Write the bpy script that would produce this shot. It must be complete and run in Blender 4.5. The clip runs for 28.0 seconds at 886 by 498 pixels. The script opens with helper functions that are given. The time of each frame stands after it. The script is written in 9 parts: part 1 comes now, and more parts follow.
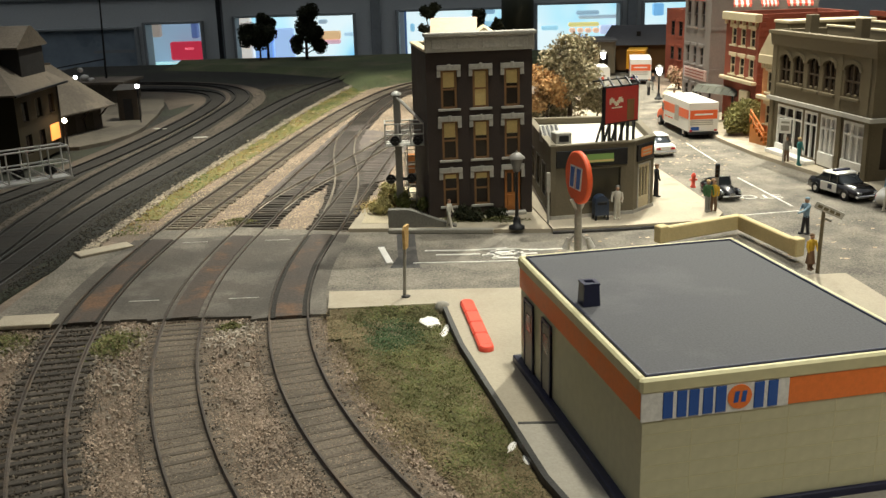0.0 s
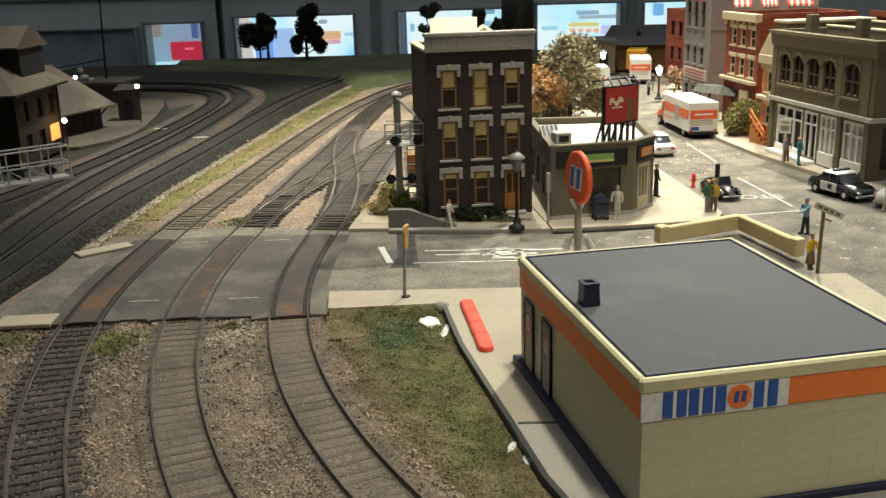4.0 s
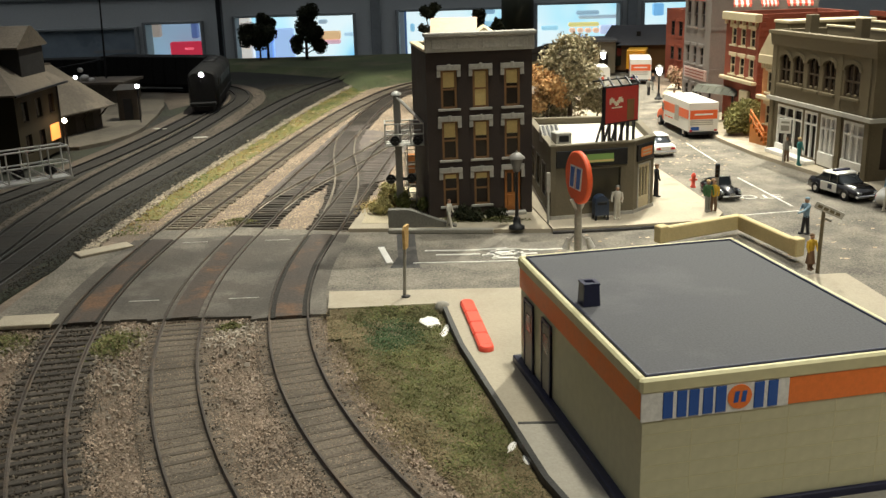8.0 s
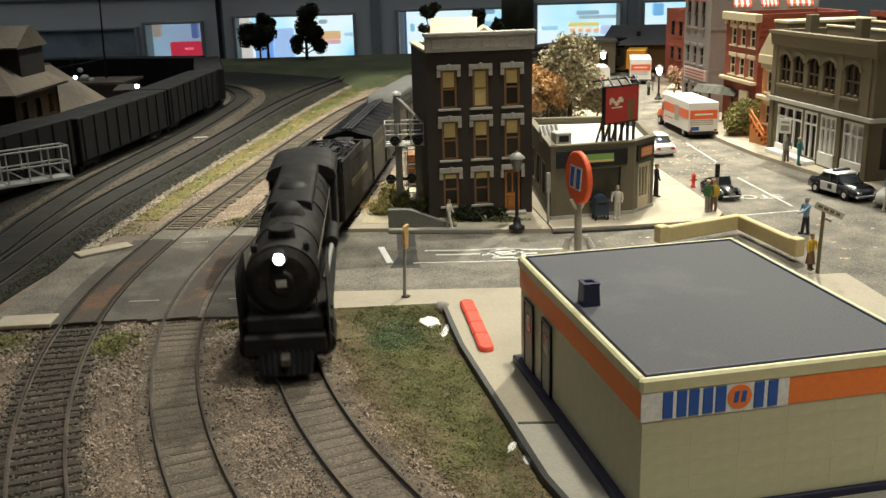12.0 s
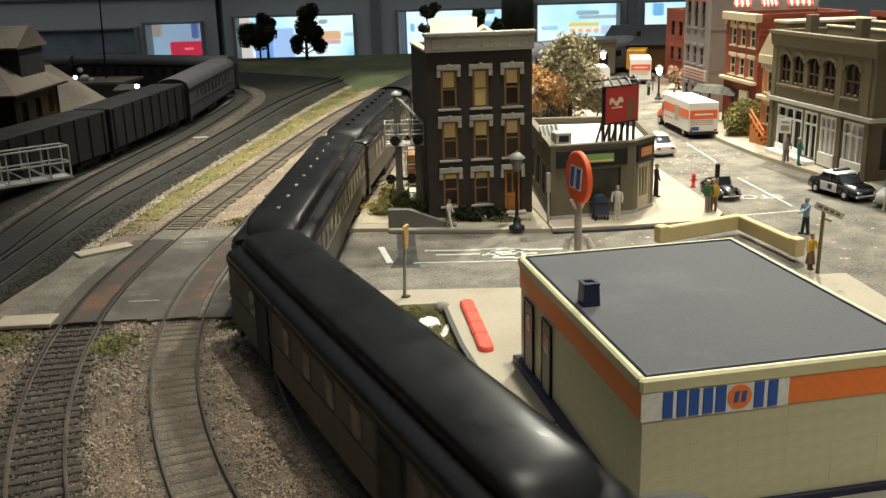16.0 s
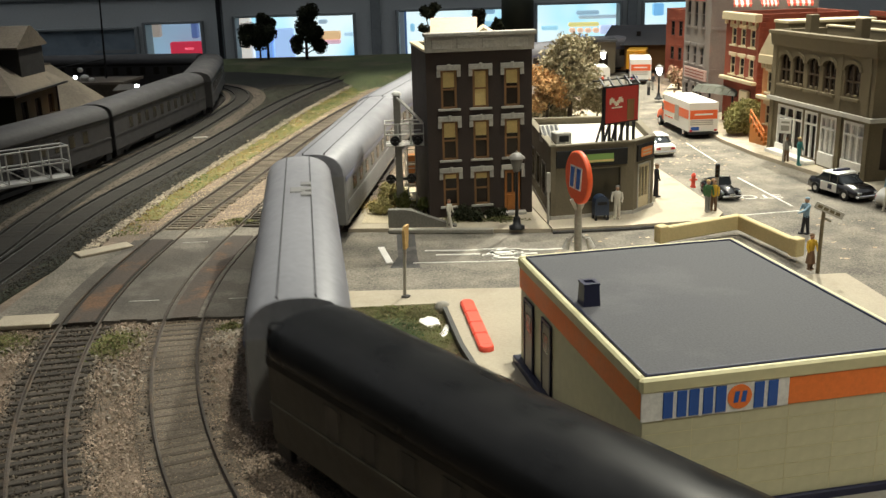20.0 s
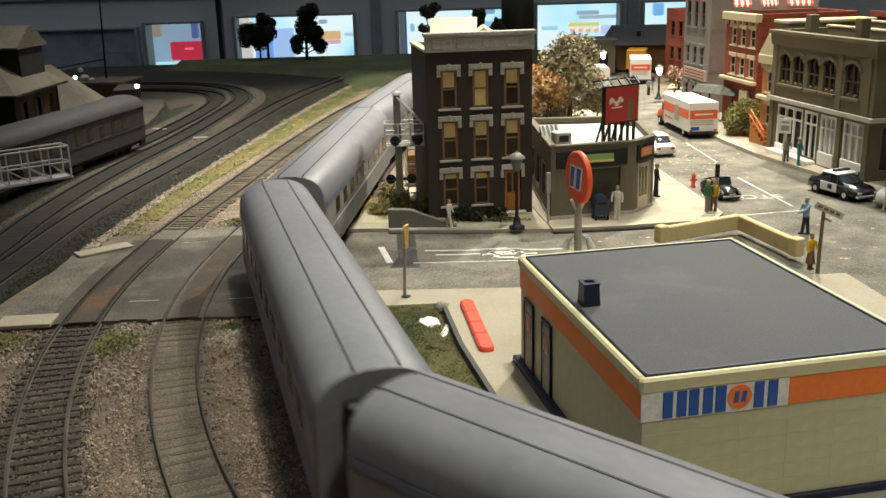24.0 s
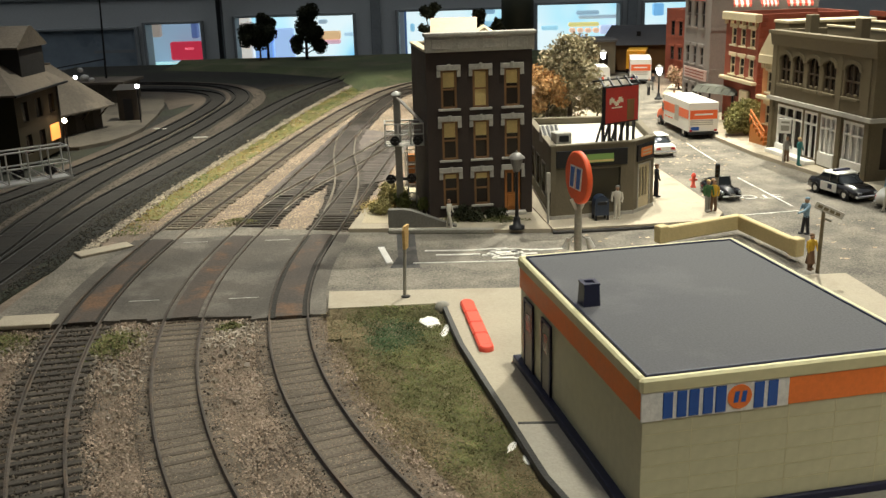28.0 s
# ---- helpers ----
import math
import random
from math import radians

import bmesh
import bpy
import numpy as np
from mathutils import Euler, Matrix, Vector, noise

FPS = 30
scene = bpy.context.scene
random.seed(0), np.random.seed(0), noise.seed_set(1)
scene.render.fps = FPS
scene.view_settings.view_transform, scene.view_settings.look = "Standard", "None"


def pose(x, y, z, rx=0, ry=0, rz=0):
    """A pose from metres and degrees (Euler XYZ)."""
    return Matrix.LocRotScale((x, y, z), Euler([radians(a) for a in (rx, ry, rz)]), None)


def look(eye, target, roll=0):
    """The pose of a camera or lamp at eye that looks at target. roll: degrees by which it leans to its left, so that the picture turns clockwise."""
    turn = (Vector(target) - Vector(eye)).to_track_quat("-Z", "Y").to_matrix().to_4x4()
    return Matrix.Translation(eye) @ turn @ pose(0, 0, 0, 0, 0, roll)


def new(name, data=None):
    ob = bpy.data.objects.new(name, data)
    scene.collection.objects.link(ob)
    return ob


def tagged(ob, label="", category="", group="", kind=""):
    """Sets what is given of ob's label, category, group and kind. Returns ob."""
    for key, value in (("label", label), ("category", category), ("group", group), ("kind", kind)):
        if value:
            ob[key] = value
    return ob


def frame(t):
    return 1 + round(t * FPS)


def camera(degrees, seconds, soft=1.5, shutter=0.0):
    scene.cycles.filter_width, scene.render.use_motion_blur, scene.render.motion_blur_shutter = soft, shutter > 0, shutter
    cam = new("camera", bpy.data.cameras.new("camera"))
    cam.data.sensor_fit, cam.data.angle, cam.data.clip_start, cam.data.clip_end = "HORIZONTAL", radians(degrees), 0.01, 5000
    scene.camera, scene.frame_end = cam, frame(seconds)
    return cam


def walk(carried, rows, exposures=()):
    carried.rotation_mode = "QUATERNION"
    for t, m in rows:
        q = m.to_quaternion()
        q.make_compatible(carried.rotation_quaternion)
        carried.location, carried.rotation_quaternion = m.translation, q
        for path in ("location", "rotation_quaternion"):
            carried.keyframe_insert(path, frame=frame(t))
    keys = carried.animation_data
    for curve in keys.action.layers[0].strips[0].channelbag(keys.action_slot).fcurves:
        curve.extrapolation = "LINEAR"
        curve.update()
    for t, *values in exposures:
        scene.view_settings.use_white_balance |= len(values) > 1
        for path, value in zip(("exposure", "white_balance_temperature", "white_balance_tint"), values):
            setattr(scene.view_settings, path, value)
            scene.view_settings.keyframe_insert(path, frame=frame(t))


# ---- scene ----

# A model railway in HO scale (1:87). Lengths in the code below are centimetres; CM turns them into metres.
CM = 0.01


def at(x, y, z=0, rz=0, rx=0, ry=0):
    """A pose from centimetres and degrees."""
    return pose(x * CM, y * CM, z * CM, rx, ry, rz)


# ---- camera ----
cam = camera(49.72, 28.0, soft=1.45, shutter=0.5)
EYE = Vector((0, 0, 0.15168))
TILT = radians(16.386)
STAND = look(EYE, EYE + Vector((0, math.cos(TILT), -math.sin(TILT))), -1.611)
walk(cam, [(0.0, STAND), (28.0, STAND)], exposures=[(0.0, -0.1, 6500, 10), (11.0, -0.1, 6500, 10), (13.0, -0.02, 6500, 10), (15.0, 0.05, 6500, 10), (18.0, 0.07, 6500, 10), (20.0, 0.0, 6500, 10), (22.5, -0.08, 6500, 10), (28.0, -0.1, 6500, 10)])

# ---- light ----
world = bpy.data.worlds.new("room_air")
scene.world = world
world.use_nodes = True
world.node_tree.nodes["Background"].inputs[0].default_value = (0.05, 0.06, 0.08, 1)
world.node_tree.nodes["Background"].inputs[1].default_value = 1.0


def spot(name, eye, target, watts, degrees, blend, size, colour):
    d = bpy.data.lights.new(name, "SPOT")
    d.energy, d.spot_size, d.spot_blend, d.shadow_soft_size, d.color = watts, radians(degrees), blend, size * CM, colour
    ob = new(name, d)
    ob.matrix_world = look(Vector(eye) * CM, Vector(target) * CM)
    return ob


spot("town_spot", (44, 124, 95), (30, 82, 0), 84, 62, 0.6, 2.0, (0.99, 0.96, 0.80))
spot("track_spot", (5, 98, 128), (3, 96, 0), 98, 44, 0.55, 2.5, (0.99, 0.96, 0.80))
spot("near_spot", (21, 38, 118), (8, 34, 0), 40, 38, 0.95, 3.0, (0.99, 0.97, 0.82))
# unseen lamp added in front to lift the station wall and fill shadows
spot("front_fill_spot", (40, -50, 130), (15, 28, 0), 34, 28, 0.95, 8.0, (0.99, 0.97, 0.82))
spot("street_spot", (0, 26, 122), (27, 96, 3), 46, 29, 0.7, 3.0, (0.99, 0.955, 0.77))
# wide unseen area lamp, added as ambient fill for the dark levels
room_fill = bpy.data.lights.new("room_fill", "AREA")
room_fill.shape, room_fill.size, room_fill.size_y, room_fill.energy, room_fill.color = "RECTANGLE", 6.0, 3.0, 26.0, (0.95, 0.98, 1.0)
new("room_fill", room_fill).matrix_world = at(0, 140, 186)


# ---- mesh builder ----
class Shape:
    """Vertices and faces in centimetres, gathered by the methods below."""

    def __init__(self):
        self.v, self.f, self.s = [], [], []
        self.m = Matrix.Identity(4)

    def place(self, x=0, y=0, z=0, rz=0, rx=0, ry=0):
        self.m = pose(x, y, z, rx, ry, rz)
        return self

    def add(self, vs, fs, smooth=False):
        n = len(self.v)
        self.v += [tuple(self.m @ Vector(p)) for p in vs]
        self.f += [tuple(n + i for i in f) for f in fs]
        self.s += [smooth] * len(fs)
        return self

    def box(self, x0, x1, y0, y1, z0, z1, b=0.0):
        if b <= 0:
            vs = [(x, y, z) for z in (z0, z1) for x, y in ((x0, y0), (x1, y0), (x1, y1), (x0, y1))]
            fs = [(3, 2, 1, 0), (4, 5, 6, 7), (0, 1, 5, 4), (1, 2, 6, 5), (2, 3, 7, 6), (3, 0, 4, 7)]
            return self.add(vs, fs)
        b = min(b, (x1 - x0) * 0.45, (y1 - y0) * 0.45, (z1 - z0) * 0.45)
        rings = [(z0, b), (z0 + b, 0), (z1 - b, 0), (z1, b)]
        vs = []
        for z, i in rings:
            ax, bx, ay, by = x0 + i, x1 - i, y0 + i, y1 - i
            k = b if i == 0 else 0.35 * b
            vs += [(ax + k, ay, z), (bx - k, ay, z), (bx, ay + k, z), (bx, by - k, z), (bx - k, by, z), (ax + k, by, z), (ax, by - k, z), (ax, ay + k, z)]
        fs = [tuple(range(7, -1, -1)), tuple(range(24, 32))]
        for r in range(3):
            for i in range(8):
                j = (i + 1) % 8
                fs.append((r * 8 + i, r * 8 + j, r * 8 + 8 + j, r * 8 + 8 + i))
        return self.add(vs, fs)

    def prism(self, poly, z0, z1, top=None):
        """A polygon (anticlockwise) raised from z0 to z1; top: another outline of as many corners."""
        n, top = len(poly), top or poly
        vs = [(x, y, z0) for x, y in poly] + [(x, y, z1) for x, y in top]
        fs = [tuple(range(n - 1, -1, -1)), tuple(range(n, 2 * n))]
        fs += [(i, (i + 1) % n, n + (i + 1) % n, n + i) for i in range(n)]
        return self.add(vs, fs)

    def rod(self, p, q, r0, r1=None, n=8, caps=True):
        p, q = Vector(p), Vector(q)
        r1 = r0 if r1 is None else r1
        d = (q - p).normalized()
        a = d.orthogonal().normalized()
        b = d.cross(a)
        vs = []
        for c, r in ((p, r0), (q, r1)):
            vs += [tuple(c + r * (math.cos(2 * math.pi * i / n) * a + math.sin(2 * math.pi * i / n) * b)) for i in range(n)]
        self.add(vs, [(i, (i + 1) % n, n + (i + 1) % n, n + i) for i in range(n)], n > 5)
        if caps:
            self.add(vs, [tuple(range(n - 1, -1, -1)), tuple(range(n, 2 * n))])
        return self

    def lathe(self, profile, n=16, smooth=True):
        """(radius, height) pairs turned about the z axis, from the bottom up."""
        vs, fs = [], []
        for r, z in profile:
            vs += [(r * math.cos(2 * math.pi * i / n), r * math.sin(2 * math.pi * i / n), z) for i in range(n)]
        for k in range(len(profile) - 1):
            fs += [(k * n + i, k * n + (i + 1) % n, k * n + n + (i + 1) % n, k * n + n + i) for i in range(n)]
        self.add(vs, fs, smooth)
        e = len(profile) - 1
        return self.add(vs, [tuple(range(n - 1, -1, -1)), tuple(e * n + i for i in range(n))])

    def ball(self, x, y, z, rx, ry=None, rz=None, n=10):
        ry, rz = ry or rx, rz or rx
        k = max(4, n // 2 + 1)
        vs, fs = [(x, y, z - rz)], []
        for j in range(1, k):
            a = -math.pi / 2 + math.pi * j / k
            vs += [(x + rx * math.cos(a) * math.cos(2 * math.pi * i / n), y + ry * math.cos(a) * math.sin(2 * math.pi * i / n), z + rz * math.sin(a)) for i in range(n)]
        vs.append((x, y, z + rz))
        for i in range(n):
            fs.append((0, 1 + (i + 1) % n, 1 + i))
            for j in range(k - 2):
                o = 1 + j * n
                fs.append((o + i, o + (i + 1) % n, o + n + (i + 1) % n, o + n + i))
            o = 1 + (k - 2) * n
            fs.append((o + i, o + (i + 1) % n, len(vs) - 1))
        return self.add(vs, fs, True)

    def sweep(self, line, outline, closed=True, smooth=False, caps=True):
        """An outline of (sideways, up) pairs carried along a plan line of (x, y, z)."""
        n, vs, fs = len(outline), [], []
        for i, c in enumerate(line):
            a, b = Vector(line[max(0, i - 1)]), Vector(line[min(len(line) - 1, i + 1)])
            d = (b - a).normalized()
            side = Vector((d.y, -d.x, 0)).normalized()
            vs += [(c[0] + u * side.x, c[1] + u * side.y, c[2] + w) for u, w in outline]
        m = n if closed else n - 1
        for i in range(len(line) - 1):
            fs += [(i * n + j, i * n + (j + 1) % n, (i + 1) * n + (j + 1) % n, (i + 1) * n + j) for j in range(m)]
        self.add(vs, fs, smooth)
        if closed and caps:
            e = (len(line) - 1) * n
            self.add(vs, [tuple(range(n - 1, -1, -1)), tuple(e + j for j in range(n))])
        return self

    def loft(self, sections, smooth=True, caps=True):
        """Joins closed rings of equally many points."""
        n, vs, fs = len(sections[0]), [p for s in sections for p in s], []
        for k in range(len(sections) - 1):
            fs += [(k * n + j, k * n + (j + 1) % n, (k + 1) * n + (j + 1) % n, (k + 1) * n + j) for j in range(n)]
        self.add(vs, fs, smooth)
        if caps:
            e = (len(sections) - 1) * n
            self.add(vs, [tuple(range(n - 1, -1, -1)), tuple(e + j for j in range(n))])
        return self

    def mesh(self, name, material):
        me = bpy.data.meshes.new(name)
        me.from_pydata([(x * CM, y * CM, z * CM) for x, y, z in self.v], [], self.f)
        me.polygons.foreach_set("use_smooth", self.s)
        if material:
            me.materials.append(material)
        bm = bmesh.new()
        bm.from_mesh(me)
        bmesh.ops.recalc_face_normals(bm, faces=bm.faces)
        bm.to_mesh(me)
        bm.free()
        me.update()
        return me


def part(name, shape, material, parent, label="", m=None):
    """One mesh under a thing or a part."""
    ob = new(name, shape.mesh(name, material))
    ob.parent = parent
    if m:
        ob.matrix_basis = m
    return tagged(ob, label)


def twin(ob, m):
    """The same mesh again under the same parent."""
    o = ob.copy()
    scene.collection.objects.link(o)
    o.parent, o.matrix_basis = ob.parent, m
    return o


def thing(name, m, label, category, group="", kind=""):
    ob = new(name)
    ob.empty_display_size = 0.01
    ob.matrix_basis = m
    return tagged(ob, label, category, group, kind)


def solid(name, shape, material, label, category, group="", kind="", m=None):
    ob = new(name, shape.mesh(name, material))
    if m:
        ob.matrix_basis = m
    return tagged(ob, label, category, group, kind)


def quick(name, vs, fs, material):
    """A large mesh straight from arrays of centimetres."""
    me = bpy.data.meshes.new(name)
    me.from_pydata((np.asarray(vs) * CM).tolist(), [], fs if isinstance(fs, list) else fs.tolist())
    me.materials.append(material)
    return me


# ---- materials ----
def paint(name, colour, rough=0.55, metal=0.0, vary=0.18, grain=9.0, blotch=0.6, bump=0.02, second=None, share=0.5, per_piece=0.0, coat=0.0, spec=0.4):
    """A surface with grain and blotches; grain and blotch are noise scales per centimetre."""
    mt = bpy.data.materials.new(name)
    mt.use_nodes = True
    t = mt.node_tree
    b = t.nodes["Principled BSDF"]
    b.inputs["Roughness"].default_value, b.inputs["Metallic"].default_value = rough, metal
    b.inputs["Coat Weight"].default_value = coat
    b.inputs["Specular IOR Level"].default_value = spec
    co = t.nodes.new("ShaderNodeTexCoord")
    fine, broad = t.nodes.new("ShaderNodeTexNoise"), t.nodes.new("ShaderNodeTexNoise")
    for node, s, d in ((fine, grain / CM, 3), (broad, blotch / CM, 4)):
        t.links.new(co.outputs["Object"], node.inputs["Vector"])
        node.inputs["Scale"].default_value, node.inputs["Detail"].default_value = s, d
    add = t.nodes.new("ShaderNodeMath")
    add.operation = "ADD"
    t.links.new(fine.outputs["Fac"], add.inputs[0])
    t.links.new(broad.outputs["Fac"], add.inputs[1])
    ramp = t.nodes.new("ShaderNodeMapRange")
    ramp.inputs["From Min"].default_value, ramp.inputs["From Max"].default_value = 0.7, 1.3
    ramp.inputs["To Min"].default_value, ramp.inputs["To Max"].default_value = 1 - vary, 1 + vary
    t.links.new(add.outputs[0], ramp.inputs["Value"])
    value = ramp.outputs[0]
    if per_piece:
        info, mul = t.nodes.new("ShaderNodeObjectInfo"), t.nodes.new("ShaderNodeMath")
        mr = t.nodes.new("ShaderNodeMapRange")
        mr.inputs["To Min"].default_value, mr.inputs["To Max"].default_value = 1 - per_piece, 1 + per_piece
        t.links.new(info.outputs["Random"], mr.inputs["Value"])
        mul.operation = "MULTIPLY"
        t.links.new(value, mul.inputs[0])
        t.links.new(mr.outputs[0], mul.inputs[1])
        value = mul.outputs[0]
    base = None
    if second:
        mix = t.nodes.new("ShaderNodeMix")
        mix.data_type = "RGBA"
        mix.inputs[6].default_value, mix.inputs[7].default_value = (*colour, 1), (*second, 1)
        edge = t.nodes.new("ShaderNodeMapRange")
        edge.inputs["From Min"].default_value, edge.inputs["From Max"].default_value = 0.62 - 0.25 * share, 0.72 - 0.25 * share
        patch = t.nodes.new("ShaderNodeTexNoise")
        patch.inputs["Scale"].default_value, patch.inputs["Detail"].default_value = blotch * 0.8 / CM, 6
        patch.inputs["Roughness"].default_value = 0.65
        t.links.new(co.outputs["Object"], patch.inputs["Vector"])
        t.links.new(patch.outputs["Fac"], edge.inputs["Value"])
        t.links.new(edge.outputs[0], mix.inputs[0])
        base = mix.outputs[2]
    hsv = t.nodes.new("ShaderNodeHueSaturation")
    if base:
        t.links.new(base, hsv.inputs["Color"])
    else:
        hsv.inputs["Color"].default_value = (*colour, 1)
    t.links.new(value, hsv.inputs["Value"])
    t.links.new(hsv.outputs[0], b.inputs["Base Color"])
    rr = t.nodes.new("ShaderNodeMapRange")
    rr.inputs["From Min"].default_value, rr.inputs["From Max"].default_value = 0.3, 0.7
    rr.inputs["To Min"].default_value, rr.inputs["To Max"].default_value = max(0.03, rough - 0.1), min(1, rough + 0.1)
    t.links.new(broad.outputs["Fac"], rr.inputs["Value"])
    t.links.new(rr.outputs[0], b.inputs["Roughness"])
    if bump:
        bn = t.nodes.new("ShaderNodeBump")
        bn.inputs["Distance"].default_value, bn.inputs["Strength"].default_value = bump * CM, 0.8
        t.links.new(fine.outputs["Fac"], bn.inputs["Height"])
        t.links.new(bn.outputs[0], b.inputs["Normal"])
    return mt


def glow(name, colour, strength):
    mt = bpy.data.materials.new(name)
    mt.use_nodes = True
    b = mt.node_tree.nodes["Principled BSDF"]
    b.inputs["Base Color"].default_value = (*colour, 1)
    b.inputs["Emission Color"].default_value, b.inputs["Emission Strength"].default_value = (*colour, 1), strength
    return mt


def glass(name, colour, rough=0.05):
    mt = bpy.data.materials.new(name)
    mt.use_nodes = True
    b = mt.node_tree.nodes["Principled BSDF"]
    b.inputs["Base Color"].default_value, b.inputs["Roughness"].default_value = (*colour, 1), rough
    b.inputs["Specular IOR Level"].default_value = 0.3
    return mt


asphalt = paint("asphalt", (0.154, 0.138, 0.113), 0.92, vary=0.6, grain=9, blotch=0.5, bump=0.025, second=(0.182, 0.162, 0.130), share=0.5)
patch_asphalt = paint("crossing_asphalt", (0.080, 0.070, 0.058), 0.85, vary=0.45, grain=12, blotch=0.3, second=(0.128, 0.114, 0.096), share=0.5)
crossing_plank = paint("crossing_plank", (0.06, 0.047, 0.038), 0.8, vary=0.4, grain=8, blotch=0.5, second=(0.115, 0.064, 0.036), share=0.4)
gravel = paint("gravel", (0.215, 0.165, 0.124), 0.95, vary=0.32, grain=14, blotch=0.25, bump=0.06, second=(0.15, 0.12, 0.093), share=0.5)
sand = paint("sandy_ballast", (0.50, 0.43, 0.30), 0.95, vary=0.3, grain=14, blotch=0.3, bump=0.05)
dark_bed = paint("dark_ballast", (0.075, 0.062, 0.047), 0.95, vary=0.4, grain=10, blotch=0.12, bump=0.05, second=(0.12, 0.098, 0.070), share=0.45)
# near-black stands in for the yard's missing light; also dirt in the flangeways
shade_dirt_bed = paint("shade_dirt_trackbed", (0.026, 0.023, 0.019), 0.95, vary=0.4, grain=9, blotch=0.3, bump=0.05)
concrete = paint("concrete", (0.41, 0.355, 0.27), 0.85, vary=0.16, grain=10, blotch=0.5, second=(0.34, 0.29, 0.215), share=0.35)
forecourt_tan = paint("forecourt_tan", (0.36, 0.315, 0.24), 0.85, vary=0.1, grain=10, blotch=0.4, second=(0.33, 0.285, 0.215), share=0.3)
forecourt_grey = paint("forecourt_grey", (0.36, 0.33, 0.275), 0.8, vary=0.12, grain=10, blotch=0.4)
kerb_grey = paint("kerb_grey", (0.30, 0.28, 0.24), 0.85, vary=0.2)
rail_steel = paint("rail_steel", (0.085, 0.07, 0.058), 0.5, 0.3, vary=0.3, grain=6, second=(0.12, 0.088, 0.062), share=0.4)
tie_dark = paint("tie_dark", (0.055, 0.046, 0.037), 0.9, vary=0.35, grain=9, per_piece=0.3)
tie_dusty = paint("tie_dusty", (0.108, 0.088, 0.067), 0.95, vary=0.4, grain=9, per_piece=0.25)
tie_sandy = paint("tie_sandy", (0.165, 0.138, 0.104), 0.95, vary=0.4, grain=9, per_piece=0.3)
# brown set lighter to carry the brightness in mid-yard
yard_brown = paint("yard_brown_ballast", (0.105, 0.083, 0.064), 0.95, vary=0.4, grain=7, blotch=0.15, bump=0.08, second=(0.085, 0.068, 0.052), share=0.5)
platform_dust = paint("platform_dust", (0.105, 0.09, 0.07), 0.95, vary=0.3, grain=6, blotch=0.2, bump=0.03, second=(0.07, 0.06, 0.047), share=0.45)
junction_grey = paint("junction_grey", (0.125, 0.105, 0.092), 0.95, vary=0.45, grain=8, blotch=0.4, bump=0.05, second=(0.15, 0.118, 0.105), share=0.4)
verge_mat = paint("verge_turf", (0.185, 0.175, 0.065), 0.95, vary=0.35, grain=8, blotch=0.3, bump=0.08, second=(0.13, 0.15, 0.05), share=0.5)
far_turf = paint("far_turf", (0.075, 0.09, 0.04), 0.95, vary=0.4, grain=5, blotch=0.15, bump=0.08, second=(0.115, 0.11, 0.06), share=0.4)
grass_mat = paint("grass", (0.115, 0.105, 0.05), 0.95, vary=0.35, grain=10, blotch=0.3, bump=0.08, second=(0.175, 0.14, 0.082), share=0.45)
turf_blade = paint("turf_blade", (0.10, 0.125, 0.03), 0.9, vary=0.5, grain=3, blotch=0.22, bump=0, second=(0.24, 0.18, 0.07), share=0.5)
white_paint = paint("white_paint", (0.72, 0.70, 0.66), 0.6, vary=0.15)
plaster = paint("plaster", (0.78, 0.75, 0.70), 0.8, vary=0.15)
brick_dark = paint("dark_brick", (0.042, 0.030, 0.026), 0.8, vary=0.3, grain=16, blotch=1.0)
stone_trim = paint("stone_trim", (0.42, 0.40, 0.36), 0.75, vary=0.2)
wood_trim = paint("brown_trim", (0.22, 0.115, 0.045), 0.6, vary=0.2)
arcade_frame = paint("dark_window_frame", (0.075, 0.052, 0.032), 0.6, vary=0.2)
blind = paint("window_blind", (0.62, 0.47, 0.20), 0.7, vary=0.12)
pane_dark = glass("window_pane", (0.022, 0.014, 0.010), 0.25)
black_iron = paint("black_iron", (0.018, 0.018, 0.02), 0.45, 0.3, vary=0.2)
station_cream = paint("cream_plastic", (0.60, 0.55, 0.33), 0.5, vary=0.07, grain=3, blotch=0.3, bump=0.004)
station_wall = paint("wall_plastic", (0.50, 0.47, 0.31), 0.5, vary=0.08, grain=3, blotch=0.3, bump=0.004)
station_orange = paint("orange_band", (0.85, 0.20, 0.035), 0.45, vary=0.08, bump=0.004)
station_blue = paint("blue_letters", (0.02, 0.09, 0.36), 0.4, vary=0.06, bump=0)
navy = paint("navy_plastic", (0.018, 0.02, 0.05), 0.4, vary=0.1, bump=0.003)
roof_grey = paint("grey_roof", (0.092, 0.092, 0.099), 0.8, vary=0.2, grain=14, blotch=0.25, bump=0.006, second=(0.112, 0.111, 0.117), share=0.35, spec=0.25)
red_plastic = paint("red_plastic", (0.80, 0.10, 0.06), 0.45, vary=0.06, bump=0.003)
store_tan = paint("store_tan", (0.145, 0.122, 0.083), 0.75, vary=0.12)
store_roof = paint("light_roof", (0.62, 0.60, 0.52), 0.8, vary=0.08)
tan_stone = paint("tan_stone", (0.138, 0.110, 0.066), 0.75, vary=0.16, grain=10)
brick_red = paint("red_brick", (0.23, 0.055, 0.03), 0.8, vary=0.2, grain=14)
cream_trim = paint("cream_trim", (0.52, 0.44, 0.29), 0.7, vary=0.1)
grey_stone = paint("grey_stone", (0.22, 0.195, 0.18), 0.75, vary=0.15)
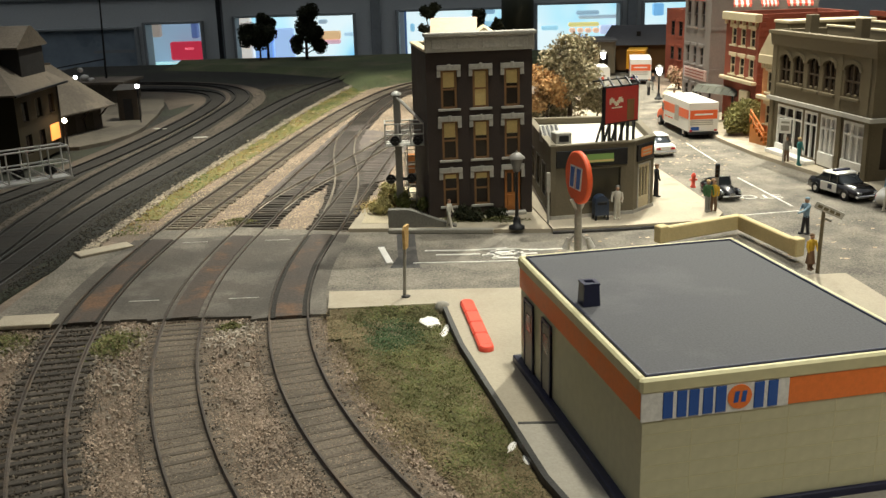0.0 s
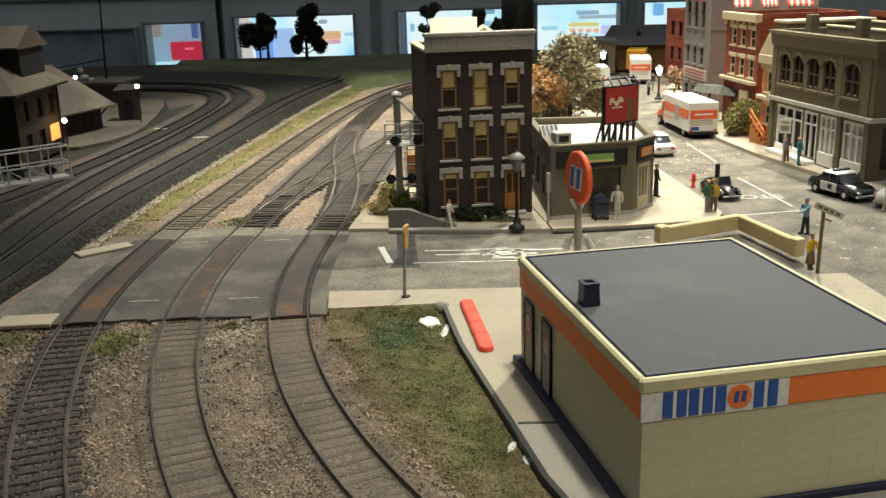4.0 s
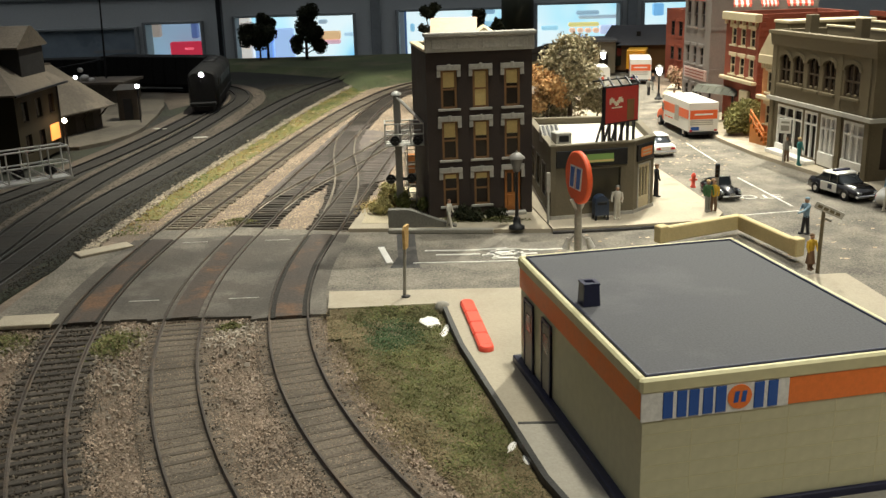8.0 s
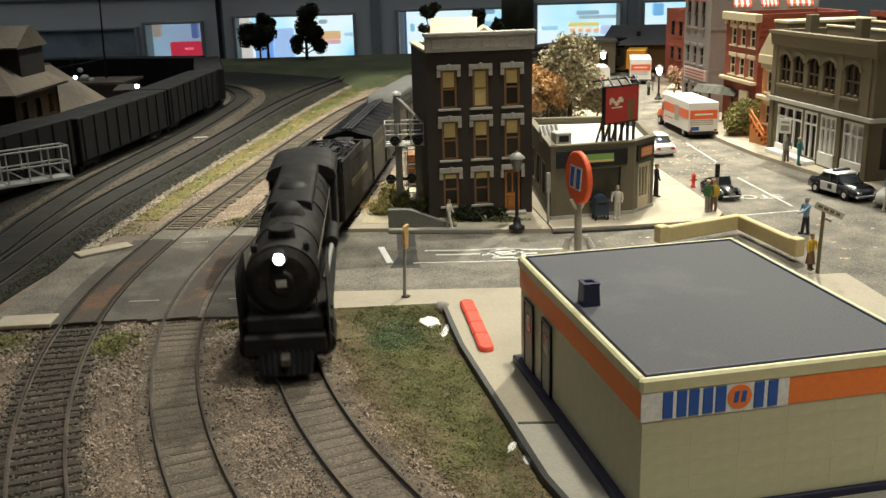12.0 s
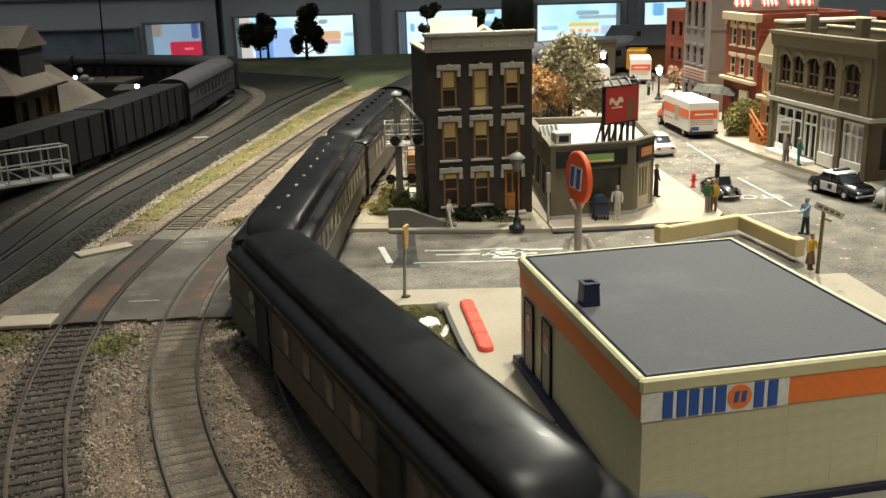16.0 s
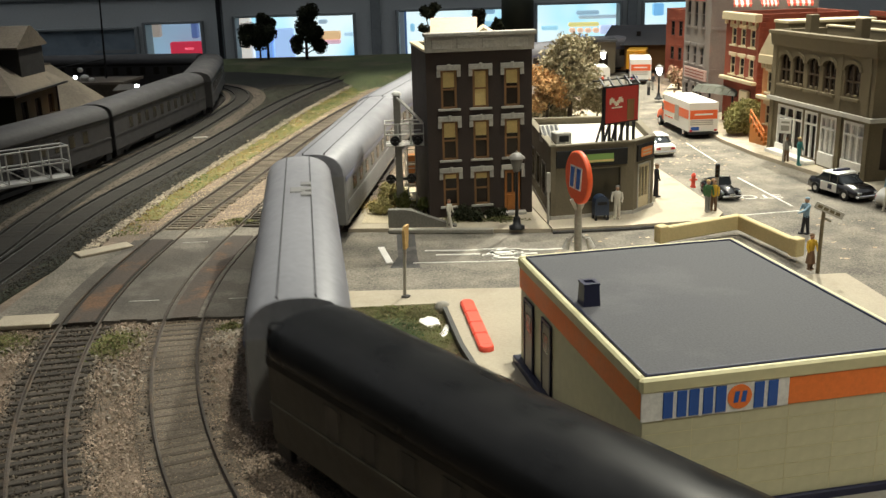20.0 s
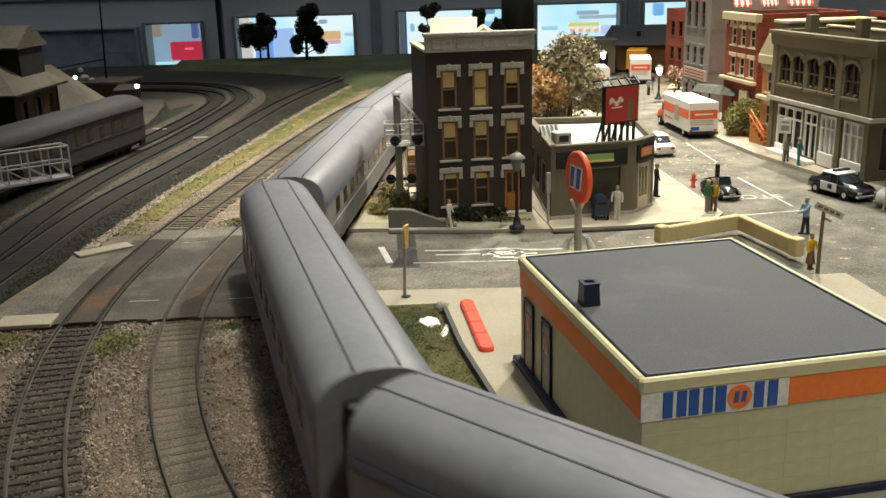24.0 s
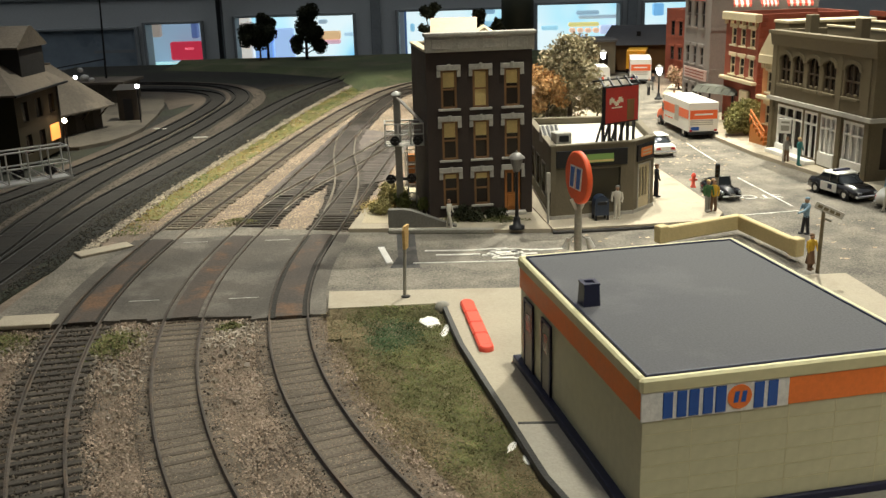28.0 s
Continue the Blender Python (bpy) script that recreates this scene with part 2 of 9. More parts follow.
grey_wall = paint("room_wall", (0.52, 0.55, 0.56), 0.8, vary=0.06, grain=2, blotch=0.05, bump=0.01)
train_black = paint("train_black", (0.011, 0.0105, 0.010), 0.6, vary=0.4, grain=4, blotch=0.9, bump=0.01, second=(0.026, 0.022, 0.018), share=0.4, spec=0.22)
roof_black = paint("roof_black", (0.0085, 0.0085, 0.009), 0.33, vary=0.2, grain=4, bump=0.003, spec=0.15)
pullman = paint("pullman_green", (0.068, 0.060, 0.044), 0.55, vary=0.2, grain=5, bump=0.004)
silver = paint("silver_paint", (0.215, 0.21, 0.205), 0.5, 0.1, vary=0.08, grain=3, bump=0.003)
silver_roof = paint("grey_silver_roof", (0.215, 0.215, 0.235), 0.48, 0.05, vary=0.12, grain=3, blotch=0.5, bump=0.003, spec=0.4)
# ground and rails darkened in colour because the yard is unlit
yard_grey = paint("yard_grey_shaded", (0.022, 0.021, 0.017), 0.95, vary=0.5, grain=7, blotch=0.1, bump=0.08, second=(0.030, 0.034, 0.021), share=0.5)
rail_shaded = paint("shaded_rail", (0.02, 0.018, 0.016), 0.6, vary=0.2)
rail_worn = paint("worn_rail", (0.27, 0.235, 0.19), 0.4, 0.5, vary=0.3, grain=6, second=(0.15, 0.115, 0.085), share=0.35)
headlight_glow = glow("headlight", (1.0, 0.93, 1.0), 60)


# ---- plan lines ----
def smooth_line(points, step=0.6):
    """A smooth plan line through the points, at even steps."""
    q = np.array(points, float)
    t = np.r_[0, np.cumsum(np.hypot(*np.diff(q, axis=0).T))]
    m = np.gradient(q, t, axis=0)
    out = []
    for i in range(len(q) - 1):
        h, n = t[i + 1] - t[i], max(2, int((t[i + 1] - t[i]) / 0.25))
        u = (np.arange(n) / n)[:, None]
        out.append((2 * u**3 - 3 * u**2 + 1) * q[i] + (u**3 - 2 * u**2 + u) * h * m[i] + (-2 * u**3 + 3 * u**2) * q[i + 1] + (u**3 - u**2) * h * m[i + 1])
    d = np.vstack(out + [q[-1:]])
    s = np.r_[0, np.cumsum(np.hypot(*np.diff(d, axis=0).T))]
    e = np.linspace(0, s[-1], max(2, int(s[-1] / step) + 1))
    return np.stack([np.interp(e, s, d[:, 0]), np.interp(e, s, d[:, 1])], 1)


CURVE = (38.2, 47.0)  # common centre of the three curved tracks


def arc(r, a0, a1, step=6):
    return [(CURVE[0] - r * math.cos(radians(a)), CURVE[1] - r * math.sin(radians(a))) for a in np.arange(a0, a1 + 0.1, step)]


FAR_TWO = [(60, 150), (40, 148.5), (25, 145), (10, 138.5), (0, 130), (-5, 120.5), (-6.8, 110.6), (-7.6, 104)]
FAR_THREE = [(60, 146), (40, 144.5), (25, 139), (12, 129), (5.5, 119), (1.0, 109), (-1.5, 99.5), (-3.2, 91), (-4.7, 82), (-5.35, 75), (-5.8, 70), (-6.25, 65), (-6.7, 60), (-7.1, 55)]
TRAIN_LINE = smooth_line([(250, 146), (160, 146), (100, 146), *FAR_THREE, *arc(45.7, 0, 90), (60, 1.3), (100, 1.3), (200, 1.3), (400, 1.3)], 0.25)
TRAIN_LINE = np.vstack([np.stack([np.linspace(720, 250.2, 1880), np.full(1880, 146.0)], 1), TRAIN_LINE])
LINE_ONE = smooth_line([(60, 154), (30, 151.5), (10, 144), (-3.1, 131), (-9.1, 112.5), (-12.2, 94.1), (-14.3, 76.8), (-15.4, 66.7), (-16.1, 60.6), (-16.6, 53), *arc(55.0, 0, 48)])
LINE_TWO = smooth_line([*FAR_TWO[4:], (-8.1, 98.3), (-8.55, 92.3), (-8.95, 87.5), (-9.5, 80.5), (-10.15, 74.6), (-10.8, 67), (-11.3, 61.6), (-11.65, 57), (-12.05, 51.5), *arc(50.4, 0, 48)])
LINE_THREE = smooth_line([*FAR_THREE[2:], *arc(45.7, 0, 54)])
LINE_SPUR = smooth_line([(-8.5, 93), (-8.65, 88), (-8.5, 84.4), (-8.15, 79.8), (-7.45, 74.2), (-7.05, 70), (-6.8, 65.5), (-6.75, 60)])
LINE_CROSS = smooth_line([(-11.3, 61.6), (-10.6, 65.5), (-9.65, 69), (-8.7, 72), (-7.85, 74.7), (-7.1, 77.2), (-6.1, 80.8), (-4.95, 85.2), (-4.05, 89.2), (-2.9, 94)])
LEFT_TRAIN = smooth_line([(-420, 133), (-300, 133), (-200, 133), (-100, 133), (-70, 133), (-50, 133), (-38.9, 131.9), (-34, 130), (-30, 126.3), (-27.7, 120.5), (-27, 114), (-27, 106), (-27.4, 97.7), (-28, 89), (-28.9, 80.9), (-30.1, 73), (-31.5, 66), (-33.5, 58), (-37, 48), (-43, 38), (-54, 28), (-75, 20), (-110, 18), (-200, 18), (-420, 18)], 0.25)
LEFT_OUTER = smooth_line([(-120, 141), (-60, 141), (-43, 140.5), (-36, 138.6), (-31.4, 135.5), (-27.9, 130.8), (-25.4, 124.1), (-24.4, 117.9), (-24.4, 110), (-24.7, 98.2), (-25.2, 89.5), (-25.8, 82.8), (-26.3, 76.4), (-26.6, 70.1), (-26.6, 64), (-26.4, 58.6), (-26, 53.7), (-25.8, 45), (-26, 30), (-28, 12)])
LEFT_EDGE = smooth_line([(-9, 160), (-14, 140), (-17.2, 125), (-18.7, 115), (-19.9, 102.7), (-20.75, 92.3), (-21.5, 84), (-22.2, 77.2), (-22.85, 71.6), (-23.4, 66.6), (-23.7, 61.7), (-23.75, 56.7), (-23.7, 50), (-23.9, 40), (-24.2, 20)])


# ---- room ----
def room():
    walls = Shape()
    # back wall with its window openings, in strips
    y0, y1 = 262.0, 270.0
    k = y0 / 178.0
    wins = [(-53.2, -42.2, -1.4, 7.2), (-36.9, -14.6, -0.6, 7.9), (-7.4, 14.5, -0.9, 8.2), (17.7, 33.7, -0.9, 8.7), (37.1, 52.0, -0.6, 8.6)]
    base = 15.17
    spans = sorted((a * k, b * k, base + (c - base) * k, base + (d - base) * k) for a, b, c, d in wins)
    x = -720.0
    back = Shape()
    for a, b, c, d in spans:
        back.box(x, a, y0, y1, -110, 190)
        back.box(a, b, y0, y1, -110, c)
        back.box(a, b, y0, y1, d, 190)
        x = b
    back.box(x, 760, y0, y1, -110, 190)
    solid("wall_north", back, grey_wall, "dim grey room wall with wide window openings", "wall", kind="structure")
    for n, (a, b, c, d) in enumerate(spans):
        w = thing("window_%d" % (n + 1), at(0, 0), "wide grey-framed interior window onto a bright blue-lit hall", "window", "wall windows", "structure")
        fr = Shape()
        fr.box(a, a + 0.8, y0 - 1.2, y0 + 5, c, d, 0.2).box(b - 0.8, b, y0 - 1.2, y0 + 5, c, d, 0.2)
        fr.box(a + 0.8, b - 0.8, y0 - 1.2, y0 + 5, d - 0.7, d, 0.2).box(a + 0.8, b - 0.8, y0 - 1.6, y0 + 5, c, c + 0.7, 0.2)
        part("window_frame", fr, frame_grey, w)
    dark = thing("window_6", at(0, 0), "dim interior window, faint light put into the pane colour", "window", "wall windows", "structure")
    # blue-grey paint carries faint light in the pane; the bar a reflection
    part("pane", Shape().box(-106, -80.5, y0 - 0.4, y0 - 0.05, -8.2, 1.6), dim_pane, dark)
    part("reflection_bar", Shape().box(-92, -81, y0 - 0.5, y0 - 0.4, -4.4, -3.6), frame_grey, dark, "pale bar painting a reflection in the glass")
    part("window_frame", Shape().box(-107, -106, y0 - 1.4, y0, -9, 2.4, 0.2).box(-80.5, -79.5, y0 - 1.4, y0, -9, 2.4, 0.2).box(-106, -80.5, y0 - 1.4, y0, 1.6, 2.4, 0.2).box(-106, -80.5, y0 - 1.4, y0, -9, -8.2, 0.2), frame_grey, dark)
    solid("wall_rail", Shape().box(-720, 760, y0 - 1.0, y0 - 0.05, 9.6, 11.0, 0.2), frame_grey, "long grey rail along the room wall", "rail", kind="structure")
    for x in (-16.2, 23.7, 52.1):
        solid("wall_pilaster", Shape().box(x - 1.3, x + 1.3, y0 - 1.0, y0 - 0.05, -60, 9.5, 0.2), frame_grey, "upright grey batten on the room wall", "batten", "wall battens", "structure")
    for nm, s in (("wall_west", Shape().box(-728, -720, -260, 270, -110, 190)), ("wall_east", Shape().box(760, 768, -260, 270, -110, 190)), ("wall_south", Shape().box(-728, 768, -268, -260, -110, 190))):
        solid(nm, s, grey_wall, "plain dim grey room wall", "wall", kind="structure")
    solid("ceiling", Shape().box(-728, 768, -268, 270, 190, 196), grey_wall, "plain dim grey ceiling", "ceiling", kind="structure")
    solid("floor", Shape().box(-728, 768, -268, 270, -116, -110), grey_wall, "plain dim grey floor", "floor", kind="structure")
    solid("wall_post", Shape().box(-57.3, -56.1, 256, 259, -108, 188, 0.3), black_iron, "slim dark upright post before the room wall", "post", kind="structure")
    # the hall beyond the windows; its lit displays and furnishings are panels given a glow
    def show(a, b, c, d, col, y=318):
        solid("hall_display", Shape().box(a, b, y, y + 3, c, d, 0.4), glow("hall_display_glow", col, 0.62), "glowing coloured display in the hall beyond", "display", "hall displays", "structure")

    show(-97.4, -74.1, -16.9, 4.4, (0.26, 0.38, 0.5), 324)
    show(-92.7, -89.8, -4.0, 0.7, (0.3, 0.24, 0.2))
    show(-96.9, -94.3, -9.3, -2.8, (0.42, 0.44, 0.28))
    show(-79.7, -77.7, -4.7, 1.4, (0.08, 0.12, 0.28))
    show(-87.0, -74.7, -11.5, -5.7, (0.55, 0.02, 0.05))
    show(-82.7, -79.0, -8.6, -7.2, (0.72, 0.36, 0.45))
    show(-93.3, -80.7, -14.1, -12.1, (0.55, 0.95, 0.95))
    show(-66.1, -63.9, -9.4, 2.4, (0.62, 0.3, 0.13))
    show(-64.0, -60.3, -12.4, 2.4, (0.74, 0.66, 0.58))
    show(-59.4, -53.5, -12.6, -1.7, (0.22, 0.4, 0.8))
    show(-53.1, -46.5, -12.7, -2.3, (0.45, 0.62, 0.95))
    show(-55.8, -53.6, -5.0, -2.1, (0.42, 0.42, 0.22))
    show(-38.2, -31.4, -6.3, -3.6, (0.85, 0.52, 0.26))
    show(-38.3, -31.5, -7.7, -6.3, (0.8, 0.48, 0.55))
    show(-38.3, -35.5, -1.2, 0.1, (0.35, 0.45, 0.52))
    show(-30.8, -26.8, -5.7, -4.6, (0.45, 0.65, 0.8), 324)
    # grey curtain, drawn as a dim glowing panel
    show(-13.9, -10.4, -13.8, 3.1, (0.1, 0.11, 0.12), 324)
    show(-10.4, -9.8, -13.8, 3.1, (0.02, 0.06, 0.16))
    show(-8.6, -7.2, -4.5, -2.0, (0.3, 0.6, 0.8))
    show(15.4, 19.0, 0.4, 2.3, (0.25, 0.42, 0.55))
    show(14.6, 20.1, -4.1, -1.9, (0.35, 0.6, 0.75))
    show(34.1, 39.6, -5.3, -3.9, (0.45, 0.8, 0.95))
    show(45.4, 52.8, -0.7, 0.6, (0.35, 0.5, 0.6))
    show(46.2, 59.4, -2.0, -0.9, (0.42, 0.52, 0.58))
    show(42.9, 52.8, -4.4, -3.1, (0.85, 0.72, 0.25))
    show(43.3, 45.1, -6.3, -4.8, (0.9, 0.55, 0.38))
    show(45.9, 47.7, -6.3, -4.9, (0.9, 0.55, 0.38))
    show(48.4, 50.3, -6.4, -5.0, (0.9, 0.55, 0.38))
    show(51.0, 52.9, -6.5, -5.0, (0.9, 0.55, 0.38))
    show(53.2, 59.5, -7.0, -4.1, (0.62, 0.7, 0.95))
    show(42.6, 49.2, -10.7, -7.0, (0.38, 0.6, 0.9))
    show(70.4, 73.7, -1.6, 2.3, (0.22, 0.52, 0.85))
    show(67.7, 70.1, -7.5, -6.2, (0.8, 0.75, 0.5))
    solid("backdrop", Shape().box(-260, 190, 330, 331, -60, 60), hall_glow, "bright pale blue hall beyond the windows", "backdrop", kind="structure")


dim_pane = paint("dim_pane", (0.23, 0.28, 0.33), 0.3, vary=0.2, grain=0.3, blotch=0.06, bump=0)
frame_grey = paint("frame_grey", (0.26, 0.28, 0.29), 0.6, vary=0.1, grain=2)


def hall_material():
    mt = bpy.data.materials.new("hall_glow")
    mt.use_nodes = True
    t = mt.node_tree
    b = t.nodes["Principled BSDF"]
    co, ns, rp = t.nodes.new("ShaderNodeTexCoord"), t.nodes.new("ShaderNodeTexNoise"), t.nodes.new("ShaderNodeValToRGB")
    ns.inputs["Scale"].default_value, ns.inputs["Detail"].default_value = 3.2, 2
    t.links.new(co.outputs["Object"], ns.inputs["Vector"])
    t.links.new(ns.outputs["Fac"], rp.inputs[0])
    e = rp.color_ramp.elements
    e[0].position, e[0].color = 0.28, (0.10, 0.45, 0.85, 1)
    e[1].position, e[1].color = 0.52, (0.78, 0.96, 1.0, 1)
    for pos, c in ((0.36, (0.22, 0.66, 0.95, 1)), (0.42, (0.52, 0.88, 1.0, 1))):
        n = e.new(pos)
        n.color = c
    t.links.new(rp.outputs[0], b.inputs["Emission Color"])
    b.inputs["Base Color"].default_value = (0.1, 0.1, 0.1, 1)
    b.inputs["Emission Strength"].default_value = 1.0
    return mt


hall_glow = hall_material()
room()


# ---- ground ----
def sheet(x0, x1, y0, y1, step, height):
    xs, ys = np.arange(x0, x1 + step / 2, step), np.arange(y0, y1 + step / 2, step)
    gx, gy = np.meshgrid(xs, ys)
    vs = np.stack([gx, gy, height(gx, gy)], -1).reshape(-1, 3)
    n = len(xs)
    i = np.arange(len(ys) - 1)[:, None] * n + np.arange(n - 1)[None]
    fs = np.stack([i, i + 1, i + n + 1, i + n], -1).reshape(-1, 4)
    return vs, fs


def ripple(x, y):
    return 0.035 * np.sin(1.9 * x + 0.7 * y) * np.sin(1.3 * y - 0.8 * x) + 0.03 * np.sin(4.1 * x - 2.3 * y + 1) * np.sin(3.7 * y + 1.1 * x)


def terrain(x, y):
    return ripple(x, y) - 0.02


vs, fs = sheet(-64, 64, 6, 172, 0.8, terrain)
me = quick("ground", vs, fs, gravel)
me.polygons.foreach_set("use_smooth", [True] * len(me.polygons))
tagged(new("ground", me), "tan gravel and sandy scenic base of the layout", "ground", kind="structure")
solid("layout_table", Shape().box(-430, 730, -12, 173.5, -9, -0.55), dark_bed, "dark plain table carrying the model railway", "table", kind="structure")


def region(name, poly, z0, z1, material, label, category):
    return solid(name, Shape().prism(poly, z0, z1), material, label, category, kind="structure")


def line_x(line, y):
    """Sideways place of a plan line at y."""
    o = np.argsort(line[:, 1])
    return np.interp(y, line[o, 1], line[o, 0])


DARK_EDGE = [(-22.5, 8), (-22.0, 30), (-21.7, 44.3), (-20.9, 51.4), (-20.35, 60), (-19.85, 68.4), (-19.2, 74.3), (-18.4, 81.4), (-16.8, 95.3), (-15.3, 109.4), (-13.0, 125.7), (-9.5, 146), (-6, 160), (-3, 171.5)]
# the yard's shade is put into this sheet's colour
region("left_yard", [(-64, 8), *DARK_EDGE, (-64, 171.5)], -0.3, 0.08, yard_grey, "ballast yard, its shade put into the dark colour", "ground")
back_grass = Shape().prism([(-46, 160), (-30, 153), (-15, 140), (-10.5, 124), (-2, 138), (6, 148), (24, 157), (24, 171.6), (-46, 171.6)], -0.1, 0.85, [(-44, 164), (-30, 157), (-13, 146), (-9.5, 130), (-4, 142), (5, 152), (22, 160), (23, 171), (-45, 171)])
solid("far_grass", back_grass, far_turf, "dim green grassy bank along the far edge of the table", "grass", kind="structure")

ROAD = [(-20.8, 41), (-5.4, 41.2), (0, 42.2), (19, 44.5), (24, 30), (63, 30), (63, 62), (28, 62), (25, 78), (24, 95), (26, 112), (30, 140), (20, 140), (17.5, 112), (16.5, 76), (16.5, 57), (6.5, 54.2), (3, 54.4), (-3, 55), (-6, 55.2), (-12.8, 57), (-17, 56.5), (-18.2, 54.2), (-20.8, 52.0)]
region("road", ROAD, -0.3, 0.2, asphalt, "worn grey asphalt street crossing the tracks", "road")
STORE_WALK = [(6.4, 53.4), (10.5, 53.7), (15.0, 54.3), (16.4, 54.9), (17.0, 56.0), (17.0, 57.6), (16.1, 69.5), (16.6, 76), (16.3, 100), (6, 100), (5.6, 60)]
region("pavement_store", STORE_WALK, -0.3, 0.5, concrete, "pale concrete pavement with a rounded street corner", "pavement")
region("pavement_row", [(-5.6, 55.0), (-3.2, 54.8), (3, 53.9), (6.35, 53.7), (5.6, 60), (5.5, 66), (-3.2, 66), (-5.0, 60)], -0.3, 0.42, concrete, "pale concrete pavement before the brick house", "pavement")
region("pavement_east", [(27.4, 50), (27.4, 58.5), (26.7, 66.5), (24.8, 74.5), (24, 81), (23.6, 93), (25.9, 111), (31, 126), (63, 126), (63, 50)], -0.3, 0.5, concrete, "sunlit pale concrete pavement along the street", "pavement")
LOT = [(0.0, 41.3), (0.7, 36.3), (1.65, 31.8), (2.25, 29.0), (2.95, 25.6), (4.3, 21.6), (6.4, 18.6), (18, 20), (21, 26), (19.5, 44.0), (3.6, 43.2), (-5.5, 43.4), (-5.3, 41.0)]
region("pavement_station", LOT, -0.3, 0.45, forecourt_tan, "pale tan concrete forecourt of the filling station", "pavement")
region("pavement_slab", [(2.25, 29.0), (2.95, 25.6), (4.3, 21.6), (6.4, 18.6), (18, 20), (17, 29.4)], 0.3, 0.456, forecourt_grey, "greyer concrete slab of the forecourt", "pavement")
LAWN = [(-5.4, 41.1), (-5.0, 38.0), *[(CURVE[0] - 43.6 * math.cos(radians(a)), CURVE[1] - 43.6 * math.sin(radians(a))) for a in range(12, 40, 3)], (3.0, 25.4), (2.2, 29.0), (1.6, 31.8), (0.65, 36.3), (-0.05, 41.2)]
LAWN_TOP = [(-5.1, 40.9), (-4.5, 38.0), *[(CURVE[0] - 42.9 * math.cos(radians(a)), CURVE[1] - 42.9 * math.sin(radians(a))) for a in range(12, 40, 3)], *LAWN[-5:]]
solid("lawn", Shape().prism(LAWN, -0.02, 0.14, LAWN_TOP), grass_mat, "patchy green and brown model grass beside the track", "grass", kind="structure")


# ---- tracks ----
region("sandy_lot", [(-4.9, 56.2), (-0.5, 55.7), (-0.5, 65.8), (-3.3, 65.8), (-4.7, 60.3)], 0.3, 0.434, sand, "pale sandy patch beside the brick house", "ground")
# ties darkened to go with the yard's painted shade
tie_shaded = paint("shaded_tie", (0.03, 0.026, 0.021), 0.9, vary=0.3, per_piece=0.3)
region("verge", [(px + 0.3, py) for px, py in DARK_EDGE[4:]] + [(px + 2.0 + 1.6 * max(0.0, (py - 70) / 60), py) for px, py in DARK_EDGE[:3:-1]], -0.2, 0.06, verge_mat, "yellow-green turf strip along the yard edge", "grass")
RAIL_TOP, TIE_TOP = 0.30, 0.12


def track(line, label, tie_material, tie_every=0.62, ties=True, far_ties=None, group="tracks", steel=None):
    far_ties = far_ties or tie_dark
    tr = thing("railway_track", at(0, 0), label, "railway track", group)
    for side in (-1, 1):
        s = Shape()
        o = side * 0.865
        s.sweep([(x, y, 0) for x, y in line], [(o - 0.07, TIE_TOP), (o + 0.07, TIE_TOP), (o + 0.018, TIE_TOP + 0.04), (o + 0.04, RAIL_TOP - 0.05), (o + 0.04, RAIL_TOP), (o - 0.04, RAIL_TOP), (o - 0.04, RAIL_TOP - 0.05), (o - 0.018, TIE_TOP + 0.04)])
        part("rail", s, steel or rail_steel, tr)
    if not ties:
        return tr
    d = np.r_[0, np.cumsum(np.hypot(*np.diff(line, axis=0).T))]
    e = np.arange(0.2, d[-1], tie_every)
    px, py = np.interp(e, d, line[:, 0]), np.interp(e, d, line[:, 1])
    hx, hy = np.interp(e + 0.2, d, line[:, 0]) - np.interp(e - 0.2, d, line[:, 0]), np.interp(e + 0.2, d, line[:, 1]) - np.interp(e - 0.2, d, line[:, 1])
    rng = random.Random(len(e))
    half = 0.11 if tie_material is tie_dusty else 0.15
    first = [None, None]
    for i in range(len(e)):
        if 41.0 < py[i] < 54.8 and px[i] < -5 and px[i] > -18.5:
            continue
        m = at(px[i] + rng.uniform(-0.09, 0.09), py[i], rng.uniform(-0.015, 0.01), math.degrees(math.atan2(hy[i], hx[i])) + 90 + rng.uniform(-2.6, 2.6))
        far = int(py[i] > 56)
        if first[far] is None:
            first[far] = part("tie", Shape().box(-1.32, 1.32, -half, half, -0.1, TIE_TOP, 0.025), far_ties if far else tie_material, tr, m=m)
        else:
            twin(first[far], m)
    return tr


track(LINE_ONE, "curved model track with dark open ties and brown rails", tie_dark, far_ties=tie_sandy)
track(LINE_TWO, "curved model track sunk in dusty tan ballast", tie_dusty)
track(LINE_THREE, "main model track curving past the filling station", tie_dusty)
track(LINE_SPUR, "curved crossover track linking two main tracks", tie_dark, steel=rail_worn)
track(LINE_CROSS, "diagonal crossover track of the double junction", tie_dark, 0.8, steel=rail_worn)
